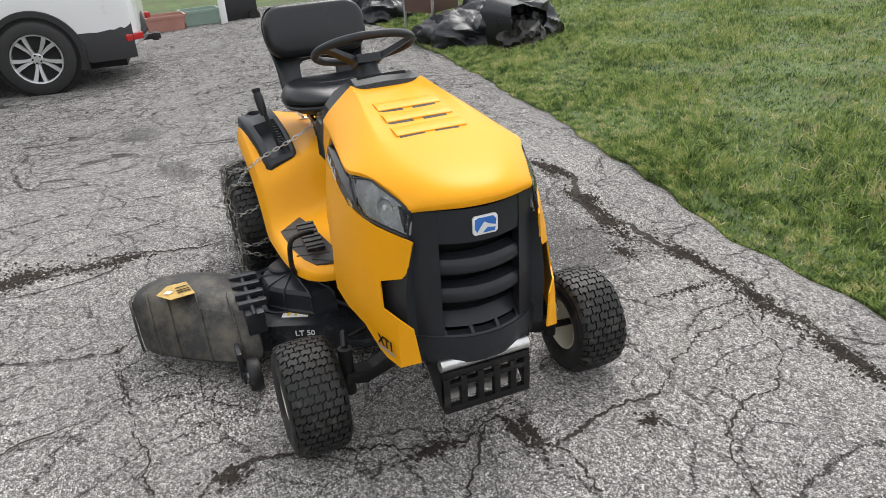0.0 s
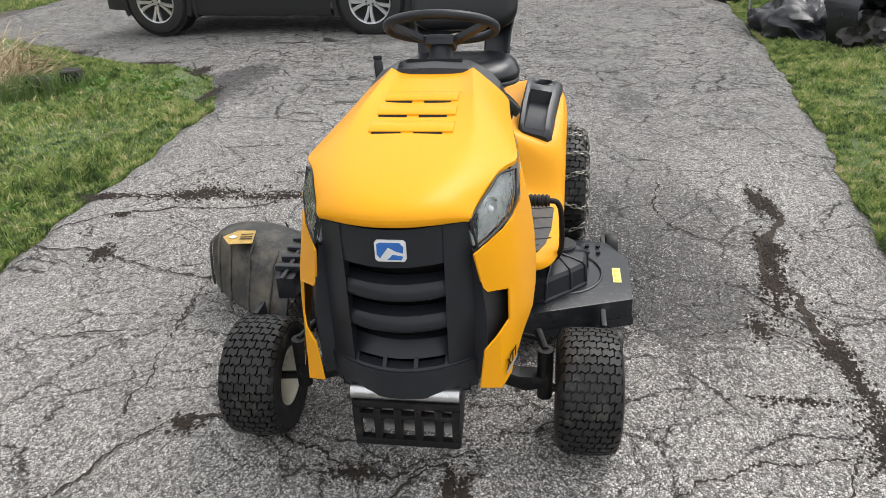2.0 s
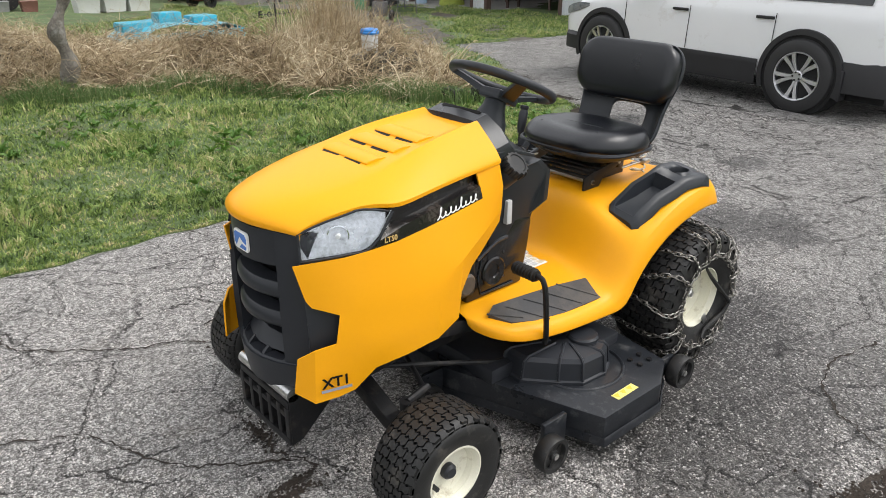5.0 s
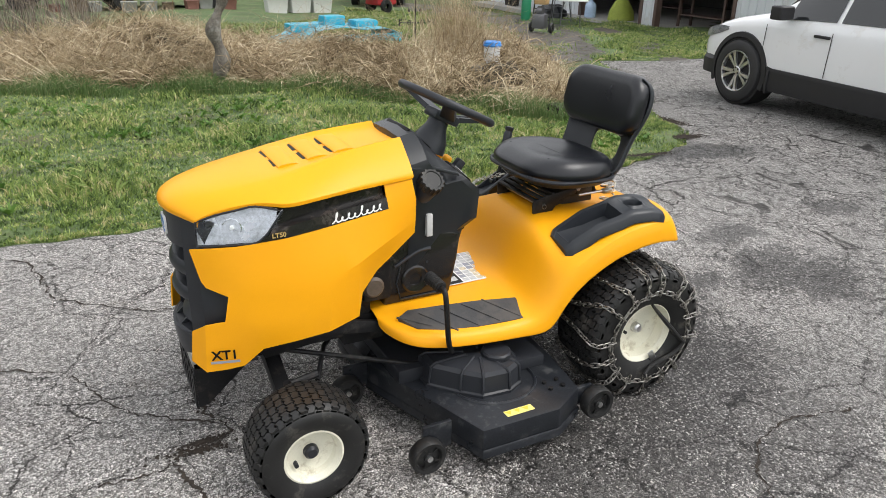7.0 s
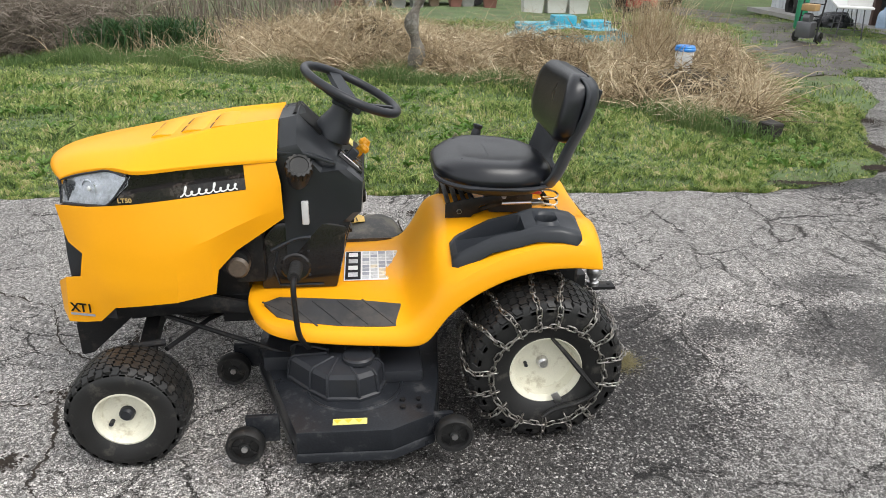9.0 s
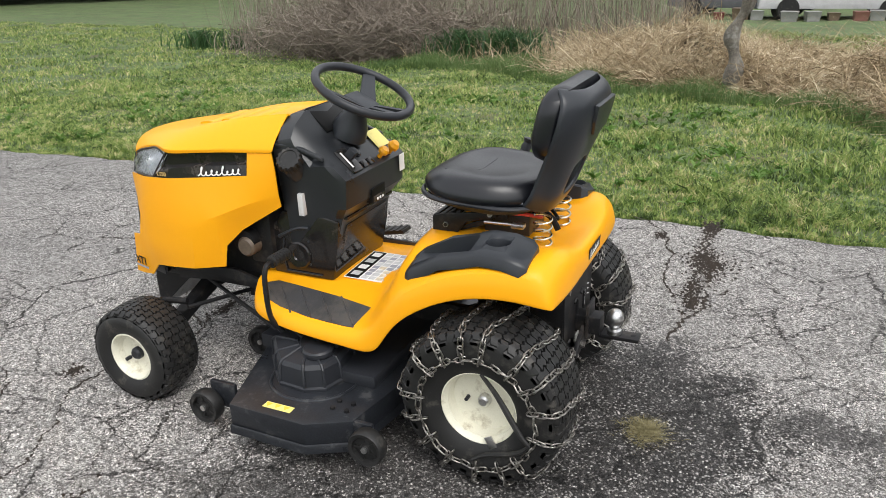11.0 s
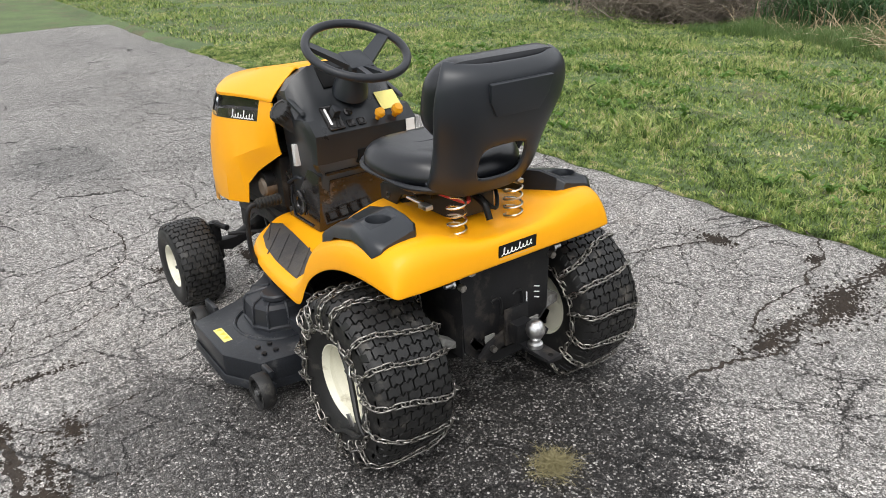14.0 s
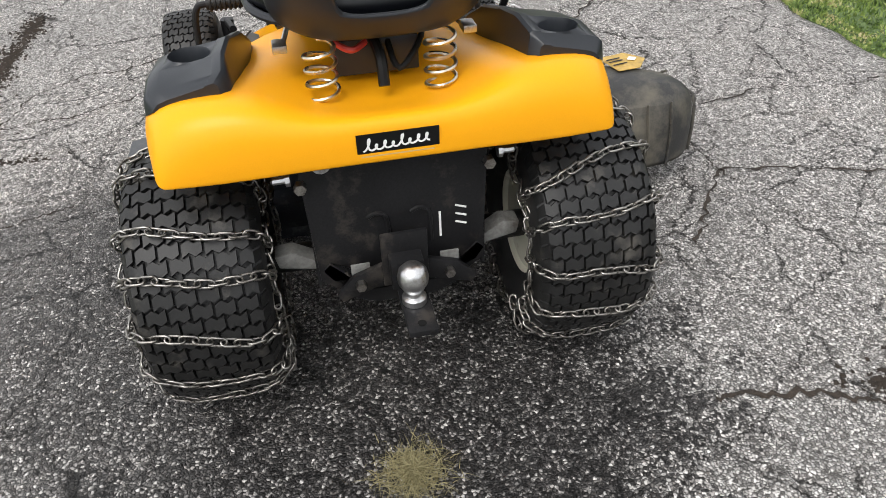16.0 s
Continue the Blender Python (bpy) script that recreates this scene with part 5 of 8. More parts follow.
for z, inset in ((-0.022, 0.040), (-0.018, 0.018), (-0.004, 0.004), (0.010, 0.0), (0.024, 0.004), (0.040, 0.020), (0.052, 0.044), (0.058, 0.075), (0.057, 0.11), (0.054, 0.15)):
    rows.append([Vector((x, y * (1 - 0.10 * max(0, -x) / 0.2), z + (0.014 * (abs(y) / 0.22) ** 2 + (0.05 * max(0, -x - 0.05)) - 0.10 * max(0, x - 0.10) if z > 0.03 else 0))) for x, y in rounded(0.205 - inset, 0.232 - inset, max(0.02, 0.175 - inset * 0.9))])
seat = part("seat", moved(loft(rows, ring=True, caps=True), seat_pose), VINYL, mower, "black vinyl seat cushion", 60, 1)
part("seat_piping", moved(rod([(x, y * (1 - 0.10 * max(0, -x) / 0.2), -0.012) for x, y in rounded(0.192, 0.220, 0.12)], 0.008, 8, closed=True), seat_pose), BLACK_PLASTIC, seat)
part("seat_stitching", moved(rod(curve([(0.12, -0.13, 0.0575), (0.03, -0.09, 0.0565), (0.02, 0.0, 0.0555), (0.03, 0.09, 0.0565), (0.12, 0.13, 0.0575)], 6), 0.0016, 5), seat_pose), BLACK_PLASTIC, seat)
part("seat_pan", moved(loft([[Vector((x, y, z)) for x, y in rounded(0.19 - i, 0.215 - i, 0.11, 6)] for z, i in ((-0.055, 0.06), (-0.04, 0.03), (-0.02, 0.01))], ring=True, caps=True), seat_pose), BLACK_PLASTIC, seat)
# backrest: shell with two posts, pad in front
back_pose = pose(-0.130, -0.008, 0.80, 0, -13, 0)
def slab_back(half, z0, z1, x0, x1, r):
    rows = []
    for x, inset in ((x0, 0.018), (x0 + 0.012, 0.0), ((x0 + x1) / 2, 0.0), (x1 - 0.016, 0.003), (x1 - 0.004, 0.016), (x1, 0.04)):
        rows.append([Vector((x + 0.10 * (y / 0.23) ** 2 * 0.28, y, z)) for z, y in ((p + (z0 + z1) / 2, q) for p, q in rounded((z1 - z0) / 2 - inset, half - inset, max(0.015, r - inset)))])
    return loft(rows, ring=True, caps=True)
backrest = part("backrest", moved(slab_back(0.216, 0.098, 0.322, -0.018, 0.054, 0.085), back_pose), VINYL, mower, "black vinyl backrest with moulded plate", 50)
part("backrest_plate", moved(join(slab_back(0.086, 0.224, 0.268, 0.047, 0.0575, 0.010)), back_pose), BLACK_PLASTIC, backrest)
for i in range(8):
    part("plate_bar", moved(block(0.057, 0.059, -0.062 + i * 0.0165, -0.051 + i * 0.0165, 0.238, 0.255), back_pose), GREY_PLASTIC, backrest)
SHELL = [(-0.085, 0.070, 0.150), (-0.078, 0.030, 0.165), (-0.070, 0.009, 0.172), (-0.045, 0.000, 0.185), (-0.012, -0.011, 0.192), (0.04, -0.018, 0.192), (0.088, -0.024, 0.197), (0.14, -0.034, 0.208), (0.20, -0.044, 0.224), (0.26, -0.044, 0.222), (0.300, -0.034, 0.205), (0.318, -0.006, 0.165)]
PAN = [(0.272, 0.762, 0.075), (0.245, 0.748, 0.135), (0.185, 0.737, 0.178), (0.10, 0.729, 0.196), (0.01, 0.722, 0.196), (-0.035, 0.720, 0.186)]
cols = (-1, -0.93, -0.82, -0.62, -0.40, 0, 0.40, 0.62, 0.82, 0.93, 1)
stations = [(Vector((x, -0.008, z)), Vector((0, 0, 1)), w, 0.040) for x, z, w in PAN]
for i, (z, x, w) in enumerate(SHELL):
    inward = (back_pose.to_3x3() @ Vector((1, 0, 0))).lerp(Vector((0, 0, 1)), (0.8, 0.55, 0.3, 0.1)[i] if i < 4 else 0.0).normalized()
    stations.append((back_pose @ Vector((x - 0.026, 0, z)), inward, max(w, 0.182), (0.050, 0.058, 0.066, 0.070)[i] if i < 4 else 0.066))
bm = bmesh.new()
outer = [[bm.verts.new(p + Vector((0, w * u, 0)) + n * flange * abs(u) ** 4) for u in cols] for p, n, w, flange in stations]
inner = [[bm.verts.new(p + Vector((0, (w - 0.010 * abs(u) ** 4) * u, 0)) + n * (flange * abs(u) ** 4 + 0.016)) for u in cols] for p, n, w, flange in stations]
kept = {(i, j) for i in range(len(stations) - 1) for j in range(len(cols) - 1) if not (len(PAN) + 4 <= i <= len(PAN) + 5 and 4 <= j <= 5)}
for i, j in sorted(kept):
    bm.faces.new((outer[i][j], outer[i + 1][j], outer[i + 1][j + 1], outer[i][j + 1]))
    bm.faces.new((inner[i][j], inner[i][j + 1], inner[i + 1][j + 1], inner[i + 1][j]))
    for (di, dj), (p, q) in (((-1, 0), ((0, 0), (0, 1))), ((1, 0), ((1, 1), (1, 0))), ((0, -1), ((1, 0), (0, 0))), ((0, 1), ((0, 1), (1, 1)))):
        if (i + di, j + dj) not in kept:  # rim of the shell and of its opening
            bm.faces.new((outer[i + p[0]][j + p[1]], outer[i + q[0]][j + q[1]], inner[i + q[0]][j + q[1]], inner[i + p[0]][j + p[1]]))
bmesh.ops.recalc_face_normals(bm, faces=bm.faces[:])
part("seat_shell", bm, GREY_PLASTIC, backrest, "black plastic seat shell with an opening", 50, 2)
part("shell_recess", moved(prism([(-0.098, 0.235), (-0.072, 0.192), (0.072, 0.192), (0.098, 0.235), (0.104, 0.283), (-0.104, 0.283)], 0, -0.0745, -0.060, 0.004), back_pose), GREY_PLASTIC, backrest)
# seat bracket and springs
bits = [prism([(0.246, 0.645), (0.246, 0.692), (0.205, 0.704), (0.03, 0.728), (0.03, 0.708), (0.13, 0.684), (0.16, 0.645)], 1, q * 0.125 - 0.004, q * 0.125 + 0.004, 0.002) for q in (-1, 1)]
bits += [prism([(0.20, 0.642), (0.17, 0.642), (0.0, 0.700), (0.0, 0.716), (0.03, 0.712)], 1, q * 0.108 - 0.003, q * 0.108 + 0.003, 0.001) for q in (-1, 1)]
for i in range(4):
    bits.append(moved(block(-0.008, 0.008, -0.125, 0.125, -0.004, 0.004, 0.002), pose(0.236 - i * 0.026, 0, 0.694 + i * 0.0055, 0, 10, 0)))
bits += [rod([(0.20, -0.135, 0.668), (0.20, 0.135, 0.668)], 0.007, 8), rod([(0.05, -0.13, 0.700), (0.05, 0.13, 0.700)], 0.006, 8)]
bracket = part("seat_bracket", join(*bits), FRAME_BLACK, mower)
part("bracket_bolt", join(*[moved(disc(0.009, -0.134, 0.134, 1, 6), Matrix.Translation((x, 0, z))) for x, z in ((0.200, 0.668), (0.05, 0.718))]), STEEL, bracket)
part("seat_slide", join(rod([(-0.075, 0.165, 0.708), (0.06, 0.15, 0.700)], 0.005), block(-0.075, -0.035, 0.155, 0.180, 0.700, 0.714, 0.003)), STEEL, bracket)
part("seat_slide", join(rod([(-0.075, -0.165, 0.708), (0.06, -0.15, 0.700)], 0.005), block(-0.075, -0.035, -0.180, -0.155, 0.700, 0.714, 0.003)), STEEL, bracket)
for y in (-0.104, 0.104):
    coil = [(0.027 * math.cos(a), 0.027 * math.sin(a), 0.100 * a / (2 * math.pi * 4)) for a in (2 * math.pi * 4 * k / 80 for k in range(81))]
    part("seat_spring", moved(rod(coil, 0.0035, 6), pose(-0.112, y, 0.625)), SPRING, mower, "bright coil seat spring")
# battery bay under the seat
part("battery", join(block(-0.06, 0.09, -0.075, 0.075, 0.64, 0.705, 0.004)), GREY_PLASTIC, mower)
part("battery_label", block(-0.055, 0.06, -0.06, 0.055, 0.7052, 0.7062), surface("pale_battery_label", (0.55, 0.50, 0.46), 0.5, var=0.35, scale=40, bump=0), mower)
part("battery_cable", rod(curve([(-0.06, 0.02, 0.70), (-0.09, 0.05, 0.70), (-0.05, 0.085, 0.715), (0.04, 0.08, 0.71)], 6), 0.006, 8), RED_DECAL, mower, "red battery cable")
part("battery_cable", rod(curve([(-0.05, -0.02, 0.70), (-0.12, -0.03, 0.67), (-0.06, -0.08, 0.70), (0.02, -0.09, 0.72)], 6), 0.006, 8), BLACK_DECAL_SHADE, mower, "black battery cable")
part("battery_cable", rod(curve([(-0.13, 0.0, 0.645), (-0.10, 0.0, 0.69), (-0.03, 0.01, 0.715)], 6), 0.010, 8), BLACK_DECAL_SHADE, mower)
part("fuse_holder", block(-0.06, -0.04, -0.07, -0.05, 0.705, 0.725, 0.003), YELLOW_DECAL, mower)

# pedals
rod_pts = curve([(0.70, 0.372, 0.31), (0.725, 0.395, 0.37), (0.733, 0.392, 0.49), (0.733, 0.380, 0.535), (0.733, 0.355, 0.545), (0.733, 0.27, 0.545)], 5)
pedal = part("brake_pedal", rod(rod_pts, 0.009, 10), FRAME_BLACK, mower, "black bent-rod pedal")
pad = [(0.0, 0.260), (0.017, 0.260)]
for k in range(7):
    y = 0.264 + k * 0.0125
    pad += [(0.017, y), (0.0215, y + 0.002), (0.0215, y + 0.006), (0.017, y + 0.008)]
pad += [(0.017, 0.354), (0.0, 0.354)]
part("pedal_pad", moved(lathe(pad, 1, 12), Matrix.Translation((0.733, 0, 0.545))), RUBBER, pedal)
pedal = part("drive_pedal", join(rod(curve([(0.72, -0.36, 0.31), (0.74, -0.392, 0.37), (0.745, -0.388, 0.47), (0.735, -0.35, 0.49), (0.72, -0.30, 0.485)], 5), 0.009, 10)), FRAME_BLACK, mower, "black drive pedal")
teeth = [(-0.085, -0.006), (-0.085, 0.008)]
for i in range(6):
    teeth += [(-0.078 + i * 0.028, 0.008), (-0.077 + i * 0.028, 0.012), (-0.068 + i * 0.028, 0.012), (-0.067 + i * 0.028, 0.008)]
teeth += [(0.085, 0.008), (0.085, -0.006)]
part("pedal_pad", moved(prism(teeth, 1, -0.032, 0.032), pose(0.655, -0.30, 0.438, 0, 10, 0)), RUBBER, pedal)

# rear plate and hitch
plate = part("rear_plate", join(prism([(-0.155, 0.30), (-0.125, 0.275), (0.13, 0.275), (0.16, 0.30), (0.172, 0.56), (-0.165, 0.56)], 0, -0.205, -0.199, 0.002), block(-0.20, -0.02, -0.16, -0.154, 0.28, 0.58), block(-0.20, -0.02, 0.160, 0.166, 0.28, 0.58), prism([(-0.13, 0.278), (0.135, 0.278), (0.06, 0.245), (-0.055, 0.245)], 0, -0.225, -0.195, 0.002)), FRAME_BLACK, mower, "scratched black steel rear plate")
for y in (-0.035, 0.045):
    part("plate_slot", join(rod(curve([(-0.207, y - 0.02, 0.36), (-0.207, y - 0.018, 0.425), (-0.207, y, 0.437), (-0.207, y + 0.016, 0.43)], 4), 0.0045, 6)), FRAME_BLACK, plate)
part("plate_mark", block(-0.2068, -0.2052, -0.075, -0.071, 0.365, 0.42), WHITE_DECAL, plate)
for i in range(3):
    part("plate_mark", moved(block(-0.0008, 0.0008, -0.012, 0.010, -0.0017, 0.0017), pose(-0.2062, -0.112, 0.39 + i * 0.018, 20, 0, 0)), WHITE_DECAL, plate)
for y, z in ((-0.165, 0.515), (0.17, 0.515), (-0.06, 0.30), (0.075, 0.30), (0.115, 0.31), (-0.1, 0.31)):
    part("bolt", moved(disc(0.011, -0.012, 0.006, 0, 6), Matrix.Translation((-0.21, y, z))), CHAIN, plate)
AXLE_GREY = surface("weathered_grey_casting", (0.20, 0.20, 0.19), 0.6, metal=0.2, var=0.3, scale=20, fine=120, bump=0.4, dirt=(0.07, 0.06, 0.05), dirt_amount=0.45, dirt_scale=14)
for s in (-1, 1):
    part("axle_bracket", prism([(0.150 * s, 0.300), (0.235 * s, 0.318), (0.240 * s, 0.345), (0.205 * s, 0.350), (0.160 * s, 0.322)], 0, -0.170, -0.130, 0.004), AXLE_GREY, plate, "grey cast axle bracket")
    part("plate_flange", prism([(0.045 * s, 0.300), (0.135 * s, 0.312), (0.150 * s, 0.335), (0.140 * s, 0.345), (0.060 * s, 0.262), (0.035 * s, 0.262)], 0, -0.222, -0.214, 0.002), FRAME_BLACK, plate)
    part("plate_pad", block(-0.2265, -0.2215, 0.085 * s - 0.018, 0.085 * s + 0.018, 0.318, 0.342, 0.002), AXLE_GREY, plate)
    part("side_bolt", moved(lathe([(0, -0.030), (0.007, -0.030), (0.007, -0.008), (0.013, -0.008), (0.013, 0), (0, 0)], 1, 8), pose(-0.195, 0.185 * s, 0.525, 0, 0, 180 if s > 0 else 0)), STEEL, plate, "bright zinc bolt")
part("plate_cap", moved(disc(0.017, -0.004, 0.004, 0, 20), Matrix.Translation((-0.206, 0.130, 0.552))), STEEL, plate)
part("transaxle", join(moved(disc(0.10, -0.13, 0.13, 1, 24, 0.02), Matrix.Translation((-0.03, 0, 0.29))), rod([(-0.045, -0.33, 0.25), (-0.045, 0.33, 0.25)], 0.03, 14), block(-0.14, 0.10, -0.13, 0.13, 0.25, 0.52, 0.02)), FRAME_BLACK, mower)
for q in (-1, 1):
    part("hitch_wing", prism([(q * 0.03 + 0.004, 0.300), (q * 0.125, 0.268), (q * 0.135, 0.285), (q * 0.10, 0.322), (q * 0.03 + 0.004, 0.345)], 0, -0.238, -0.226, 0.002), FRAME_BLACK, plate)
    part("bolt", moved(disc(0.010, -0.012, 0.006, 0, 6), Matrix.Translation((-0.24, q * 0.085 + 0.004, 0.306))), CHAIN, plate)
part("hitch_plate", block(-0.250, -0.240, -0.040, 0.046, 0.30, 0.415, 0.003), FRAME_BLACK, plate, "worn steel hitch plate")
hitch = part("hitch_tube", join(block(-0.285, -0.17, -0.026, 0.034, 0.315, 0.375, 0.003)), FRAME_BLACK, mower, "square black hitch receiver")
part("hitch_tongue", prism([(-0.28, -0.026), (-0.405, -0.026), (-0.405, 0.026), (-0.28, 0.026)], 2, 0.305, 0.317, 0.002), FRAME_BLACK, hitch)
part("hitch_hole", moved(disc(0.008, 0, 0.0014, 2, 12), Matrix.Translation((-0.385, 0, 0.3165))), BLACK_DECAL_SHADE, hitch)
part("hitch_ball", moved(lathe([(0, 0.0), (0.022, 0.0), (0.022, 0.012), (0.014, 0.016), (0.014, 0.024), (0.020, 0.032), (0.0265, 0.045), (0.028, 0.056), (0.025, 0.070), (0.016, 0.080), (0.006, 0.083), (0, 0.083)], 2, 28), Matrix.Translation((-0.325, 0.002, 0.318))), STEEL, hitch, "bright steel tow ball")

# mower deck
PLAN = [(0.90, 0.13), (0.727, 0.642), (0.447, 0.646), (0.318, 0.575), (0.285, 0.36), (0.26, 0.0), (0.28, -0.36), (0.36, -0.55), (0.70, -0.565), (0.765, -0.53), (0.90, -0.2)]
deck = part("mower_deck", join(prism(PLAN, 2, 0.098, 0.182, 0.006, 2)), DECK_PAINT, mower, "black cutting deck, scuffed", 30)
skirt = []
n = len(PLAN)
cx, cy = 0.58, 0.02
rows = [[Vector((cx + (x - cx) * k, cy + (y - cy) * k, z)) for x, y in PLAN] for k, z in ((1.004, 0.110), (1.010, 0.104), (1.012, 0.080), (0.985, 0.078), (0.985, 0.110))]
part("deck_skirt", loft(rows, ring=True), DECK_PAINT, deck, "", 30)


def spindle_cover(side):
    cx, cy = 0.60, 0.375
    plan = [(0.785, 0.25), (0.785, 0.345), (0.705, 0.44), (0.645, 0.498), (0.54, 0.507), (0.478, 0.474), (0.456, 0.40), (0.47, 0.28), (0.55, 0.24)]
    plan = [((x - cx) * 0.93, (y - cy) * 0.90) for x, y in plan]
    prof = [(0.182, 1.05), (0.192, 1.05), (0.197, 1.0), (0.255, 0.96), (0.268, 0.88), (0.279, 0.50), (0.284, 0.0)]
    rows = [[Vector((cx + x * k, cy + y * k, z)) for x, y in plan] for z, k in prof]
    cover = part("spindle_cover", flip(loft(rows, ring=True), side), BLACK_PLASTIC, deck, "black ribbed spindle cover", 24)
    for x, y in plan:
        part("cover_rib", flip(rod([(cx + x * 1.01, cy + y * 1.01, 0.197), (cx + x * 0.97, cy + y * 0.97, 0.255), (cx + x * 0.88, cy + y * 0.88, 0.269), (cx + x * 0.25, cy + y * 0.25, 0.284)], 0.005, 6), side), BLACK_PLASTIC, cover)
    part("cover_boss", flip(moved(disc(0.052, 0.272, 0.296, 2, 12, 0.006), Matrix.Translation((0.545, 0.40, 0))), side), BLACK_PLASTIC, cover)
    ring = [(cx - 0.04 + 0.150 * math.cos(a), cy + 0.03 + 0.140 * math.sin(a), 0.182) for a in (2 * math.pi * k / 40 for k in range(40))]
    part("cover_seat", flip(rod(ring, 0.006, 8, closed=True), side), DECK_PAINT, deck)
    part("cover_boss", flip(block(cx - 0.10, cx - 0.06, cy - 0.06, cy - 0.02, 0.275, 0.292, 0.004), side), BLACK_PLASTIC, cover)
    return cover


both(spindle_cover)
part("belt_guard", join(block(0.70, 0.86, -0.12, 0.30, 0.18, 0.235, 0.012), block(0.34, 0.50, -0.40, 0.40, 0.18, 0.225, 0.012)), BLACK_PLASTIC, deck)
lab = part("deck_label", block(0.520, 0.622, 0.583, 0.612, 0.1822, 0.1834), YELLOW_LABEL, deck, "yellow warning label")
for i in range(3):
    part("label_mark", prism([(0.532 + i * 0.032, 0.588), (0.556 + i * 0.032, 0.588), (0.544 + i * 0.032, 0.607)], 2, 0.1835, 0.1840), YELLOW_DECAL, lab)
turned = pose(0.735, -0.408, 0.1822, 0, 0, -23.4)
lab = part("deck_label", moved(block(-0.019, 0.019, -0.0475, 0.0475, 0, 0.0012), turned), WHITE_DECAL, deck, "white warning label")
for i in range(3):
    part("label_mark", moved(prism([(-0.013, -0.0375 + i * 0.029), (0.013, -0.026 + i * 0.029), (-0.013, -0.0145 + i * 0.029)], 2, 0.0013, 0.0018), turned), YELLOW_DECAL, lab)
m = Matrix.Translation((0.823, -0.398, 0.150)) @ Euler((radians(90), 0, radians(67.8))).to_matrix().to_4x4()
part("deck_lettering", moved(lettering("LT 50", 0.030), m), WHITE_DECAL, deck, "white LT 50 lettering")
for y in (0.50, 0.54, -0.46, -0.5):
    for x in (0.36, 0.41):
        part("deck_bolt", moved(disc(0.009, 0.0, 0.008, 2, 6), Matrix.Translation((x, y, 0.182))), FRAME_BLACK, deck)


def gauge_wheel(x, y, z, inward):
    """Small anti-scalp roller on a bracket."""
    w = part("gauge_wheel", moved(lathe([(0.0, -0.018), (0.016, -0.018), (0.018, -0.010), (0.040, -0.006), (0.043, -0.020), (0.054, -0.022), (0.058, -0.014), (0.058, 0.014), (0.054, 0.022), (0.043, 0.020), (0.040, 0.006), (0.018, 0.010), (0.016, 0.018), (0, 0.018)], 1, 28), Matrix.Translation((x, y, z))), RUBBER, deck, "black plastic gauge wheel")
    for k in range(5):
        part("wheel_spoke", moved(block(0.012, 0.042, -0.011, 0.011, -0.004, 0.004), Matrix.Translation((x, y, z)) @ pose(0, 0, 0, 0, 72 * k, 0)), RUBBER, w)
    part("wheel_bolt", moved(disc(0.010, -0.024, 0.024, 1, 8), Matrix.Translation((x, y, z))), STEEL, w)
    part("wheel_bracket", join(block(min(x, x + inward), max(x, x + inward), y - 0.045, y - 0.028, z - 0.012, 0.178, 0.004), block(x - 0.02, x + 0.02, y - 0.04, y - 0.03, z - 0.02, z + 0.02, 0.004)), DECK_PAINT, w)


gauge_wheel(0.887, 0.575, 0.098, -0.10)
gauge_wheel(0.258, 0.60, 0.125, 0.10)
gauge_wheel(0.895, -0.60, 0.088, -0.08)
gauge_wheel(0.99, 0.14, 0.10, -0.10)

# discharge chute on the mower's right
def chute_section(y, x0, x1, ztop, zlow, k):
    w = x1 - x0
    pts = [(x0, zlow), (x0 + 0.02 * w, ztop * 0.62), (x0 + 0.10 * w, ztop * 0.88), (x0 + 0.26 * w, ztop), (x0 + 0.60 * w, ztop * 0.985), (x0 + 0.75 * w, ztop * 0.90), (x0 + 0.95 * w, zlow + 0.05), (x1, zlow)]
    return [Vector((x, y - k * math.sin(math.pi * i / 7), z)) for i, (x, z) in enumerate(pts)]


rows = [chute_section(-0.545, 0.40, 0.85, 0.262, 0.105, 0.0), chute_section(-0.595, 0.36, 0.855, 0.280, 0.10, 0.0), chute_section(-0.68, 0.33, 0.80, 0.300, 0.095, 0.008), chute_section(-0.785, 0.325, 0.72, 0.308, 0.09, 0.008), chute_section(-0.87, 0.35, 0.645, 0.300, 0.085, 0.008), chute_section(-0.922, 0.39, 0.585, 0.274, 0.08, 0.008), chute_section(-0.940, 0.42, 0.555, 0.240, 0.08, 0.008)]
chute = part("discharge_chute", thick(loft(rows), 0.006), CHUTE, deck, "dusty black plastic discharge chute", 35, 1)
def chute_point(u, i):
    j = min(int(u), len(rows) - 2)
    return rows[j][i].lerp(rows[j + 1][i], u - j)
for u in (1.3, 2.4, 3.4, 4.3):
    part("chute_rib", rod([chute_point(u, i) + Vector((0, 0, 0.002)) for i in (4, 5, 6, 7)], 0.004, 6), CHUTE, chute)
for u in (2.0, 2.8, 3.6):
    part("chute_rib", rod([chute_point(u, i) + Vector((-0.001, 0, 0.001)) for i in (0, 1, 2)], 0.004, 6), CHUTE, chute)
part("chute_rim", rod([p + Vector((0, -0.004, 0)) for p in rows[-1]], 0.005, 6), CHUTE, chute)
lab = part("chute_label", moved(prism([(-0.068, 0.010), (-0.034, -0.052), (0.052, -0.052), (0.048, 0.052), (-0.020, 0.058)], 2, 0, 0.0015), pose(0.585, -0.787, 0.3045, 0, 1, 100)), surface("faded_chute_label", (0.46, 0.30, 0.07), 0.5, var=0.3, scale=40, bump=0), chute, "yellow warning label")
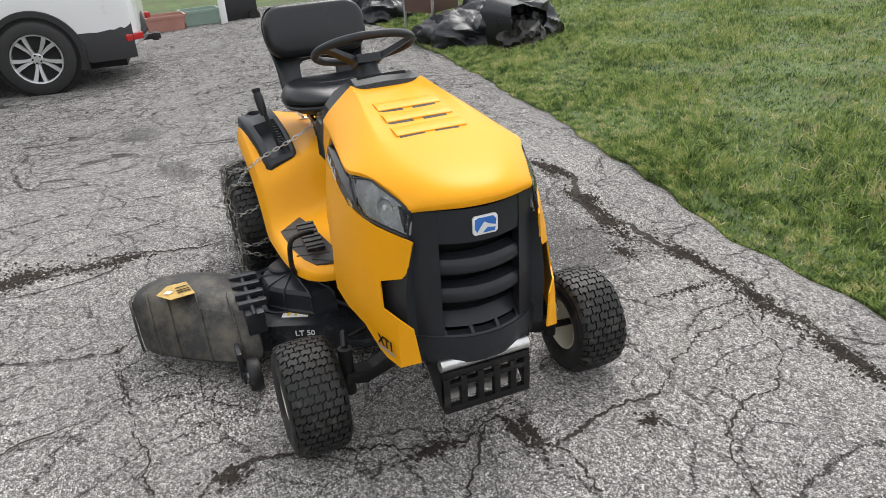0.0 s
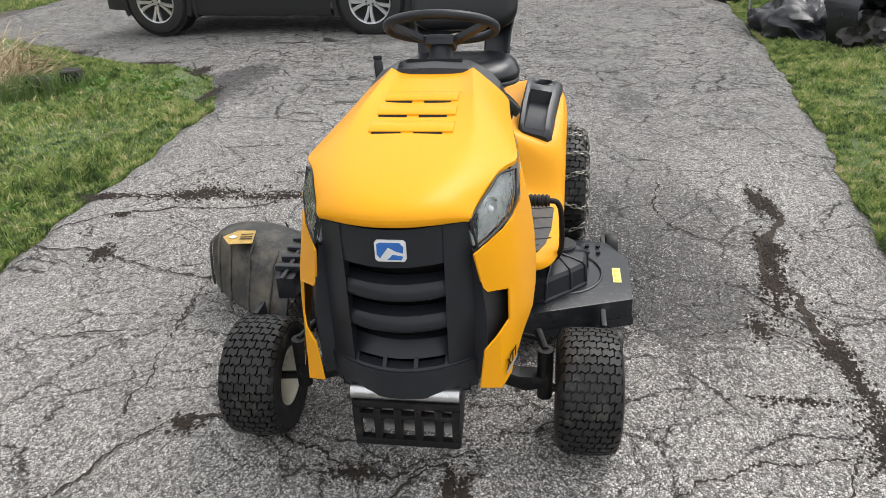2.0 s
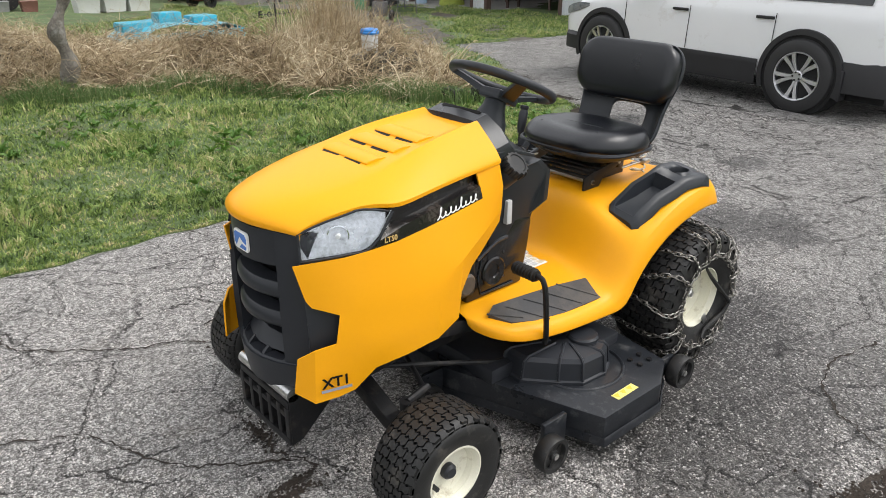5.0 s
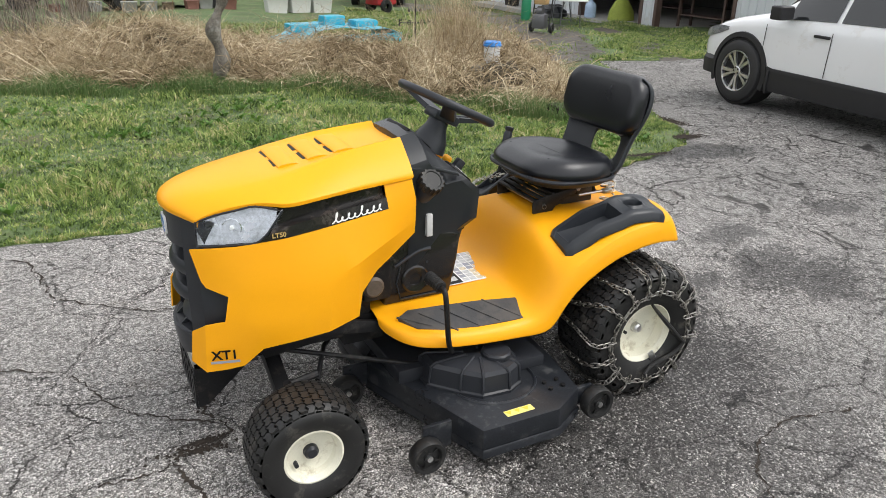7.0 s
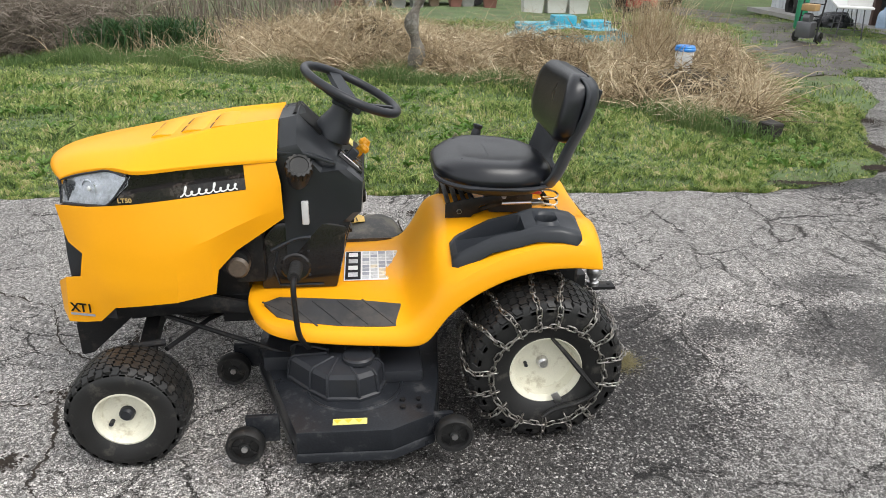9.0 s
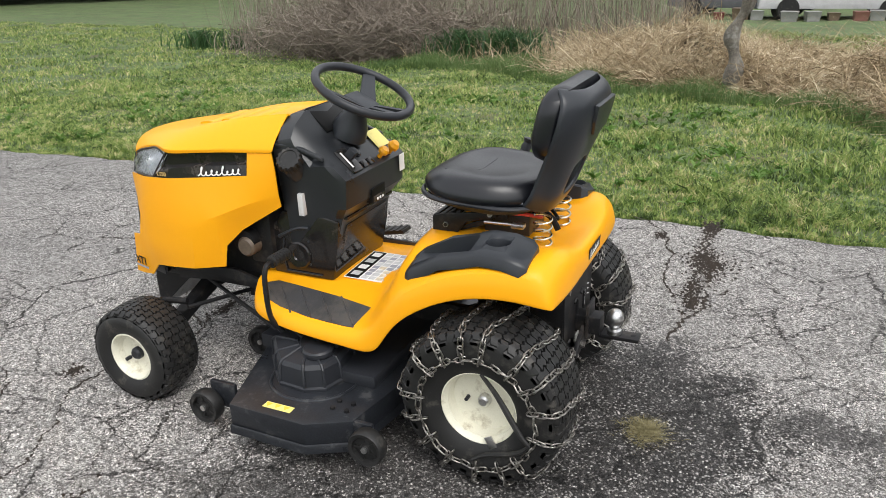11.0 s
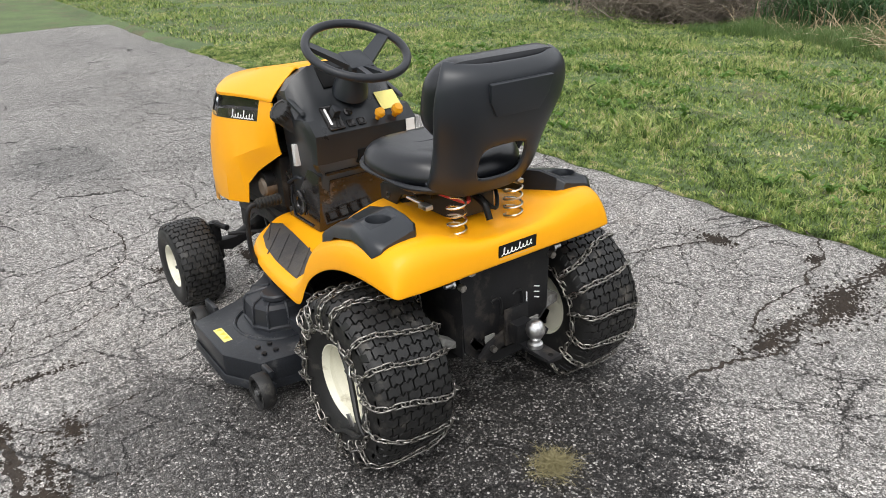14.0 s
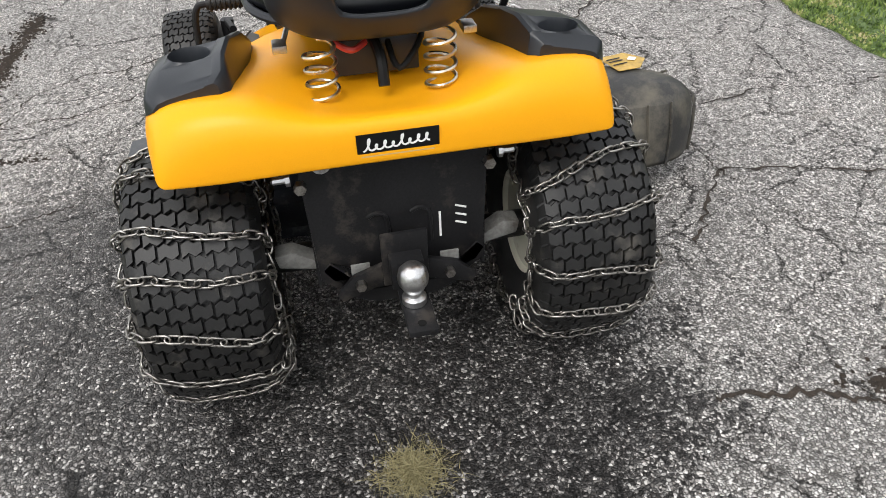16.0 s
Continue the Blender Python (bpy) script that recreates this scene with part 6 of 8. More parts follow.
part("label_mark", moved(prism([(-0.045, 0.0), (-0.028, -0.015), (-0.012, 0.0), (-0.028, 0.015)], 2, 0.0015, 0.0021), pose(0.585, -0.787, 0.3075, 0, 1, 100)), WHITE_DECAL, lab)
for y, z in ((0.018, 0), (-0.004, 0), (-0.02, 0)):
    part("label_mark", moved(block(0.0, 0.045, y - 0.003, y + 0.003, 0.0015, 0.0021), pose(0.585, -0.787, 0.3075, 0, 1, 100)), BLACK_DECAL_SHADE, lab)
bits = [block(0.52 + i * 0.07, 0.545 + i * 0.07, -0.60, -0.50, 0.262, 0.285, 0.004) for i in range(4)]
bits += [rod([(0.48, -0.555, 0.272), (0.82, -0.555, 0.268)], 0.009, 10), block(0.50, 0.80, -0.585, -0.52, 0.18, 0.262, 0.006)]
part("chute_hinge", join(*bits), BLACK_PLASTIC, chute)

# wheels
def tyre_mesh(radius, width, rim, lugs, rows_of_lugs, lug_depth, edge):
    """Rounded carcass with staggered rows of chevron tread blocks."""
    w = width / 2
    prof = [(rim * 0.97, -w * 0.80), (rim + 0.012, -w * 0.90), (rim + (radius - rim) * 0.45, -w), (radius - 0.030, -w * 0.95), (radius - lug_depth - 0.009, -w * 0.84), (radius - lug_depth - 0.003, -w * 0.55), (radius - lug_depth, 0), (radius - lug_depth - 0.003, w * 0.55), (radius - lug_depth - 0.009, w * 0.84), (radius - 0.030, w * 0.95), (rim + (radius - rim) * 0.45, w), (rim + 0.012, w * 0.90), (rim * 0.97, w * 0.80)]
    carcass = lathe(prof, 1, 56)
    verts, faces = [], []
    crown = [(-0.97, 0.032), (-0.86, 0.010), (-0.62, 0.003), (0, 0), (0.62, 0.003), (0.86, 0.010), (0.97, 0.032)]
    steps = 4 * rows_of_lugs
    pitch = 2 * math.pi / lugs
    for k in range(lugs):
        b = len(verts)
        shift = 2 * (k % 2)
        spans = [0.0]
        for i in range(steps):
            spans.append(spans[-1] + (0.42 if (i + shift) % 4 == 3 else 1.0))
        for i in range(steps + 1):
            u = edge * (2 * spans[i] / spans[-1] - 1)
            drop = float(np.interp(u, [c[0] for c in crown], [c[1] for c in crown]))
            zig = pitch * (0.13 if i % 2 else -0.13)
            for side, rad in ((-1, radius - lug_depth - 0.006), (-0.94, radius), (0.94, radius), (1, radius - lug_depth - 0.006)):
                aa = pitch * k + zig + side * pitch * 0.425
                rr = rad - drop
                verts.append((rr * math.cos(aa), u * w, rr * math.sin(aa)))
        for i in range(steps):
            if (i + shift) % 4 == 3:
                faces += [tuple(b + 4 * i + j for j in (3, 2, 1, 0)), tuple(b + 4 * (i + 1) + j for j in range(4))]
                continue
            for j in range(3):
                q = b + 4 * i + j
                faces.append((q, q + 1, q + 5, q + 4))
        faces += [(b, b + 1, b + 2, b + 3), tuple(b + 4 * steps + j for j in (3, 2, 1, 0))]
    tread = bmesh.new()
    me = bpy.data.meshes.new("tmp")
    me.from_pydata(verts, [], faces)
    tread.from_mesh(me)
    bpy.data.meshes.remove(me)
    return carcass, tread


def dished_rim(r, w, dish, hub_r):
    prof = [(r + 0.004, -w), (r - 0.004, -w), (r - 0.012, -w + 0.012), (r - 0.016, 0.0), (r - 0.014, w - 0.016), (r - 0.002, w - 0.006), (r + 0.006, w), (r - 0.003, w + 0.002), (r - 0.012, w - 0.012), (r - 0.018, w - dish), (r * 0.55, w - dish - 0.006), (hub_r + 0.01, w - dish - 0.004), (hub_r, w - dish - 0.004)]
    return lathe(prof, 1, 48)


def front_wheel(side):
    at = pose(1.235, 0.472 * side, 0.191, 0, 0, 0 if side > 0 else 180)
    rim = part("front_wheel", dished_rim(0.088, 0.074, 0.034, 0.012), CREAM, mower, "cream front wheel rim")
    rim.matrix_local = at
    carcass, tread = tyre_mesh(0.178, 0.180, 0.088, 44, 5, 0.008, 0.90)
    part("tyre", carcass, RUBBER, rim, "black tyre with chevron tread blocks", 40)
    part("tread", tread, RUBBER, rim, "", 40)["kind"] = "stuff"
    part("hub_cap", lathe([(0, 0.058), (0.015, 0.058), (0.022, 0.050), (0.024, 0.02), (0.024, 0.0)], 1, 20), BLACK_PLASTIC, rim)
    part("valve", moved(disc(0.007, 0.03, 0.055, 1, 10), Matrix.Translation((0.048, 0, -0.030))), BLACK_PLASTIC, rim)
    part("grease_hole", moved(disc(0.009, 0.0275, 0.0285, 1, 12), Matrix.Translation((-0.02, 0, -0.052))), BLACK_DECAL_SHADE, rim)
    return rim


def link_mesh(length, width, wire):
    pts = []
    for cx, a0 in ((length / 2, -90), (-length / 2, 90)):
        for k in range(5):
            a = radians(a0 + 45 * k)
            pts.append((cx + width * math.cos(a), width * math.sin(a), 0))
    return rod(pts, wire, 5, closed=True)


def chain_along(points, pitch, link):
    """Links laid along a line, every other one turned on edge."""
    pts = [Vector(p) for p in points]
    run, out, k = 0.0, [], 0
    lengths = [0.0]
    for a, b in zip(pts, pts[1:]):
        lengths.append(lengths[-1] + (b - a).length)
    total = lengths[-1]
    me = bpy.data.meshes.new("tmp")
    link.to_mesh(me)
    verts0 = np.array([v.co[:] for v in me.vertices])
    faces0 = [tuple(f.vertices) for f in me.polygons]
    bpy.data.meshes.remove(me)
    verts, faces = [], []
    while run < total:
        i = max(j for j in range(len(lengths)) if lengths[j] <= run)
        i = min(i, len(pts) - 2)
        seg = pts[i + 1] - pts[i]
        p = pts[i] + seg * ((run - lengths[i]) / max(seg.length, 1e-6))
        q = seg.to_track_quat("X", "Z").to_matrix().to_4x4() @ Matrix.Rotation(radians(90 * (k % 2) + random.uniform(-22, 22)), 4, "X")
        m = np.array((Matrix.Translation(p) @ q))
        b = len(verts)
        verts += list((verts0 @ m[:3, :3].T) + m[:3, 3])
        faces += [tuple(b + j for j in f) for f in faces0]
        run += pitch
        k += 1
    return verts, faces


def rear_wheel(side):
    at = pose(-0.045, 0.375 * side, 0.254, 0, 0, 0 if side > 0 else 180)
    rim = part("rear_wheel", dished_rim(0.117, 0.100, 0.055, 0.012), CREAM, mower, "cream rear wheel rim")
    rim.matrix_local = at
    carcass, tread = tyre_mesh(0.254, 0.245, 0.116, 56, 6, 0.010, 0.96)
    part("tyre", carcass, RUBBER, rim, "black tyre with chevron tread blocks", 40)
    part("tread", tread, RUBBER, rim, "", 40)["kind"] = "stuff"
    part("hub_cap", lathe([(0, 0.066), (0.012, 0.066), (0.018, 0.060), (0.020, 0.04), (0.030, 0.038), (0.030, 0.03)], 1, 20), STEEL, rim)
    part("valve", moved(disc(0.006, 0.03, 0.06, 1, 10), Matrix.Translation((0.055, 0, -0.006))), BLACK_PLASTIC, rim)
    part("inner_disc", moved(disc(0.115, -0.09, -0.06, 1, 32), Matrix()), CREAM, rim)
    # tyre chain: two side rings and the cross chains
    link = link_mesh(0.019, 0.0078, 0.0026)
    verts, faces = [], []
    def add(points, pitch):
        v, f = chain_along(points, pitch, link)
        b = len(verts)
        verts.extend(v)
        faces.extend([tuple(b + j for j in q) for q in f])
    rnd = random.Random(11 + side)
    for y, r in ((0.128, 0.178), (-0.128, 0.182)):
        add([(r * math.cos(a) + rnd.uniform(-.003, .003), y + rnd.uniform(-.004, .004), r * math.sin(a) - 0.006) for a in (2 * math.pi * k / 60 for k in range(61))], 0.027)
    arc = [(0.128, 0.176), (0.130, 0.205), (0.124, 0.232), (0.104, 0.250), (0.07, 0.259), (0.03, 0.262), (-0.03, 0.262), (-0.07, 0.259), (-0.104, 0.250), (-0.124, 0.232), (-0.130, 0.205), (-0.128, 0.18)]
    for k in range(15):
        a0 = 2 * math.pi * (k + 0.3) / 15 + rnd.uniform(-0.06, 0.06)
        skew = rnd.uniform(-0.14, 0.14)
        sag = rnd.uniform(0, 1) * 7
        pts = []
        for i, (y, r) in enumerate(arc):
            a = a0 + skew * y / 0.12 + 0.02 * math.sin(i * 1.3 + sag)
            pts.append((r * math.cos(a), y, r * math.sin(a)))
        add(pts, 0.0235)
    link.free()
    me = bpy.data.meshes.new("tyre_chain")
    me.from_pydata(verts, [], faces)
    for f in me.polygons:
        f.use_smooth = True
    me.materials.append(CHAIN)
    ch = new("tyre_chain", me)
    ch.parent = rim
    ch["label"] = "steel ladder snow chain"
    if side > 0:
        for pts in ([(-0.01, 0.102, 0.118), (-0.06, 0.106, 0.06), (-0.135, 0.132, -0.03), (-0.165, 0.136, -0.06)], [(-0.165, 0.136, -0.06), (-0.12, 0.130, -0.10), (-0.03, 0.122, -0.135), (0.01, 0.134, -0.155)]):
            part("rubber_tightener", rod(curve(pts, 5), [0.009 - 0.004 * abs(2 * i / 15 - 1) for i in range(16)], 8), RUBBER, rim, "black rubber chain tightener")
        part("chain_hook", moved(block(-0.012, 0.012, 0.104, 0.110, -0.02, 0.02, 0.002), pose(-0.04, 0, -0.10, 0, 30, 0)), STEEL, rim)
    return rim


both(front_wheel)
both(rear_wheel)
# loose chain from the seat bracket over the fender down to the right rear wheel
link = link_mesh(0.016, 0.0065, 0.0018)
v, f = chain_along(curve([(0.225, -0.13, 0.722), (0.25, -0.24, 0.675), (0.22, -0.36, 0.615), (0.16, -0.425, 0.55), (0.10, -0.455, 0.49), (0.04, -0.49, 0.40)], 8), 0.022, link)
link.free()
me = bpy.data.meshes.new("loose_chain")
me.from_pydata(v, [], f)
me.materials.append(STEEL)
ob = new("loose_chain", me)
ob.parent = mower

# ---- white car behind the mower ----
CAR_WHITE = surface("white_car_paint", (0.78, 0.79, 0.80), 0.22, var=0.02, scale=3, fine=200, bump=0.0, coat=0.6, dirt=(0.55, 0.53, 0.50), dirt_amount=0.1, dirt_scale=3)
CAR_BLACK = surface("black_cladding", (0.018, 0.018, 0.020), 0.5, var=0.2, fine=500, bump=0.1, depth=0.0006)
CAR_GLASS = surface("dark_car_glass", (0.012, 0.014, 0.016), 0.06, var=0.1, bump=0.0, coat=0.5)
ALLOY = surface("machined_alloy", (0.72, 0.73, 0.76), 0.38, metal=1.0, var=0.06, bump=0.0)
WELL = surface("wheel_well", (0.010, 0.010, 0.010), 0.9, var=0.2, bump=0)
LAMP_RED = surface("red_lamp", (0.45, 0.015, 0.015), 0.15, var=0.05, bump=0, coat=0.6)
CAR_TYRE = surface("car_tyre_rubber", (0.022, 0.022, 0.023), 0.6, var=0.15, fine=300, bump=0.15, depth=0.001)

car = thing("car", "white crossover car with black lower cladding, parked on the driveway", "car", pose(-6.33, -1.56, float(lie(-5.6, -3)) + 0.01, 0, 0, -95.6))
# stations: x, half width, sill, belt height, roof height, roof half width
CAR = [(-0.98, 0.70, 0.42, 0.98, 1.10, 0.62), (-0.94, 0.82, 0.34, 1.02, 1.42, 0.60), (-0.80, 0.89, 0.27, 1.04, 1.60, 0.60), (-0.45, 0.915, 0.25, 1.05, 1.665, 0.62), (0.35, 0.925, 0.24, 1.04, 1.69, 0.63), (1.25, 0.925, 0.24, 1.02, 1.68, 0.62), (1.75, 0.925, 0.24, 1.01, 1.58, 0.62), (2.25, 0.925, 0.24, 1.00, 1.20, 0.70), (2.45, 0.922, 0.24, 0.99, 1.065, 0.74), (2.90, 0.915, 0.25, 0.95, 1.00, 0.70), (3.25, 0.88, 0.27, 0.86, 0.92, 0.62), (3.48, 0.78, 0.30, 0.72, 0.80, 0.52), (3.55, 0.62, 0.36, 0.62, 0.66, 0.45)]


def car_half(x, w, s, b, r, q):
    return [(x, 0, s), (x, w * 0.8, s), (x, w - 0.03, s + 0.02), (x, w - 0.004, s + 0.22), (x, w, (s + b) / 2 + 0.10), (x, w - 0.012, b - 0.06), (x, w - 0.045, b), (x, q + (w - q) * 0.35, b + (r - b) * 0.55), (x, q, r - 0.035 * min(1, (r - b) * 4)), (x, q * 0.55, r), (x, 0, r + 0.008)]


def closed_ring(half):
    left = [Vector(p) for p in half]
    return left + [Vector((p.x, -p.y, p.z)) for p in left[-2:0:-1]]


part("body", loft([closed_ring(car_half(*s)) for s in CAR], ring=True, caps=True), CAR_WHITE, car, "glossy white body shell", 45, 1)


def side_at(x):
    xs = [c[0] for c in CAR]
    return tuple(float(np.interp(x, xs, [c[k] for c in CAR])) for k in range(1, 6))


for s in (1, -1):
    rows = []
    for x in (0.47, 0.6, 1.0, 1.4, 1.8, 2.1, 2.2):
        w, lo_, b, r, q = side_at(x)
        rows.append([Vector((x, (w - 0.12) * s, 0.21)), Vector((x, (w + 0.004) * s, 0.22)), Vector((x, (w + 0.018) * s, 0.30)), Vector((x, (w + 0.010) * s, 0.42)), Vector((x, (w + 0.014) * s, 0.44)), Vector((x, (w + 0.006) * s, 0.475 + 0.02 * (x > 2.15))), Vector((x, (w - 0.02) * s, 0.48))])
    part("sill_cladding", loft(rows), CAR_BLACK, car, "black lower door cladding", 30)
    for x0, x1 in ((-0.93, -0.42), (3.08, 3.40)):
        rows = []
        for k in range(6):
            x = x0 + (x1 - x0) * k / 5
            w = side_at(x)[0]
            rows.append([Vector((x, (w - 0.10) * s, 0.26)), Vector((x, (w + 0.012) * s, 0.27)), Vector((x, (w + 0.012) * s, 0.50 if x0 < 0 else 0.44)), Vector((x, (w - 0.03) * s, 0.62 if x0 < 0 else 0.50))])
        part("corner_cladding", loft(rows), CAR_BLACK, car, "", 30)
    for wx in (0.0, 2.66):
        w = side_at(wx)[0]
        part("wheel_well", moved(disc(0.405, -0.25, 0.004, 1, 40), pose(wx, w * s, 0.37, 0, 0, 0 if s > 0 else 180)), WELL, car)
        arch = [[Vector((wx + r * math.cos(a), (w + o) * s, 0.37 + r * math.sin(a))) for r, o in ((0.395, -0.03), (0.400, 0.022), (0.455, 0.018), (0.462, -0.03))] for a in (radians(-22 + 224 * k / 28) for k in range(29))]
        part("arch_cladding", loft(arch), CAR_BLACK, car, "black wheel arch cladding", 30)
        wheel_m = pose(wx, (w - 0.068) * s, 0.369, 0, 0, 0 if s > 0 else 180)
        tyre = part("wheel", lathe([(0.236, 0.10), (0.250, 0.118), (0.31, 0.122), (0.352, 0.105), (0.367, 0.075), (0.369, 0.0), (0.367, -0.075), (0.352, -0.105), (0.31, -0.115), (0.236, -0.10)], 1, 56), CAR_TYRE, car, "black road tyre on a silver alloy rim", 40)
        tyre.matrix_local = wheel_m
        part("rim_barrel", lathe([(0.243, 0.112), (0.238, 0.116), (0.226, 0.108), (0.222, 0.04), (0.215, -0.05), (0.0, -0.05)], 1, 48), ALLOY, tyre)
        part("rim_shadow", disc(0.222, -0.03, 0.035, 1, 40), WELL, tyre)
        part("rim_lip", lathe([(0.243, 0.110), (0.240, 0.118), (0.230, 0.116), (0.226, 0.100)], 1, 48), ALLOY, tyre)
        for k in range(5):
            for half in (-1, 1):
                sp = [[Vector((u, v, t)) for u, v, t in ((r, y0, half * a), (r, y0, half * b), (r, y0 - 0.03, half * b), (r, y0 - 0.03, half * a))] for r, a, b, y0 in ((0.045, 0.001, 0.024, 0.090), (0.10, 0.002, 0.030, 0.098), (0.17, 0.012, 0.052, 0.104), (0.230, 0.030, 0.074, 0.108))]
                part("spoke", moved(loft(sp, ring=True, caps=True), Matrix.Rotation(radians(72 * k + 12), 4, "Y")), ALLOY, tyre)
        part("hub", disc(0.055, 0.02, 0.100, 1, 24, 0.008), ALLOY, tyre)
        for k in range(5):
            part("wheel_nut", moved(disc(0.010, 0.09, 0.106, 1, 8), Matrix.Rotation(radians(72 * k), 4, "Y") @ Matrix.Translation((0.040, 0, 0))), WELL, tyre)
    part("mud_flap", block(2.66 - 0.52, 2.66 - 0.49, (0.925 * s) - 0.09, (0.925 * s) + 0.03, 0.19, 0.45, 0.006), CAR_BLACK, car)
    part("mud_flap", block(-0.46, -0.43, (0.915 * s) - 0.09, (0.915 * s) + 0.03, 0.19, 0.48, 0.006), CAR_BLACK, car)
    # glass, seams, handles, mirror
    def on_side(x, f, lift):
        w, lo_, b, r, q = side_at(x)
        y, z = (w - 0.045 + (q + (w - q) * 0.35 - w + 0.045) * f / 0.55, b + (r - b) * f) if f < 0.55 else (q + (w - q) * 0.35 * (1 - (f - 0.55) / 0.45), b + (r - b) * f)
        return Vector((x, (y + lift) * s, z))
    for xs in ((1.42, 1.55, 1.75, 1.95, 2.08), (0.38, 0.7, 1.0, 1.36), (-0.55, -0.3, 0.0, 0.30)):
        part("side_window", loft([[on_side(x, f, 0.010) for f in (0.06, 0.3, 0.55, 0.84)] for x in xs]), CAR_GLASS, car, "dark tinted side window", 40)
    for x in (0.34, 1.39, 2.32):
        pts = []
        for z in (0.49, 0.60, 0.72, 0.85, 0.95):
            w, lo_, b, r, q = side_at(x)
            pts.append((x + 0.03 * (0.95 - z), (w + 0.0015) * s, z))
        part("door_seam", rod(pts, 0.004, 5), WELL, car)
    for x in (0.46, 1.52):
        w = side_at(x)[0]
        part("door_handle", join(block(x - 0.10, x + 0.10, (w * s) - 0.012, (w * s) + 0.020, 0.885, 0.915, 0.008)), CAR_BLACK, car)
    part("mirror", moved(block(-0.07, 0.10, -0.10, 0.10, -0.075, 0.075, 0.03, 3), Matrix.Translation((2.02, 1.02 * s, 1.10))), CAR_BLACK, car, "black door mirror")
    part("headlight", loft([[Vector((x, (w + o) * s, z)) for z, o in ((zt, 0.006), ((zt + zb) / 2, 0.012), (zb, 0.006))] for x, w, zt, zb in ((2.95, 0.895, 0.86, 0.82), (3.12, 0.885, 0.86, 0.76), (3.28, 0.855, 0.83, 0.72), (3.42, 0.80, 0.78, 0.69))]), LAMP_LENS, car, "clear headlight", 40)
    part("tail_reflector", moved(block(-0.03, 0.03, -0.10, 0.10, -0.035, 0.035, 0.01), pose(-0.925, 0.80 * s, 0.47, 0, 0, -52 * s)), LAMP_RED, car, "red bumper reflector")
    part("tail_lamp", moved(block(-0.05, 0.10, -0.03, 0.03, -0.25, 0.25, 0.02), pose(-0.88, 0.76 * s, 1.12, 0, 8, 0)), LAMP_RED, car, "tall red tail lamp")
part("rear_bumper", loft([[Vector((x, y, z)) for x, z in ((-0.86 + 0.35 * (y / 0.9) ** 2, 0.30), (-0.99 + 0.33 * (y / 0.9) ** 2, 0.36), (-1.01 + 0.33 * (y / 0.9) ** 2, 0.46), (-0.98 + 0.33 * (y / 0.9) ** 2, 0.60), (-0.9 + 0.33 * (y / 0.9) ** 2, 0.62))] for y in np.linspace(-0.88, 0.88, 15)]), CAR_BLACK, car, "black rear bumper", 40)
part("skid_plate", loft([[Vector((x, y, z)) for x, z in ((-0.90 + 0.3 * (y / 0.9) ** 2, 0.285), (-1.005 + 0.33 * (y / 0.9) ** 2, 0.345), (-1.015 + 0.33 * (y / 0.9) ** 2, 0.40))] for y in np.linspace(-0.72, 0.72, 13)]), ALLOY, car, "silver skid plate", 40)
part("tow_hitch", join(block(-1.14, -0.85, -0.035, 0.035, 0.30, 0.36, 0.006), block(-1.12, -1.05, -0.07, 0.07, 0.29, 0.37, 0.006)), CAR_BLACK, car)
part("underbody", block(-0.8, 3.2, -0.75, 0.75, 0.18, 0.3), WELL, car)
part("windscreen", loft([[Vector((x, y, z)) for y in (-0.62, -0.3, 0, 0.3, 0.62)] for x, z in ((2.42, 1.085), (2.25, 1.215), (2.0, 1.41), (1.78, 1.585))]), CAR_GLASS, car, "windscreen", 40)
part("front_grille", block(3.46, 3.545, -0.45, 0.45, 0.45, 0.66, 0.02), CAR_BLACK, car)

# ---- the yard ----
def put(x, y, z=None):
    return float(lie(x, y)) + float(lumps(x, y)) if z is None else z


# dry reeds, matted into mounds
EDGE_X = [-5.2, -4.3, -3.7, -3.2, -2.6, -1.9, -1.0, 0.0, 0.8, 1.6, 2.4, 3.4, 5.0, 7.0, 9.0]
EDGE_Y = [-8.4, -6.9, -5.2, -4.4, -4.4, -5.5, -6.9, -7.4, -7.6, -8.0, -8.5, -9.0, -9.2, -9.7, -10.2]


def reed_depth(x, y):
    return np.interp(x, EDGE_X, EDGE_Y) - y


def mound(x, y):
    d = reed_depth(x, y)
    wob = 0.6 + 0.4 * np.sin(1.9 * x + 0.7) * np.sin(1.3 * y + 0.4) + 0.25 * np.sin(4.1 * x + 2.2 * y)
    rise = np.clip(d / 0.75, 0, 1) ** 0.8 * np.clip((3.3 - d) / 1.6, 0, 1)
    low = np.clip((3.2 - x) / 1.5, 0.12, 1)
    return np.clip(0.52 * wob, 0.10, 0.75) * rise * low


xs, ys = np.linspace(-5.2, 8.5, 150), np.linspace(-13.5, -4.6, 110)
X, Y = np.meshgrid(xs, ys, indexing="ij")
H0 = mound(X, Y) * (0.85 + 0.3 * RNG.random(X.shape))
Z = lie(X, Y) + np.where(H0 > 0.004, H0 - 0.02, -0.08)
a = np.arange(X.size).reshape(X.shape)
THATCH = surface("rotting_thatch", (0.055, 0.042, 0.026), 0.95, var=0.5, scale=5, fine=60, bump=0.8, depth=0.02, dirt=(0.04, 0.035, 0.018), dirt_amount=0.5, dirt_scale=3)
tagged(cloud("reed_thatch", np.stack([X, Y, Z], -1).reshape(-1, 3), np.stack([a[:-1, :-1], a[1:, :-1], a[1:, 1:], a[:-1, 1:]], -1).reshape(-1, 4), THATCH, True), "brown rotting mat below the dry reeds", "thatch", kind="stuff")


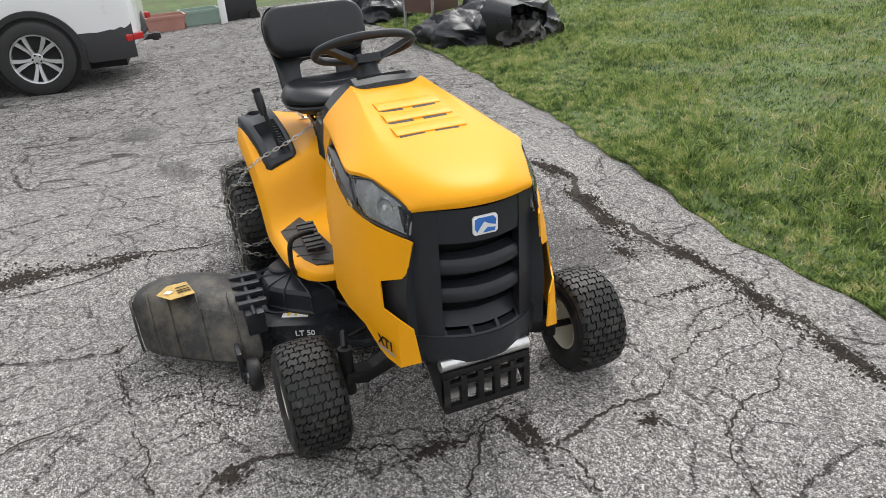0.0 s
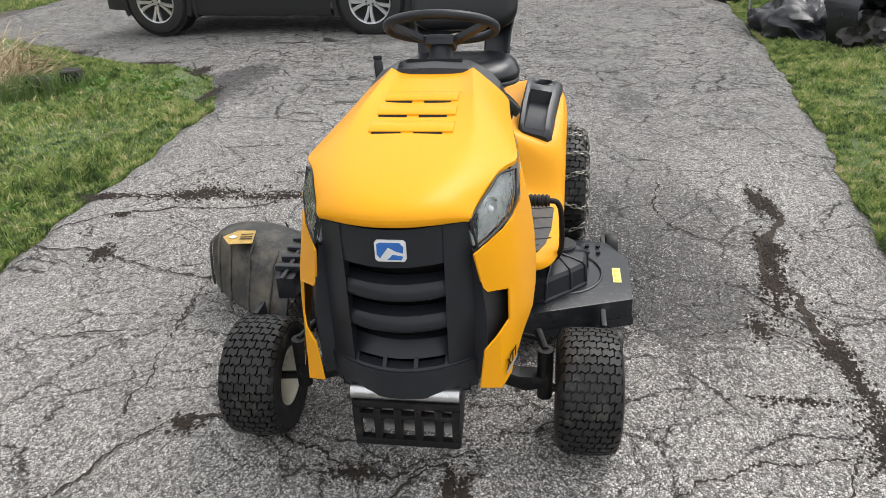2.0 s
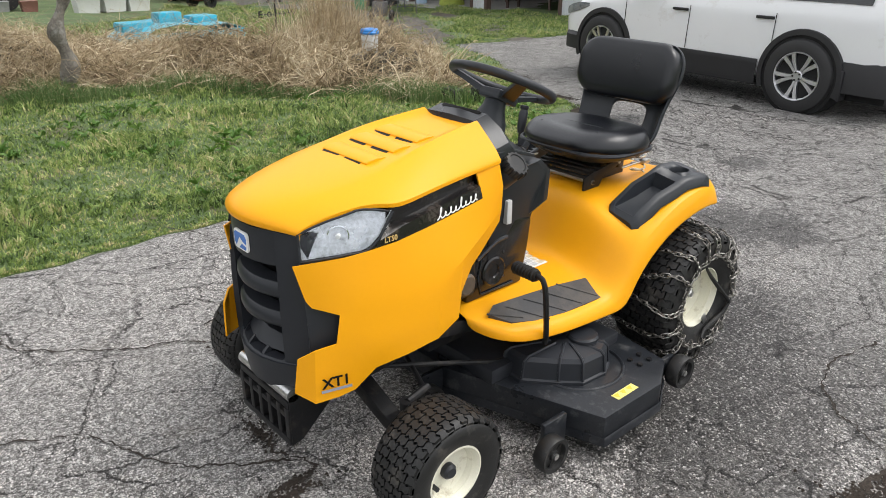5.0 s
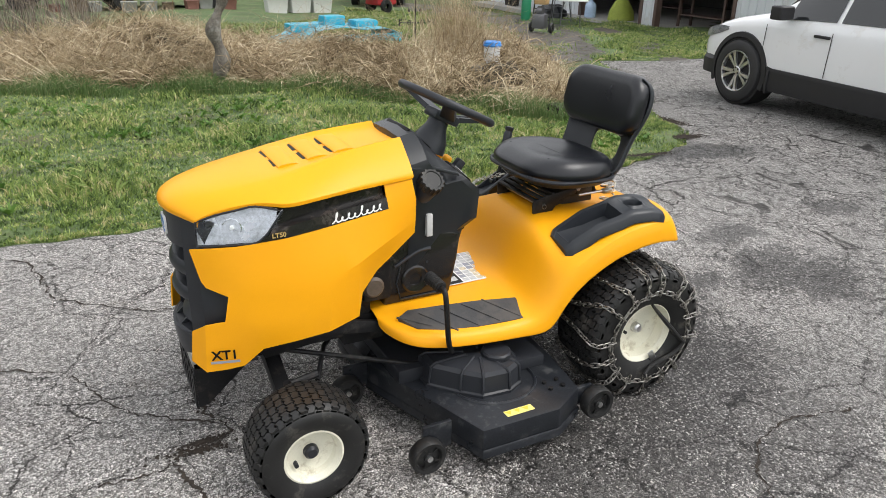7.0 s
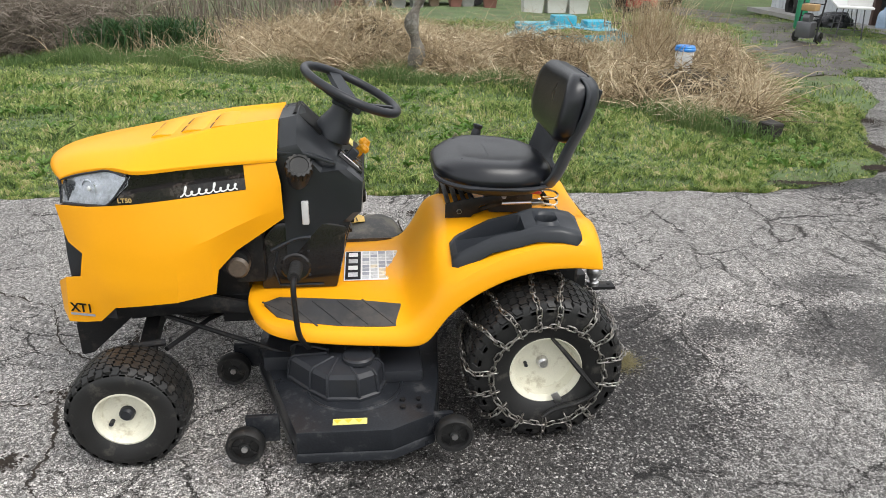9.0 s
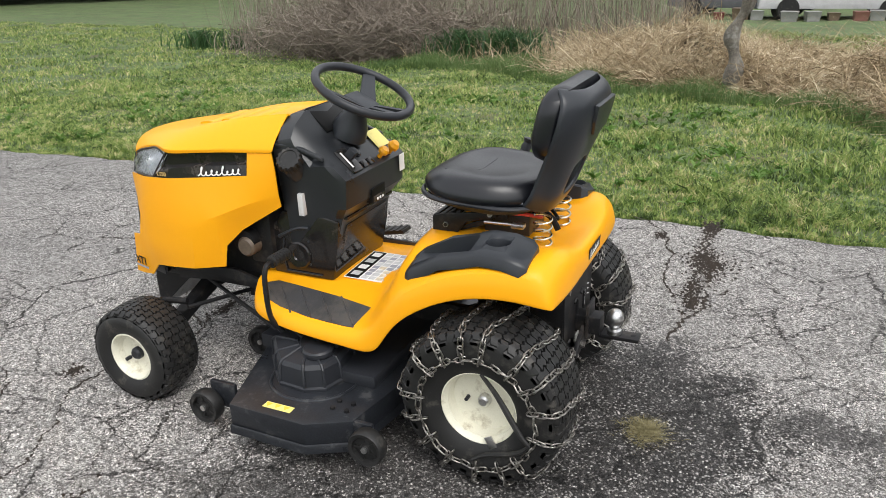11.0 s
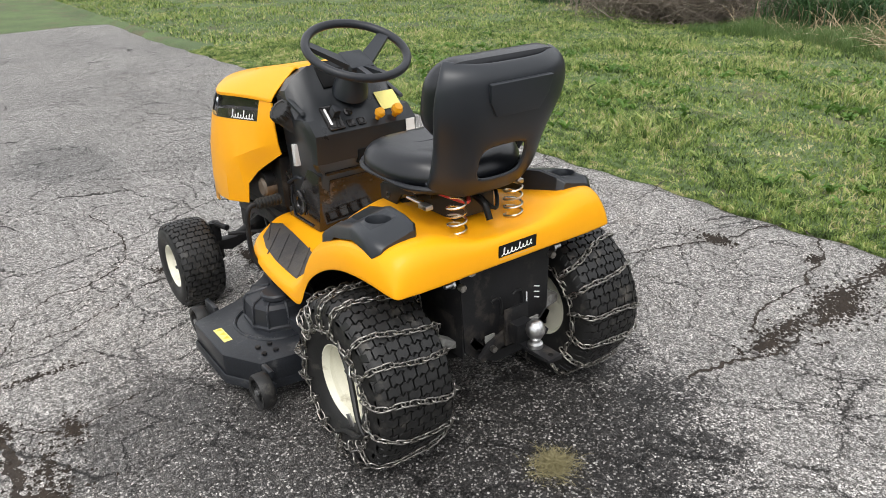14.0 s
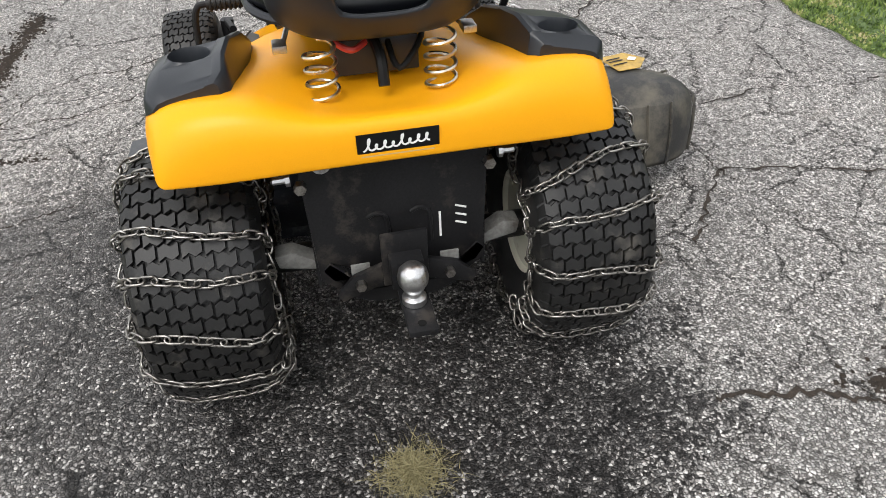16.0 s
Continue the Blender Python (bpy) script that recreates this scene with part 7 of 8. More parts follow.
def scatter(n, x0, x1, d0, d1):
    x = RNG.uniform(x0, x1, n)
    d = RNG.uniform(d0, d1, n)
    return x, np.interp(x, EDGE_X, EDGE_Y) - d


n = 46000
x, y = scatter(n, -4.6, 5.2, -0.2, 2.6)
keep = (RNG.random(n) < np.clip((2.6 - x) / 0.8, 0.12, 1)) & ((np.hypot(x + 2.85, y + 5.05) > 0.5) | (RNG.random(n) < 0.25))
x, y = x[keep], y[keep]
n = len(x)
tuft = 1.3 * np.sin(1.7 * x + 0.9 * y) + 0.8 * np.sin(3.3 * y - 1.2 * x)  # tufts fall different ways
ang = tuft + RNG.normal(0, 0.85, n) + np.where(RNG.random(n) < 0.5, 0, np.pi)
length = RNG.uniform(0.15, 0.8, n) * np.where(x > 3.4, 0.6, 1.0)
root = np.stack([x, y, lie(x, y) + mound(x, y) * RNG.uniform(0.3, 1.15, n) + 0.02], 1)
tx, ty = x + length * np.cos(ang), y + length * np.sin(ang) * 0.75
lift = RNG.uniform(0.0, 1.0, n) ** 3 * 0.5
tip = np.stack([tx, ty, np.maximum(lie(tx, ty) + mound(tx, ty) * RNG.uniform(0.4, 1.0, n) + lift, lie(tx, ty) + 0.01)], 1)
bend = np.stack([RNG.normal(0, 0.07, n), RNG.normal(0, 0.07, n), RNG.uniform(-0.02, 0.18, n)], 1)
v1, f1 = strands(root, tip, bend, RNG.uniform(0.005, 0.016, n), 4)
tagged(cloud("matted_reeds", v1, f1, STRAW), "tangled straw-coloured dead reeds lying in mounds", "reeds", kind="stuff")

n = 11000
x, y = scatter(n, -4.4, 7.5, 0.15, 3.6)
keep = (RNG.random(n) < np.clip((2.8 - x) / 0.8, 0.22, 1)) & (np.hypot(x + 2.85, y + 5.1) > 0.55)
x, y = x[keep], y[keep]
n = len(x)
tall = RNG.uniform(0.25, 1.25, n) * (0.6 + 0.4 * np.sin(1.1 * x + 0.5) * np.sin(2.3 * y))
root = np.stack([x, y, lie(x, y) + 0.4 * mound(x, y)], 1)
lean = RNG.normal(0, 0.55, (n, 2)) * tall[:, None]
tip = root + np.concatenate([lean, tall[:, None] * RNG.uniform(0.5, 1.0, (n, 1))], 1)
v1, f1 = strands(root, tip, np.concatenate([-lean * 0.3, 0.1 * tall[:, None]], 1), RNG.uniform(0.004, 0.010, n), 4)
tagged(cloud("standing_reeds", v1, f1, STRAW), "upright dry reed stalks with gaps between them", "reeds", kind="stuff")

# a tall sheaf beside the bucket
n = 1500
a, r = RNG.uniform(0, 2 * np.pi, n), np.abs(RNG.normal(0, 0.28, n))
x, y = -2.75 + r * np.cos(a), -6.15 + r * np.sin(a)
root = np.stack([x, y, lie(x, y) + 0.1], 1)
tall = RNG.uniform(0.5, 1.35, n)
lean = RNG.normal(0, 0.2, (n, 2)) * tall[:, None]
v1, f1 = strands(root, root + np.concatenate([lean, tall[:, None]], 1), np.concatenate([-lean * 0.25, np.zeros((n, 1))], 1), RNG.uniform(0.004, 0.008, n), 3)
tagged(cloud("reed_sheaf", v1, f1, STRAW), "tall sheaf of pale dry grass", "reeds", kind="stuff")

# long green grass and weeds at the foot of the reeds
n = 30000
x, y = scatter(n, -3.2, 5.6, -0.75, 0.9)
h = RNG.uniform(0.06, 0.26, n) * (0.5 + 0.5 * np.sin(2.2 * x + 1.0) ** 2)
root = np.stack([x, y, lie(x, y) + lumps(x, y)], 1)
lean = RNG.normal(0, 0.5, (n, 2)) * h[:, None]
v1, f1 = strands(root, root + np.concatenate([lean, h[:, None]], 1), np.concatenate([-lean * 0.3, 0.2 * h[:, None]], 1), RNG.uniform(0.004, 0.010, n), 3)
LONG_GRASS = leaf_material("long_grass", [(0.045, 0.09, 0.022), (0.085, 0.15, 0.04), (0.13, 0.20, 0.06), (0.19, 0.22, 0.10)])
tagged(cloud("long_grass", v1, f1, LONG_GRASS), "long pale green grass along the reeds", "grass", kind="stuff")

# broad-leaved weeds in the lawns
n = 1500
x = RNG.uniform(-3.5, 7.5, n)
y = drive_low(x) - 0.25 - RNG.random(n) * 4.2
keep = np.sin(2.3 * x + 1.7 * np.sin(1.9 * y)) * np.sin(2.1 * y) > 0.15
x, y = np.repeat(x[keep], 6), np.repeat(y[keep], 6)
n = len(x)
h = RNG.uniform(0.012, 0.05, n)
ang = RNG.uniform(0, 2 * np.pi, n)
out = RNG.uniform(0.04, 0.09, n)
root = np.stack([x, y, lie(x, y) + lumps(x, y) + 0.012], 1)
v1, f1 = strands(root, root + np.stack([out * np.cos(ang), out * np.sin(ang), h], 1), np.stack([0 * h, 0 * h, 0.5 * h], 1), RNG.uniform(0.018, 0.034, n), 3)
WEED = leaf_material("weed_leaves", [(0.05, 0.12, 0.02), (0.10, 0.20, 0.03), (0.17, 0.27, 0.06)])
tagged(cloud("lawn_weeds", v1, f1, WEED), "light green broad-leaved weeds in the lawn", "weeds", kind="stuff")


# crooked tree trunk standing in the reeds
BARK = surface("mottled_bark", (0.13, 0.115, 0.095), 0.85, var=0.5, scale=9, fine=60, bump=0.8, depth=0.01, dirt=(0.34, 0.34, 0.31), dirt_amount=0.45, dirt_scale=5)
tree = thing("tree", "small crooked bare tree with mottled grey bark in the reeds", "tree", pose(-0.10, -7.26, put(-0.1, -7.26)))
line = curve([(0.06, 0, -0.05), (0.03, 0, 0.15), (-0.02, 0.01, 0.34), (0.02, 0.0, 0.52), (0.06, -0.01, 0.68), (0.0, 0.0, 0.86), (-0.08, 0.0, 1.06), (-0.10, 0.03, 1.5), (-0.06, 0.0, 2.0), (-0.12, 0.02, 2.6)], 5)
part("trunk", rod(line, [0.095 - 0.02 * math.sin(i * 0.55) - 0.0011 * i for i in range(len(line))], 14), BARK, tree, "mottled trunk", 60)
rnd = random.Random(9)
for i in range(9):
    z = 1.15 + 0.17 * i
    a = rnd.uniform(0, 6.28)
    p = [(-0.1 + 0.02 * i * 0, 0.02, z), (-0.1 + 0.3 * math.cos(a), 0.3 * math.sin(a), z + 0.22), (-0.1 + 0.62 * math.cos(a + 0.2), 0.62 * math.sin(a + 0.2), z + 0.65), (-0.1 + 0.8 * math.cos(a + 0.1), 0.8 * math.sin(a + 0.1), z + 1.1)]
    q = curve(p, 4)
    limb = part("limb", rod(q, [0.028 - 0.0019 * k for k in range(len(q))], 7), BARK, tree)
    bms = []
    for k in range(7):
        b = q[3 + k % (len(q) - 4)]
        d = Vector((rnd.gauss(0, 0.3), rnd.gauss(0, 0.3), rnd.uniform(0.1, 0.5)))
        bms.append(rod([b, b + d * 0.5 + Vector((0, 0, 0.03)), b + d], [0.007, 0.005, 0.002], 5))
    part("twigs", join(*bms), BARK, limb)

# brush: a tangle of bare twigs
n = 15000
a, r = RNG.uniform(0, 2 * np.pi, n), np.abs(RNG.normal(0, 0.55, n))
bx, by = 6.5 + 2.1 * r * np.cos(a), -10.1 + 0.8 * r * np.sin(a)
root = np.stack([bx, by, lie(bx, by) + RNG.uniform(0, 0.8, n)], 1)
d = RNG.normal(0, 1, (n, 3)) * np.array([0.36, 0.30, 0.28]) + np.array([0, 0, 0.10])
tip = root + d
tip[:, 2] = np.clip(tip[:, 2], 0.02, 2.1 - 0.30 * np.abs(tip[:, 0] - 6.5))
v1, f1 = strands(root, tip, RNG.normal(0, 0.20, (n, 3)), RNG.uniform(0.006, 0.017, n), 6)
tagged(cloud("brush_pile", v1, f1, TWIG), "dense tangle of bare brown twigs", "brush", kind="stuff")
n = 2600
bx, by = RNG.uniform(1.0, 10.5, n), RNG.uniform(-13.5, -10.6, n)
root = np.stack([bx, by, lie(bx, by)], 1)
tall = RNG.uniform(0.8, 2.6, n)
tip = root + np.stack([RNG.normal(0, 0.35, n), RNG.normal(0, 0.25, n), tall], 1)
v1, f1 = strands(root, tip, RNG.normal(0, 0.12, (n, 3)), RNG.uniform(0.006, 0.018, n), 4)
tagged(cloud("sapling_thicket", v1, f1, TWIG), "thin bare saplings and canes behind the reeds", "thicket", kind="stuff")


def iris(x, y, n, spread, tall):
    a, r = RNG.uniform(0, 2 * np.pi, n), np.abs(RNG.normal(0, spread, n))
    px, py = x + r * np.cos(a), y + 0.6 * r * np.sin(a)
    root = np.stack([px, py, lie(px, py)], 1)
    out = RNG.uniform(0.1, 0.35, n)
    b = RNG.uniform(0, 2 * np.pi, n)
    tip = root + np.stack([out * np.cos(b), out * np.sin(b), RNG.uniform(0.6, 1.0, n) * tall], 1)
    v, f = strands(root, tip, np.stack([-0.25 * out * np.cos(b), -0.25 * out * np.sin(b), 0.12 + 0 * b], 1), RNG.uniform(0.020, 0.036, n), 4)
    tagged(cloud("iris_clump", v, f, GREEN_LEAF), "clump of dark green sword-shaped iris leaves", "plant", "iris clumps", "stuff")


for x, y, k, s, t in ((3.55, -9.75, 420, 0.38, 0.60), (4.35, -9.6, 420, 0.36, 0.60), (10.6, -11.7, 260, 0.42, 0.50), (11.9, -11.8, 260, 0.40, 0.48), (9.6, -11.9, 160, 0.35, 0.45)):
    iris(x, y, k, s, t)

# cut blocks of dark wood at the drive's bend
CHARRED = surface("dark_wet_wood", (0.022, 0.019, 0.016), 0.8, var=0.5, scale=20, fine=80, bump=0.7, depth=0.008)
def log_block(x, y, sx, sy, h, turn, label, rough):
    bm = block(-sx / 2, sx / 2, -sy / 2, sy / 2, -0.02, h, 0.012, 1)
    bmesh.ops.subdivide_edges(bm, edges=bm.edges[:], cuts=3, use_grid_fill=True)
    for v in bm.verts:
        v.co += Vector((noise.noise(v.co * 11), noise.noise(v.co * 11 + Vector((5, 0, 0))), noise.noise(v.co * 11 + Vector((0, 5, 0))))) * rough
    ob = part("wood_block", bm, CHARRED)
    ob.matrix_world = pose(x, y, put(x, y), 0, 0, turn)
    tagged(ob, label, "wood block", "dark wood blocks")
log_block(-3.10, -3.86, 0.17, 0.15, 0.17, 20, "square dark block of wet wood on the grass", 0.012)
log_block(-2.82, -3.98, 0.20, 0.15, 0.15, 15, "crumbling dark block of rotten wood on the grass", 0.035)

# concrete block with the blue-lidded bucket
CONCRETE = surface("grey_concrete_block", (0.27, 0.26, 0.245), 0.9, var=0.25, scale=8, fine=80, bump=0.6, depth=0.004)
PAIL_WHITE = surface("white_pail_plastic", (0.72, 0.74, 0.75), 0.4, var=0.05, bump=0.05, dirt=(0.4, 0.38, 0.34), dirt_amount=0.25)
LID_BLUE = surface("blue_lid_plastic", (0.03, 0.22, 0.62), 0.3, var=0.08, bump=0.05)
zb = put(-2.9, -5.5)
for h in (0.0, 0.2):
    cb = part("concrete_block", join(block(-0.2, 0.2, -0.1, -0.065, 0, 0.19, 0.005), block(-0.2, 0.2, 0.065, 0.1, 0, 0.19, 0.005), *[block(x0, x0 + 0.035, -0.067, 0.067, 0, 0.19, 0.004) for x0 in (-0.2, -0.018, 0.165)]), CONCRETE)
    cb.matrix_world = pose(-2.86, -5.5, zb + h, 0, 0, 8 + 12 * (h > 0))
    tagged(cb, "weathered hollow concrete block stacked in the reeds", "concrete block", "stacked concrete blocks")
pail = thing("bucket", "white plastic bucket with a bright blue lid on concrete blocks", "bucket", pose(-2.90, -5.5, zb + 0.391))
part("pail", lathe([(0, 0), (0.088, 0), (0.092, 0.01), (0.098, 0.20), (0.098, 0.208), (0, 0.208)], 2, 28), PAIL_WHITE, pail)
part("lid", lathe([(0, 0.208), (0.106, 0.208), (0.110, 0.215), (0.110, 0.230), (0.104, 0.238), (0.104, 0.252), (0.094, 0.265), (0.05, 0.270), (0, 0.270)], 2, 28), LID_BLUE, pail, "bright blue lid")

# compass sign on a thin post
IRON = surface("black_iron", (0.012, 0.012, 0.012), 0.5, var=0.2)
sign = thing("compass_sign", "black iron compass sign on a thin garden post", "garden sign", pose(-2.88, -7.6, put(-2.88, -7.6)))
part("post", rod([(0, 0, -0.05), (0, 0, 1.02)], 0.011, 8), IRON, sign)
part("cross_bar", rod([(-0.22, -0.02, 0.72), (0.20, 0.02, 0.72)], 0.006, 6), IRON, sign)
for x, ch in ((-0.27, "W"), (0.24, "E")):
    part("compass_letter", moved(lettering(ch, 0.12, 0.004), Matrix.Translation((x, 0.1 * x, 0.72)) @ Euler((radians(90), 0, radians(180))).to_matrix().to_4x4()), IRON, sign)
for x in (-0.11, 0.09):
    part("scroll", moved(rod([(x + 0.028 * math.cos(a), 0, 0.72 + 0.028 * math.sin(a)) for a in (2 * math.pi * k / 14 for k in range(14))], 0.006, 6, closed=True), Matrix()), IRON, sign)
for x in (-0.08, 0.10):
    part("finial", moved(lathe([(0, 0), (0.02, 0.01), (0.014, 0.04), (0, 0.06)], 2, 10), Matrix.Translation((x, 0, 0.86))), IRON, sign)
stake = part("stake", rod([(0, 0, -0.05), (0.01, 0, 0.34)], 0.014, 8), IRON)
stake.matrix_world = pose(-2.55, -7.5, put(-2.55, -7.5) + 0.05)
tagged(stake, "short black stake in the reeds", "stake")

# turquoise plastic play pool upturned behind the reeds
TEAL = surface("turquoise_plastic", (0.02, 0.36, 0.50), 0.35, var=0.12, scale=3, bump=0.05, dirt=(0.14, 0.36, 0.42), dirt_amount=0.35)
pool = thing("play_pool", "broken turquoise plastic pool lying behind the dry reeds", "play pool", pose(-3.4, -12.3, put(-3.4, -12.3) - 0.12, 0, 0, 6) @ Matrix.Diagonal((0.85, 0.85, 0.8, 1)))
part("basin", thick(loft([[Vector((x, y, z)) for x, z in ((-1.25, 0.20), (-1.2, 0.42), (-0.9, 0.52), (-0.4, 0.50), (0.2, 0.58), (0.8, 0.52), (1.1, 0.34), (1.6, 0.16))] for y in (-0.7, -0.3, 0.2, 0.7)]), 0.012), TEAL, pool, "", 30)
part("wall", thick(loft([[Vector((x, 0.72 + 0.05 * math.sin(x * 5), z)) for x in (-1.3, -0.9, -0.5, 0, 0.5, 1.0, 1.7)] for z in (0.0, 0.22, 0.40)]), 0.012), TEAL, pool, "", 30)
part("back_piece", block(-0.12, 0.42, -0.2, 0.15, 0.52, 0.78, 0.04), TEAL, pool)
part("back_piece", moved(block(0.55, 1.25, -0.25, 0.2, 0.42, 0.62, 0.05), Matrix()), TEAL, pool)
part("back_piece", moved(block(-0.95, -0.35, -0.25, 0.2, 0.45, 0.66, 0.05), Matrix()), TEAL, pool)

# pale bins, a red machine
BIN_WHITE = surface("white_bin_plastic", (0.68, 0.68, 0.66), 0.45, var=0.06)
BIN_GREEN = surface("dark_green_plastic", (0.02, 0.07, 0.055), 0.45, var=0.1)
for i, x in enumerate((-4.4, -5.1, -5.75)):
    b = thing("storage_bin", "white plastic storage bin on the lawn" if i < 2 else "white storage bin with a dark green lid", "storage bin", pose(x, -20.6, put(x, -20.6), 0, 0, 3 * i), "bins on the lawn")
    part("tub", loft([[Vector((sx * w, sy * w * 0.8, z)) for sx, sy in ((1, 1), (-1, 1), (-1, -1), (1, -1))] for z, w in ((0, 0.27), (0.5, 0.32), (0.52, 0.34))], ring=True, caps=True), BIN_WHITE, b)
    part("lid", block(-0.35, 0.35, -0.29, 0.29, 0.52, 0.60 if i < 2 else 0.72, 0.02), BIN_WHITE if i < 2 else BIN_GREEN, b)
RED_PAINT = surface("faded_red_paint", (0.40, 0.03, 0.035), 0.45, var=0.15, dirt=(0.12, 0.07, 0.06), dirt_amount=0.3)
red = thing("red_tiller", "faded red garden machine standing on the lawn", "garden machine", pose(-7.6, -20.4, put(-7.6, -20.4), 0, 0, 20))
part("housing", join(block(-0.5, 0.3, -0.3, 0.3, 0.25, 0.62, 0.06), block(-0.2, 0.25, -0.22, 0.22, 0.6, 0.95, 0.05)), RED_PAINT, red)
part("hopper", loft([[Vector((0.55 + sx * w, sy * w, z)) for sx, sy in ((1, 1), (-1, 1), (-1, -1), (1, -1))] for z, w in ((0.5, 0.2), (0.95, 0.34))], ring=True, caps=True), RED_PAINT, red)
for s in (-1, 1):
    part("wheel", moved(lathe([(0.08, -0.06), (0.2, -0.06), (0.23, 0), (0.2, 0.06), (0.08, 0.06)], 1, 20), Matrix.Translation((0, 0.36 * s, 0.23))), RUBBER, red)
    part("handle", rod([(-0.4, 0.2 * s, 0.6), (-0.9, 0.25 * s, 1.0), (-1.1, 0.25 * s, 1.05)], 0.018), RED_PAINT, red)

# mud track between the drive and the garage
MUD = surface("wet_rutted_mud", (0.045, 0.036, 0.028), 0.5, var=0.4, scale=2.5, fine=30, bump=0.8, depth=0.02, dirt=(0.13, 0.115, 0.10), dirt_amount=0.5, dirt_scale=3, rough_var=0.25)
rows = []
for px, py, w in ((-6.1, -8.2, 0.8), (-7.0, -9.6, 1.2), (-7.7, -11.2, 1.4), (-8.8, -13.0, 1.5), (-9.8, -15.2, 1.3), (-10.6, -17.8, 1.2), (-10.4, -22, 1.3), (-9.5, -30, 1.3)):
    rows.append([Vector((px + w * u, py + 0.25 * w * u, put(px + w * u, py) + 0.012 - 0.02 * (abs(u) == 1) + 0.012 * math.sin(9 * u + py))) for u in (-1, -0.6, -0.2, 0.2, 0.6, 1)])
tagged(part("mud_track", loft(rows), MUD, None, "", 60), "wet rutted mud track towards the garage", "track", kind="structure")
rows = []
for px, py, w in ((-8.2, -7.6, 0.2), (-9.0, -9.0, 0.5), (-9.8, -10.6, 0.6), (-10.6, -12.2, 0.5), (-11.2, -14.0, 0.3)):
    rows.append([Vector((px + w * u, py + 0.25 * w * u, put(px + w * u, py) + 0.012 - 0.02 * (abs(u) == 1))) for u in (-1, -0.4, 0.4, 1)])
tagged(part("mud_track", loft(rows), MUD, None, "", 60), "wet rutted mud track towards the garage", "track", kind="structure")

# ---- garage ----
METAL_WALL = surface("pale_metal_siding", (0.60, 0.63, 0.66), 0.45, var=0.05, scale=1.5, dirt=(0.45, 0.44, 0.42), dirt_amount=0.25, dirt_scale=1.5)
BROWN_TRIM = surface("brown_trim", (0.10, 0.065, 0.055), 0.5, var=0.15)
SLAB = surface("concrete_apron", (0.34, 0.33, 0.31), 0.85, var=0.2, scale=2)
DARK_IN = surface("dim_garage_wall", (0.10, 0.095, 0.09), 0.9, var=0.3)
GX, GZ = -13.0, float(lie(-13.0, -14.0)) - 0.02
garage = thing("garage", "pale metal-clad garage with two open doorways and brown trim", "garage", pose(GX, 0, GZ))
def wall_piece(y0, y1, z0, z1):
    part("wall", block(-0.15, 0.0, y0, y1, z0, z1), METAL_WALL, garage)
    k = y0 + 0.11
    while k < y1 - 0.05:
        part("siding_rib", block(0.0, 0.018, k, k + 0.03, z0, z1), METAL_WALL, garage)
        k += 0.23
wall_piece(-22.5, -17.3, 0, 2.9)
wall_piece(-14.42, -13.95, 0, 2.9)
wall_piece(-11.15, -5.0, 0, 2.9)
wall_piece(-17.3, -14.42, 2.2, 2.9)
wall_piece(-13.95, -11.15, 2.2, 2.9)
for y in (-17.3, -14.42, -13.95, -11.15):
    s = 1 if y in (-17.3, -13.95) else -1
    part("door_post", block(-0.15, 0.03, min(y, y + 0.10 * s), max(y, y + 0.10 * s), 0, 2.2), BROWN_TRIM, garage)
for a_, b_ in ((-17.3, -14.42), (-13.95, -11.15)):
    part("door_head", block(-0.15, 0.03, a_, b_, 2.1, 2.2), BROWN_TRIM, garage)
part("back_wall", block(-7.0, -6.85, -22.5, -5.0, 0, 2.9), DARK_IN, garage)
part("end_wall", block(-7.0, 0, -22.65, -22.5, 0, 2.9), METAL_WALL, garage)
part("end_wall", block(-7.0, 0, -5.0, -4.85, 0, 2.9), METAL_WALL, garage)
part("floor", block(-7.0, 0.9, -22.5, -5.0, -0.1, 0.03), SLAB, garage)
part("roof", prism([(-7.4, 2.88), (0.45, 2.88), (0.45, 2.98), (-3.4, 4.3), (-7.4, 2.98)], 1, -22.9, -4.6), surface("grey_roof_metal", (0.35, 0.35, 0.36), 0.5, var=0.1), garage)

GREEN_CLOTH = surface("yellow_green_sheet", (0.30, 0.36, 0.06), 0.7, var=0.2)
def stored(name, bm, material, x, y, label, category, turn=0):
    ob = part(name, bm, material)
    ob.matrix_world = pose(x, y, GZ + 0.03, 0, 0, turn)
    tagged(ob, label, category)
stored("water_jug", lathe([(0, 0), (0.16, 0), (0.17, 0.02), (0.17, 0.32), (0.14, 0.4), (0.06, 0.46), (0.05, 0.52), (0, 0.52)], 2, 20), surface("pale_blue_jug", (0.42, 0.55, 0.72), 0.2, var=0.2), -12.9, -16.6, "pale blue plastic water jug in the doorway", "jug")
stored("folded_tarp", loft([[Vector((0.42 * k * math.cos(t) * (1 + 0.15 * math.sin(3 * t)), 0.34 * k * math.sin(t), z)) for t in (2 * math.pi * i / 16 for i in range(16))] for z, k in ((0, 1), (0.25, 0.9), (0.5, 0.55), (0.66, 0.2))], ring=True, caps=True), GREEN_CLOTH, -13.3, -15.7, "yellow-green crumpled tarp heaped in the garage", "tarp")
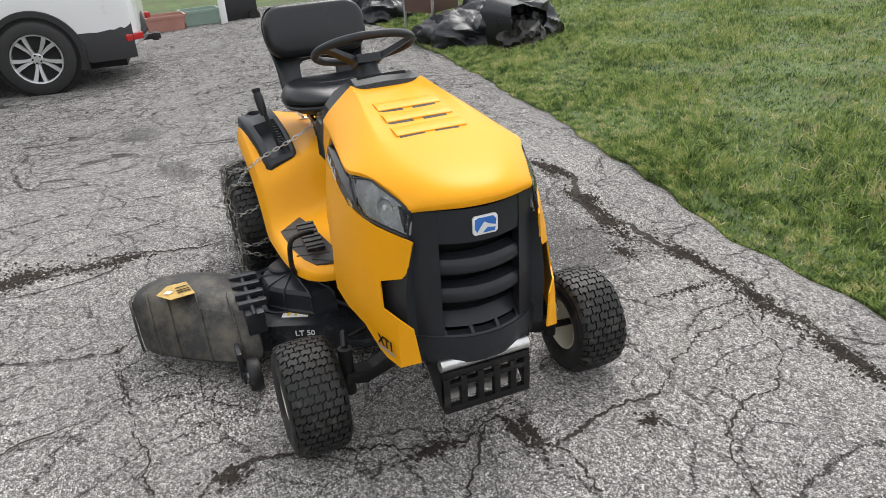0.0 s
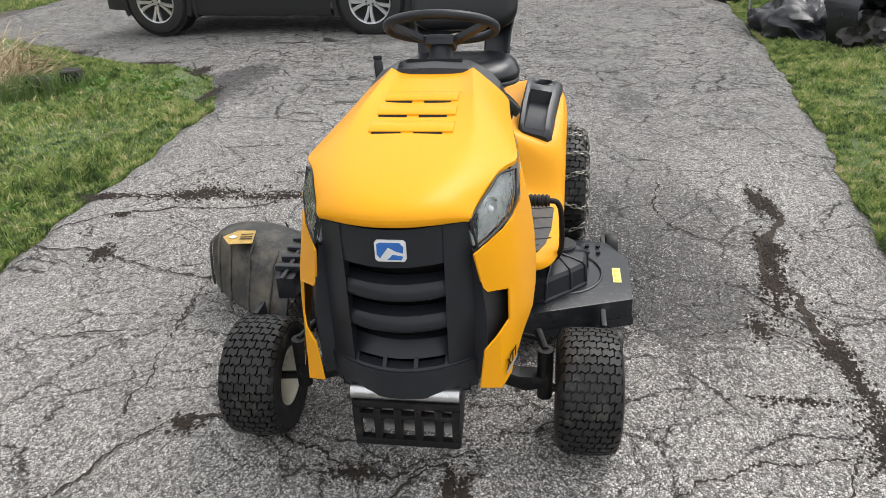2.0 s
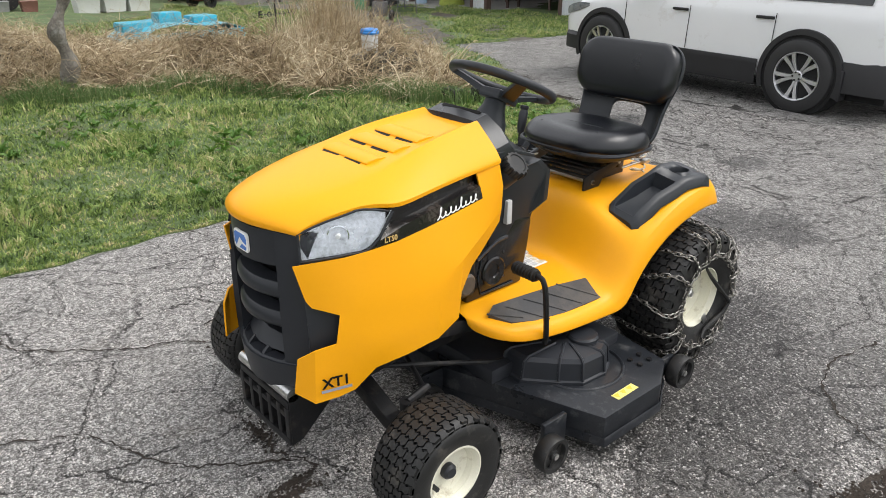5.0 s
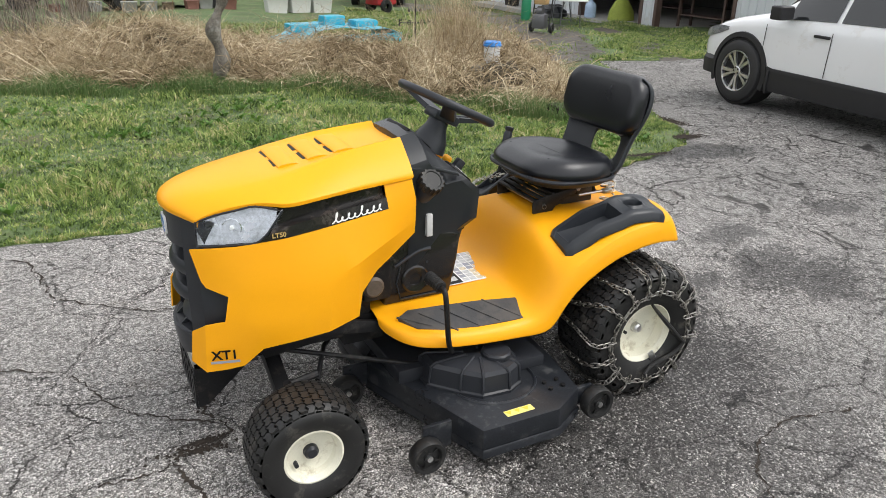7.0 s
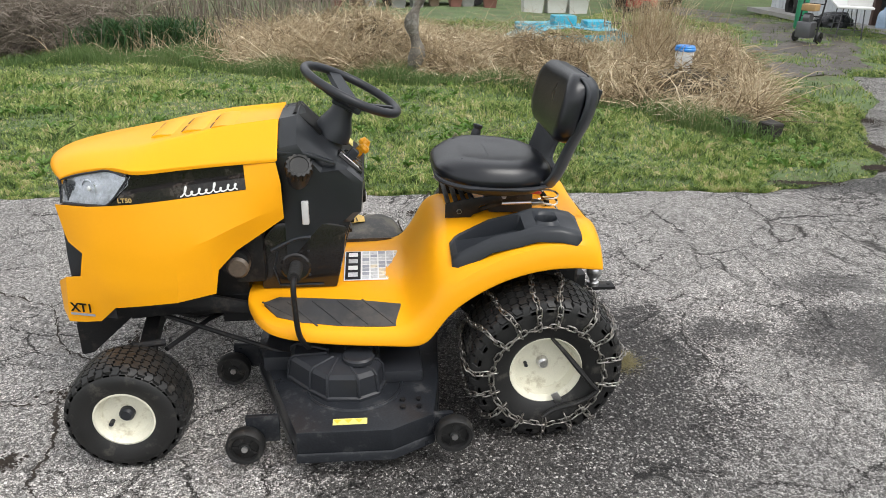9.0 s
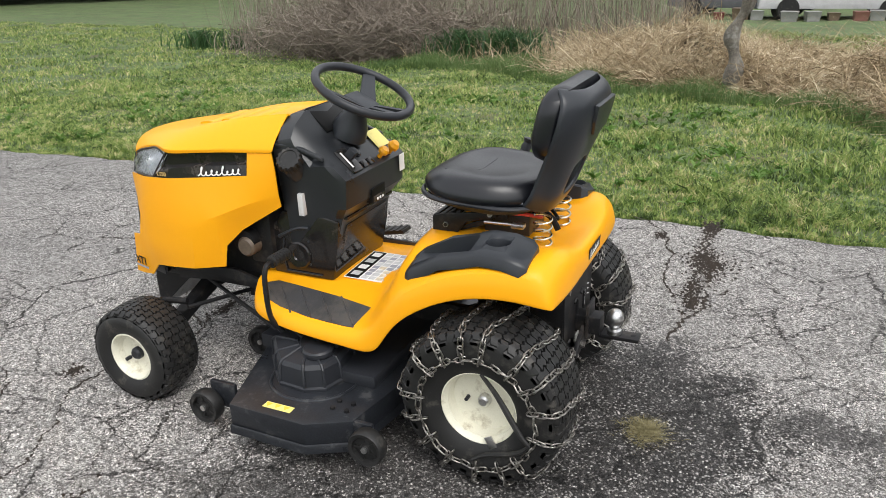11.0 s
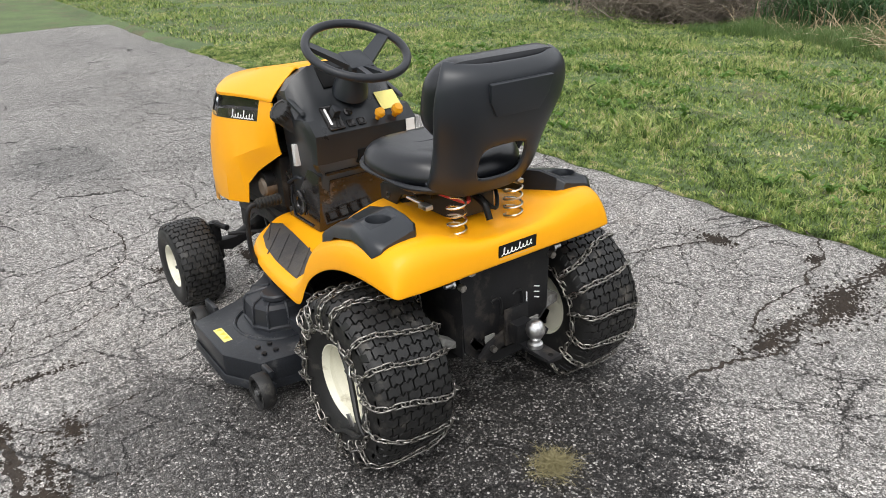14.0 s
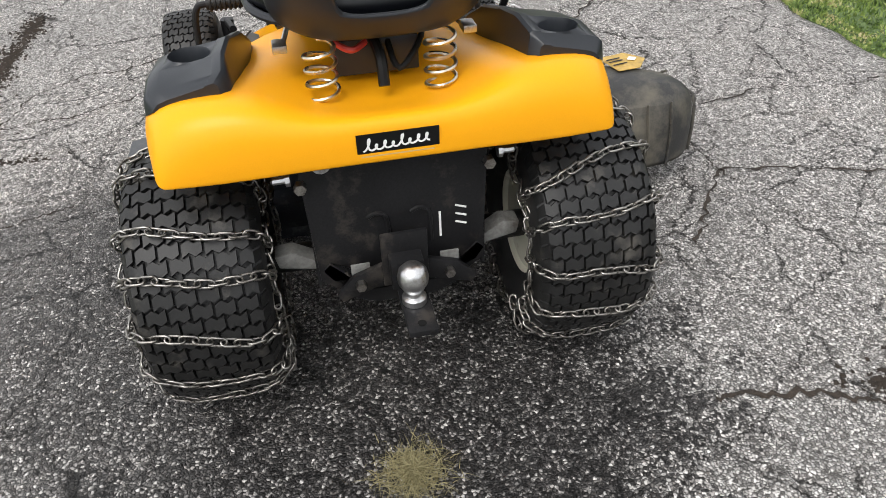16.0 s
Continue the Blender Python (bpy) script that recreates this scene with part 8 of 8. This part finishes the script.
for x, y, w, d, h, t in ((-14.2, -13.2, 1.6, 0.6, 0.85, 4), (-15.2, -11.9, 1.2, 0.7, 1.1, -6), (-15.5, -16.2, 1.8, 0.6, 1.2, 3)):
    bench = thing("workbench", "cluttered dark workbench inside the garage", "workbench", pose(x, y, GZ + 0.03, 0, 0, 90 + t), "garage benches")
    part("bench_top", block(-w / 2, w / 2, -d / 2, d / 2, h - 0.05, h, 0.005), BROWN_TRIM, bench)
    for sx in (-1, 1):
        for sy in (-1, 1):
            part("leg", block(sx * (w / 2 - 0.05) - 0.03, sx * (w / 2 - 0.05) + 0.03, sy * (d / 2 - 0.05) - 0.03, sy * (d / 2 - 0.05) + 0.03, 0, h - 0.05), BROWN_TRIM, bench)
    part("bench_shelf", block(-w / 2 + 0.05, w / 2 - 0.05, -d / 2 + 0.05, d / 2 - 0.05, 0.3, 0.33), BROWN_TRIM, bench)
for x, y, sx, sy, sz, c in ((-14.2, -13.0, 0.3, 0.25, 0.3, (0.35, 0.33, 0.30)), (-14.2, -12.5, 0.2, 0.2, 0.35, (0.12, 0.12, 0.14)), (-15.2, -11.9, 0.35, 0.25, 0.2, (0.3, 0.28, 0.25))):
    b = part("storage_box", block(-sx / 2, sx / 2, -sy / 2, sy / 2, 0, sz, 0.01), surface("box_card", c, 0.7, var=0.2))
    b.matrix_world = pose(x, y, GZ + 0.03 + (0.85 if x > -15 else 1.1), 0, 0, 10)
    tagged(b, "dusty box on the garage bench", "box", "boxes on the bench")

# folding table, hand cart, black bag, leaning tyre by the garage
TABLE_WHITE = surface("white_table_plastic", (0.78, 0.78, 0.77), 0.4, var=0.03)
GREY_TUBE = surface("grey_tube", (0.16, 0.16, 0.17), 0.4, metal=0.6, var=0.1)
tz = put(-10.9, -14.9)
table = thing("folding_table", "white plastic folding table with grey legs on the mud", "table", pose(-11.0, -15.2, tz, 0, 0, 62))
part("tabletop", block(-1.2, 1.2, -0.38, 0.38, 0.70, 0.745, 0.015), TABLE_WHITE, table)
for x in (-0.85, 0.85):
    for y in (-0.27, 0.27):
        part("leg", rod([(x, y * 0.8, 0.70), (x + 0.04, y, 0.0)], 0.014, 8), GREY_TUBE, table)
    part("brace", rod([(x, -0.25, 0.22), (x, 0.25, 0.22)], 0.010, 8), GREY_TUBE, table)
    part("brace", rod([(x, 0, 0.30), (x * 0.35, 0, 0.69)], 0.010, 8), GREY_TUBE, table)
bin_ = part("white_bin", loft([[Vector((sx * w * 0.7, sy * w, z)) for sx, sy in ((1, 1), (-1, 1), (-1, -1), (1, -1))] for z, w in ((0, 0.24), (0.34, 0.28))], ring=True, caps=True), BIN_WHITE)
bin_.matrix_world = pose(-10.8, -14.6, tz + 0.746, 0, 0, 60)
tagged(bin_, "white plastic bin on the folding table", "bin")
cz = put(-8.9, -13.2)
cart = thing("hand_cart", "black tube hand cart with small wheels on the mud", "hand cart", pose(-8.85, -13.2, cz, 0, 0, 35))
for s in (-1, 1):
    part("rail", rod(curve([(0.12, 0.22 * s, 0.05), (0.02, 0.22 * s, 0.5), (-0.06, 0.22 * s, 0.95), (-0.10, 0.18 * s, 1.06)], 4), 0.018, 8), IRON, cart)
    part("wheel", moved(lathe([(0.03, -0.035), (0.11, -0.035), (0.13, 0), (0.11, 0.035), (0.03, 0.035)], 1, 20), Matrix.Translation((0.0, 0.25 * s, 0.13))), RUBBER, cart)
part("top_rail", rod([(-0.10, -0.18, 1.06), (-0.10, 0.18, 1.06)], 0.018, 8), IRON, cart)
for z in (0.3, 0.55, 0.8):
    part("cross_bar", rod([(0.10 - 0.16 * z, -0.22, z), (0.10 - 0.16 * z, 0.22, z)], 0.012, 8), IRON, cart)
part("motor", join(block(-0.02, 0.28, -0.16, 0.16, 0.12, 0.45, 0.04), moved(disc(0.10, 0, 0.14, 1, 20), Matrix.Translation((0.13, -0.07, 0.52)))), GREY_TUBE, cart)
part("tank", block(-0.03, 0.22, -0.15, 0.15, 0.66, 0.80, 0.03), surface("tan_tank", (0.42, 0.27, 0.12), 0.5, var=0.15), cart)
green = thing("green_cylinder", "green painted gas cylinder by the garage", "cylinder", pose(-10.6, -16.6, put(-10.6, -16.6)))
part("tank", lathe([(0, 0), (0.13, 0), (0.14, 0.03), (0.14, 0.75), (0.10, 0.86), (0.04, 0.90), (0, 0.9)], 2, 20), surface("green_tank_paint", (0.03, 0.26, 0.13), 0.4, var=0.1), green)
part("valve", disc(0.03, 0.9, 1.0, 2, 12), GREY_TUBE, green)
BAG = surface("black_bag_film", (0.010, 0.011, 0.015), 0.30, var=0.25, scale=4, fine=60, bump=0.5, depth=0.01, rough_var=0.12)


def bag_mesh(rx, ry, rz, seed, amount=0.22, steps=5):
    bm = bmesh.new()
    bmesh.ops.create_icosphere(bm, subdivisions=steps, radius=1)
    o = Vector((seed * 3.1, seed * 1.7, 0))
    for v in bm.verts:
        p = v.co.copy()
        crease = 1 - abs(noise.noise(p * 2.1 + o)) * 2.2
        fine = 1 - abs(noise.noise(Vector((p.x * 5.5, p.y * 5.5, p.z * 2.5)) + o)) * 2
        r = 1 + amount * (crease * 0.7 + fine * 0.16) + 0.12 * noise.noise(p * 1.2 - o)
        z = p.z * rz * r
        v.co = Vector((p.x * rx * r, p.y * ry * r, max(z, -0.30 * rz) + 0.30 * rz))
    return bm


bag = part("rubbish_bag", bag_mesh(0.45, 0.4, 0.3, 9), BAG, None, "", 50)
bag.matrix_world = pose(-11.9, -17.2, put(-11.9, -17.2))
tagged(bag, "black rubbish bag beside the garage wall", "rubbish bag", "rubbish bags")
old = thing("scrap_tyre", "worn black car tyre leaning on the garage wall", "scrap tyre", pose(-12.62, -20.6, put(-12.6, -20.6) + 0.37, 0, -14, 85))
part("casing", lathe([(0.20, -0.09), (0.34, -0.11), (0.38, -0.06), (0.385, 0), (0.38, 0.06), (0.34, 0.11), (0.20, 0.09), (0.20, -0.09)], 1, 36), RUBBER, old)

# pickup truck beyond
PICK = surface("grey_silver_paint", (0.42, 0.41, 0.40), 0.3, metal=0.3, var=0.05, coat=0.4)
truck = thing("pickup_truck", "silver pickup truck parked beyond the mud track", "truck", pose(-9.9, -25.6, put(-9.9, -25.6), 0, 0, 62))
part("body", loft([[Vector((x, y, z)) for y, z in ((-0.9, zl), (-0.93, 0.75), (-0.88, zh - 0.06), (-0.6, zh), (0.6, zh), (0.88, zh - 0.06), (0.93, 0.75), (0.9, zl))] for x, zl, zh in ((-2.6, 0.5, 1.15), (-0.6, 0.45, 1.15), (-0.5, 0.45, 1.2), (1.2, 0.45, 1.2), (2.3, 0.45, 1.12), (2.55, 0.5, 1.0))], ring=True, caps=True), PICK, truck, "", 40)
part("cab", loft([[Vector((x, y * w, z)) for y in (-1, 1)] for x, z, w in ((-0.6, 1.15, 0.86), (-0.4, 1.75, 0.68), (0.6, 1.78, 0.68), (1.3, 1.18, 0.84))]), CAR_GLASS, truck, "", 30)
part("grille", block(2.5, 2.58, -0.6, 0.6, 0.72, 0.98, 0.02), STEEL, truck)
part("bumper", block(2.5, 2.72, -0.92, 0.92, 0.42, 0.66, 0.03), PICK, truck)
part("number_plate", block(2.72, 2.73, -0.16, 0.16, 0.50, 0.60), WHITE_DECAL, truck)
for s in (-1, 1):
    part("headlight", block(2.44, 2.57, s * 0.76 - 0.13, s * 0.76 + 0.13, 0.76, 0.96, 0.02), LAMP_LENS, truck)
    for x in (-1.6, 1.65):
        w = part("wheel", moved(lathe([(0.0, -0.1), (0.22, -0.1), (0.36, -0.12), (0.385, 0), (0.36, 0.12), (0.22, 0.1), (0.2, 0.05), (0, 0.06)], 1, 28), Matrix.Translation((x, 0.82 * s, 0.385))), RUBBER, truck)

# old cars and junk in a row, far back
for i, (x, y, c, label) in enumerate(((-1.6, -23.4, (0.45, 0.45, 0.46), "old silver car far back on the lawn"), (0.9, -23.8, (0.10, 0.10, 0.11), "old dark car far back on the lawn"))):
    paint = surface("old_car_paint", c, 0.4, var=0.15)
    old_car = thing("old_car", label, "car", pose(x, y, put(x, y), 0, 0, 8 - 20 * i), "cars far back")
    part("body", loft([[Vector((xx, yy, zz)) for yy, zz in ((-0.8, 0.3), (-0.85, 0.6), (-0.7, zt), (0.7, zt), (0.85, 0.6), (0.8, 0.3))] for xx, zt in ((-2.1, 0.7), (-1.9, 0.92), (-1.2, 0.98), (1.0, 0.95), (2.0, 0.82), (2.15, 0.6))], ring=True, caps=True), paint, old_car, "", 40)
    part("cabin", loft([[Vector((xx, w * s, zz)) for s in (-1, 1)] for xx, zz, w in ((-1.3, 0.95, 0.72), (-0.8, 1.38, 0.58), (0.3, 1.4, 0.58), (1.0, 0.95, 0.70))]), CAR_GLASS, old_car, "", 40)
    for s in (-1, 1):
        for xx in (-1.3, 1.35):
            part("wheel", moved(lathe([(0, -0.09), (0.29, -0.1), (0.31, 0), (0.29, 0.1), (0, 0.09)], 1, 22), Matrix.Translation((xx, 0.76 * s, 0.31))), RUBBER, old_car)
JUNK = [(0.16, 0.04, 0.035), (0.26, 0.26, 0.25), (0.06, 0.06, 0.065), (0.14, 0.10, 0.07), (0.22, 0.10, 0.08)]
rnd = random.Random(5)
for i in range(9):
    x = -3.4 + 0.62 * i + rnd.uniform(-0.15, 0.15)
    s = rnd.uniform(0.13, 0.24)
    b = part("crate", loft([[Vector((sx * w, sy * w * 0.8, z)) for sx, sy in ((1, 1), (-1, 1), (-1, -1), (1, -1))] for z, w in ((0, s * 0.85), (s * 1.3, s), (s * 1.36, s * 1.05))], ring=True, caps=True), surface("crate_plastic", rnd.choice(JUNK), 0.6, var=0.2))
    b.matrix_world = pose(x, -21.9 + rnd.uniform(-0.3, 0.3), put(x, -21.9), 0, 0, rnd.uniform(-20, 20))
    tagged(b, "faded plastic crate on the far lawn", "crate", "crates far back")

# ---- beside the lawn: bags, cabinet, planters ----
for x, y, rx, ry, rz, k, turn, label in ((-4.55, 3.30, 0.42, 0.44, 0.34, 1, 10, "black plastic rubbish bag, bulging and creased, on the lawn"), (-5.05, 2.80, 0.55, 0.36, 0.26, 2, 25, "black plastic rubbish bag slumped on the lawn"), (-5.5, 3.35, 0.5, 0.42, 0.33, 5, 0, "black plastic rubbish bag, bulging and creased, on the lawn"), (-8.2, 2.95, 0.55, 0.42, 0.34, 3, 0, "black plastic rubbish bag behind the cabinet"), (-8.9, 2.75, 0.45, 0.40, 0.30, 4, 40, "black plastic rubbish bag behind the cabinet")):
    ob = part("rubbish_bag", bag_mesh(rx, ry, rz, k, 0.26), BAG, None, "", 40)
    ob.matrix_world = pose(x, y, put(x, y) - 0.02, 0, 0, turn)
    tagged(ob, label, "rubbish bag", "rubbish bags")
mouth = thing("open_bag", "torn open black bag with crumpled film inside", "rubbish bag", pose(-4.12, 3.10, put(-4.12, 3.1), 0, 0, 12), "rubbish bags")
rows = []
for i in range(14):
    a = 2 * math.pi * i / 14
    rr = 0.25 * (1 + 0.18 * math.sin(3 * a + 1) + 0.1 * math.sin(7 * a))
    rows.append([Vector((0.10 - 0.35 * u + 0.03 * math.sin(5 * a + 4 * u), rr * (1 + 0.25 * u) * math.cos(a), 0.235 + rr * 0.9 * (1 + 0.2 * u) * math.sin(a))) for u in (0, 0.25, 0.5, 0.8, 1.1)])
part("mouth", thick(loft(rows, wrap=True), 0.004), BAG, mouth, "", 70)
part("filling", bag_mesh(0.2, 0.2, 0.2, 7, 0.5, 4), surface("dark_bag_inside", (0.012, 0.010, 0.009), 0.5, var=0.5), mouth)
CAB_BROWN, CAB_TAN = surface("brown_enamel", (0.11, 0.065, 0.05), 0.45, var=0.15), surface("tan_enamel", (0.33, 0.31, 0.27), 0.5, var=0.12)
cab = thing("metal_cabinet", "old brown and tan metal cabinet on thin steel legs", "cabinet", pose(-6.3, 2.95, put(-6.3, 2.95), 0, 0, 30))
part("body", block(-0.24, 0.24, -0.28, 0.28, 0.26, 0.85, 0.01), CAB_BROWN, cab)
part("side_panel", block(-0.22, 0.22, 0.281, 0.288, 0.28, 0.83, 0.002), CAB_TAN, cab)
for sx in (-1, 1):
    for sy in (-1, 1):
        part("leg", block(sx * 0.23 - 0.014, sx * 0.23 + 0.014, sy * 0.27 - 0.014, sy * 0.27 + 0.014, -0.02, 0.86), STEEL, cab)
hose = part("garden_hose", rod(curve([(0.5 * math.cos(a), 0.35 * math.sin(a), 0.02 + 0.012 * math.sin(3 * a)) for a in (0.3 + 0.5 * k for k in range(13))], 5), 0.012, 8), surface("green_hose", (0.06, 0.30, 0.16), 0.4, var=0.1))
hose.matrix_world = pose(-6.8, 4.6, put(-6.8, 4.6) + 0.04)
tagged(hose, "green garden hose lying on the lawn", "hose")

PINK, MINT = surface("faded_terracotta", (0.42, 0.21, 0.17), 0.7, var=0.12), surface("mint_planter", (0.26, 0.36, 0.30), 0.6, var=0.12)
for x, y, c, label in ((-9.6, -0.22, PINK, "faded pink planter box of dry soil"), (-9.85, 0.34, MINT, "pale green planter box of dry soil"), (-9.9, -0.95, PINK, "faded pink planter box of dry soil")):
    p = thing("planter", label, "planter", pose(x, y, put(x, y), 0, 0, 6), "planters at the drive's end")
    part("box", loft([[Vector((sx * w * 0.6, sy * w, z)) for sx, sy in ((1, 1), (-1, 1), (-1, -1), (1, -1))] for z, w in ((0, 0.25), (0.24, 0.29), (0.24, 0.31), (0.28, 0.31), (0.28, 0.28), (0.22, 0.27))], ring=True, caps=True), c, p)
    part("soil", block(-0.14, 0.14, -0.24, 0.24, 0.2, 0.235), SOIL, p)
cooler = thing("wheeled_bin", "small dark wheeled bin at the drive's end", "bin", pose(-10.0, 1.0, put(-10.0, 1.0), 0, 0, 5))
part("box", block(-0.2, 0.2, -0.25, 0.25, 0.06, 0.5, 0.03), CAR_BLACK, cooler)
for s in (-1, 1):
    part("wheel", moved(disc(0.09, -0.02, 0.02, 0, 18), Matrix.Translation((0.21, 0.18 * s, 0.09))), RUBBER, cooler)
tank = part("white_post", block(-0.05, 0.05, -0.05, 0.05, -0.02, 0.5, 0.01), TABLE_WHITE)
tank.matrix_world = pose(-9.6, 0.68, put(-9.6, 0.68))
tagged(tank, "short white post beside the planters", "post")

# tuft of dry grass under the hitch
n = 1500
a, r = RNG.uniform(0, 2 * np.pi, n), np.abs(RNG.normal(0, 0.034, n))
x, y = -0.452 + r * np.cos(a), 0.045 + 1.15 * r * np.sin(a)
root = np.stack([x, y, 0.002 + 0.02 * np.exp(-(r / 0.05) ** 2) * RNG.random(n)], 1)
b = RNG.uniform(0, 2 * np.pi, n)
ln = RNG.uniform(0.015, 0.05, n)
v1, f1 = strands(root, root + np.stack([ln * np.cos(b), ln * np.sin(b), RNG.uniform(0.0, 0.018, n)], 1), np.stack([0 * b, 0 * b, 0.006 + 0 * b], 1), RNG.uniform(0.0010, 0.0020, n), 3)
CLIPPINGS = leaf_material("dry_clippings", [(0.16, 0.14, 0.07), (0.26, 0.23, 0.12), (0.36, 0.32, 0.18)], 0.8, 0.1)
tagged(cloud("grass_clippings", v1, f1, CLIPPINGS), "small tuft of dry yellow grass clippings on the asphalt", "clippings", kind="stuff")

# far road, and the dark edge of the woods
ROADM = surface("far_road_asphalt", (0.30, 0.30, 0.30), 0.8, var=0.1, scale=0.5)
rows = [[Vector((x, y, 0.05)), Vector((x + 6.5, y - 3.0, 0.05))] for x, y in ((27.5, -4.0), (29.2, -9.2), (36.5, -15.8), (52, -30), (90, -64))]
tagged(part("road", loft(rows), ROADM), "pale grey road across the far lawn", "road", kind="structure")
n = 26000
a = RNG.uniform(radians(150), radians(345), n)
rad = RNG.uniform(46, 62, n)
px, py = rad * np.cos(a), rad * np.sin(a)
root = np.stack([px, py, np.full(n, -0.5)], 1)
tall = RNG.uniform(3, 15, n)
tip = root + np.stack([RNG.normal(0, 1.4, n), RNG.normal(0, 1.4, n), tall], 1)
v1, f1 = strands(root, tip, RNG.normal(0, 0.5, (n, 3)), RNG.uniform(0.08, 0.3, n), 3)
WOOD = leaf_material("far_woods", [(0.018, 0.022, 0.012), (0.035, 0.036, 0.022), (0.06, 0.055, 0.04)], 0.9, 0)
tagged(cloud("far_woods", v1, f1, WOOD), "dark bare woods along the horizon", "woods", kind="stuff")

# the lawn goes on past the front of the mower
lawn("lawn_grass", 90000, 3.2, 8.5, high_side, 0.062, 0.011, "short spring lawn grass further along the driveway")
